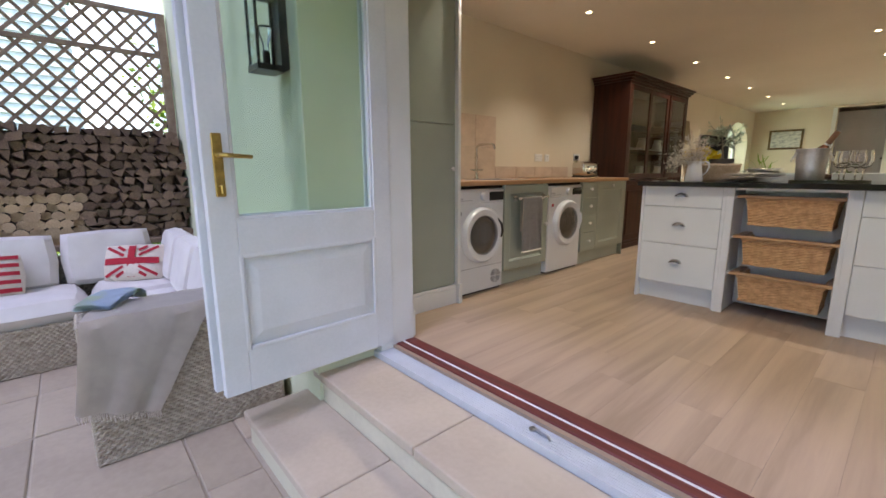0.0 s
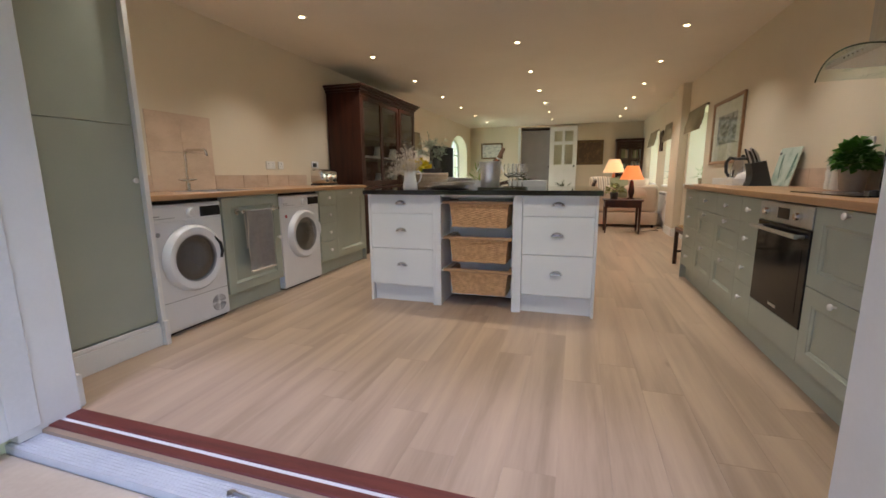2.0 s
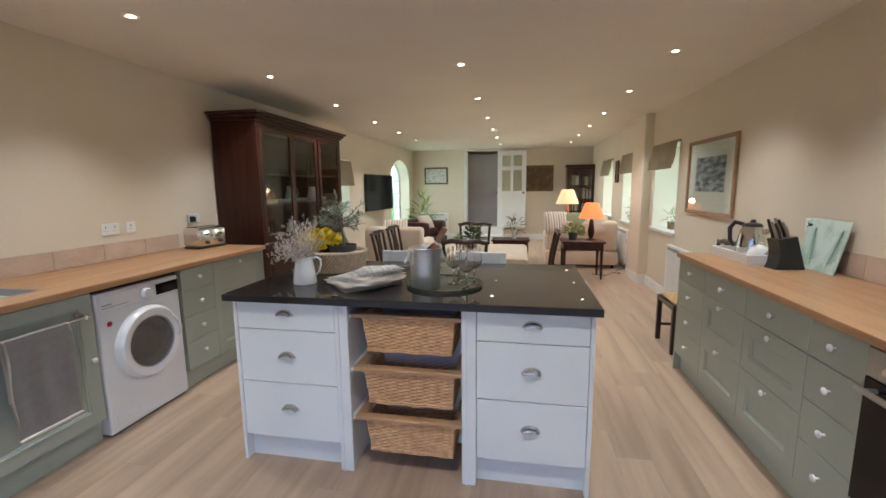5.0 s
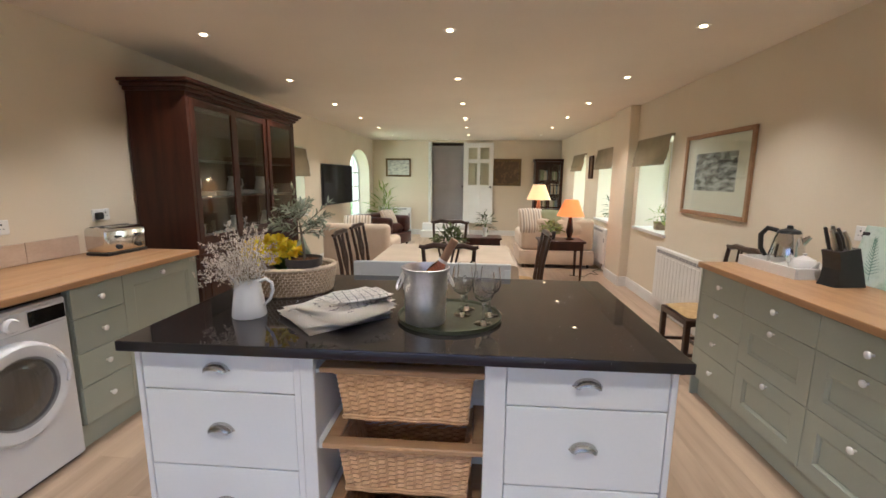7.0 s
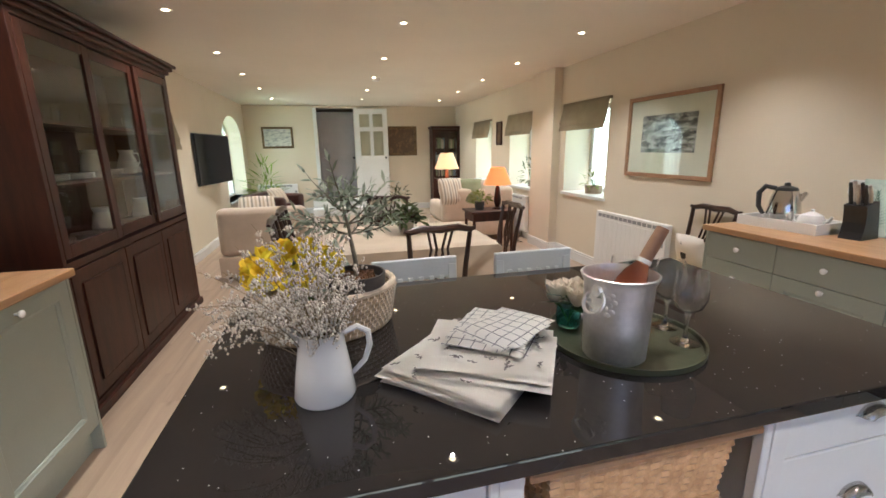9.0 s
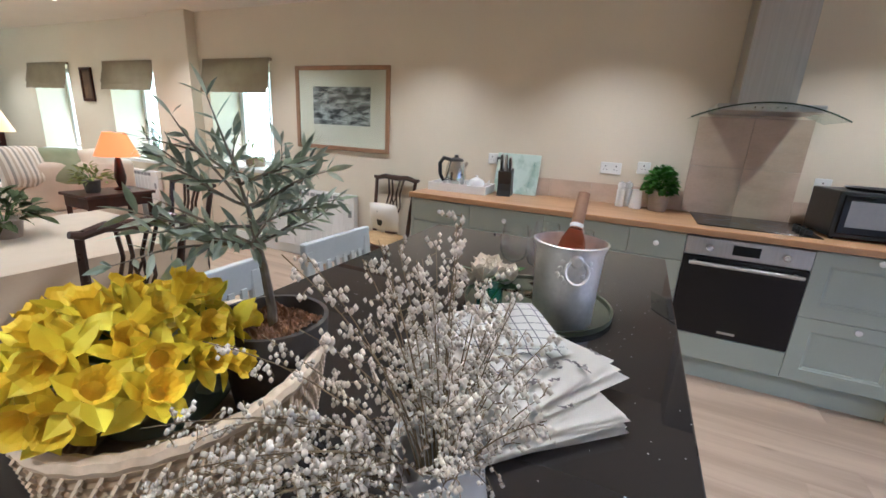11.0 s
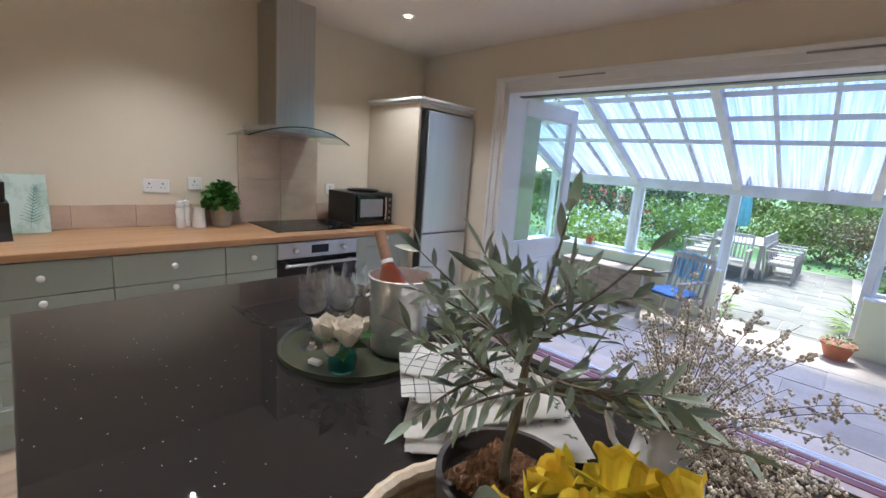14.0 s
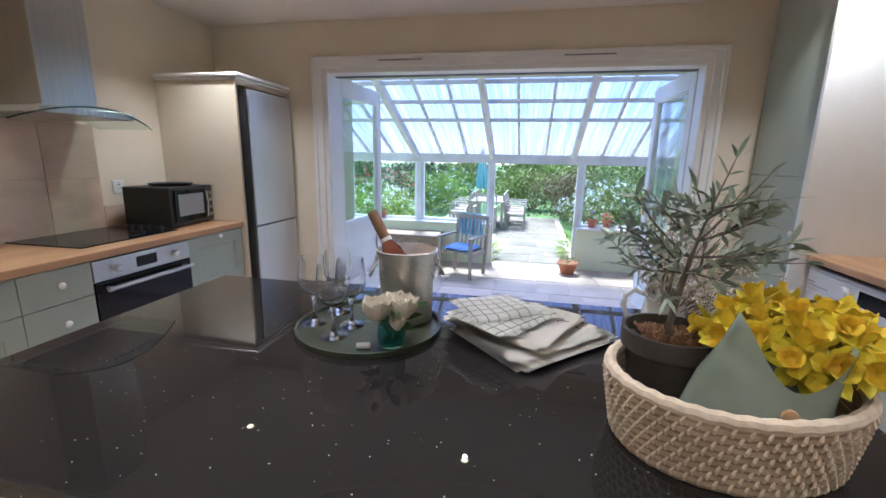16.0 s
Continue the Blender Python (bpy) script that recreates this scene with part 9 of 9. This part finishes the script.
# neighbouring house beyond the trellis
nb = thing("weatherboard_house", "white weatherboarded house beyond the trellis", "house")
part("wall", box(-14.0, -6.0, GG - 0.1, -10.2, 0.6, 5.0), CLAPBOARD, nb)
for k in range(26):
    bm = box(-10.2, -6.0, 0.0, -10.165, 0.6, 0.16)
    for v in bm.verts:
        if v.co.z > 0.1 and v.co.x > -10.18:
            v.co.x -= 0.025
    ob = part("weatherboard", bm, CLAPBOARD, nb)
    ob.location.z = 0.2 + 0.165 * k
wi = part("window", box(-10.18, -2.4, 1.6, -10.13, -1.3, 2.7), WHITE_OUT, nb)
part("pane", box(-10.129, -2.32, 1.68, -10.122, -1.38, 2.62), BLACK_GLASS, wi)
bm = prism([(-6.2, 5.0), (0.8, 5.0), (-2.7, 7.2)], -14.2, -10.0, None, YZ)
part("roof", bm, FLAG_GREY, nb)

# added glowing panels: stand for the bright distance and light the small windows
WINDOW_GLOW = glow("glowing backdrop panel", (0.86, 0.90, 0.78), 1.25)
tagged(part("backdrop", box(X1 + 2.6, 5.5, -0.6, X1 + 2.7, 14.5, 3.6), WINDOW_GLOW), "pale glowing panel added outside to brighten the windows", "backdrop", kind="structure")
tagged(part("backdrop", box(X0 - 2.7, 7.0, -0.6, X0 - 2.6, 15.0, 3.6), WINDOW_GLOW), "pale glowing panel added outside to brighten the windows", "backdrop", kind="structure")

# ---- floor boards, tiles and paving, piece by piece ----
PW, PL = (X1 - X0) / 26, 1.38
plank_meshes = {}


def plank_mesh(length):
    key = round(length, 2)
    if key not in plank_meshes:
        me = bpy.data.meshes.new("plank")
        bm = box(0.0002, 0.0002, -0.0028, PW - 0.0002, key - 0.0002, 0.0, 0.0005)
        bm.to_mesh(me)
        bm.free()
        me.materials.append(PLANK)
        plank_meshes[key] = me
    return plank_meshes[key]


rnd = random.Random(5)
for c in range(26):
    y = Y0 - rnd.choice((0.2, 0.45, 0.7, 0.95, 1.2))
    while y < Y1:
        a, b = max(y, Y0), min(y + PL, Y1)
        if b - a > 0.05:
            ob = new("plank", plank_mesh(b - a))
            ob.location = (X0 + c * PW, a, 0)
            ob.parent = floor
        y += PL


def slab_mesh(w, d, seed, stone):
    bm = box(0, 0, 0, w, d, 0.045, 0.005)
    r = random.Random(seed)
    for v in bm.verts:
        v.co += Vector((r.uniform(-0.004, 0.004), r.uniform(-0.004, 0.004), r.uniform(-0.002, 0.002)))
    me = bpy.data.meshes.new("paving_slab")
    bm.to_mesh(me)
    bm.free()
    me.materials.append(stone)
    return me


slab_cache = {}
def lay(x0, y0, x1, y1, z, seed, stone=SANDSTONE):
    r = random.Random(seed)
    y = y0
    while y < y1 - 0.05:
        d = min(r.choice((0.45, 0.6, 0.6)), y1 - y)
        x = x0
        while x < x1 - 0.05:
            w = min(r.choice((0.45, 0.6, 0.75, 0.9)), x1 - x)
            if x1 - x - w < 0.2:
                w = x1 - x
            key = (round(w, 2), round(d, 2), stone.name)
            if key not in slab_cache:
                slab_cache[key] = slab_mesh(key[0] - 0.008, key[1] - 0.008, len(slab_cache), stone)
            ob = new("paving_slab", slab_cache[key])
            ob.location = (x + 0.004, y + 0.004, z + r.uniform(-0.002, 0.002))
            ob.parent = patio
            x += w
        y += d


lay(-4.85, -2.3, 2.55, 0.80, -0.425, 3)
lay(-4.85, 0.80, -2.14, 1.14, -0.425, 4)
lay(-1.6, -5.6, 0.0, -2.45, -0.445, 5, PATH_STONE)
lay(-1.6, -8.9, 1.8, -5.6, -0.445, 6, PATH_STONE)
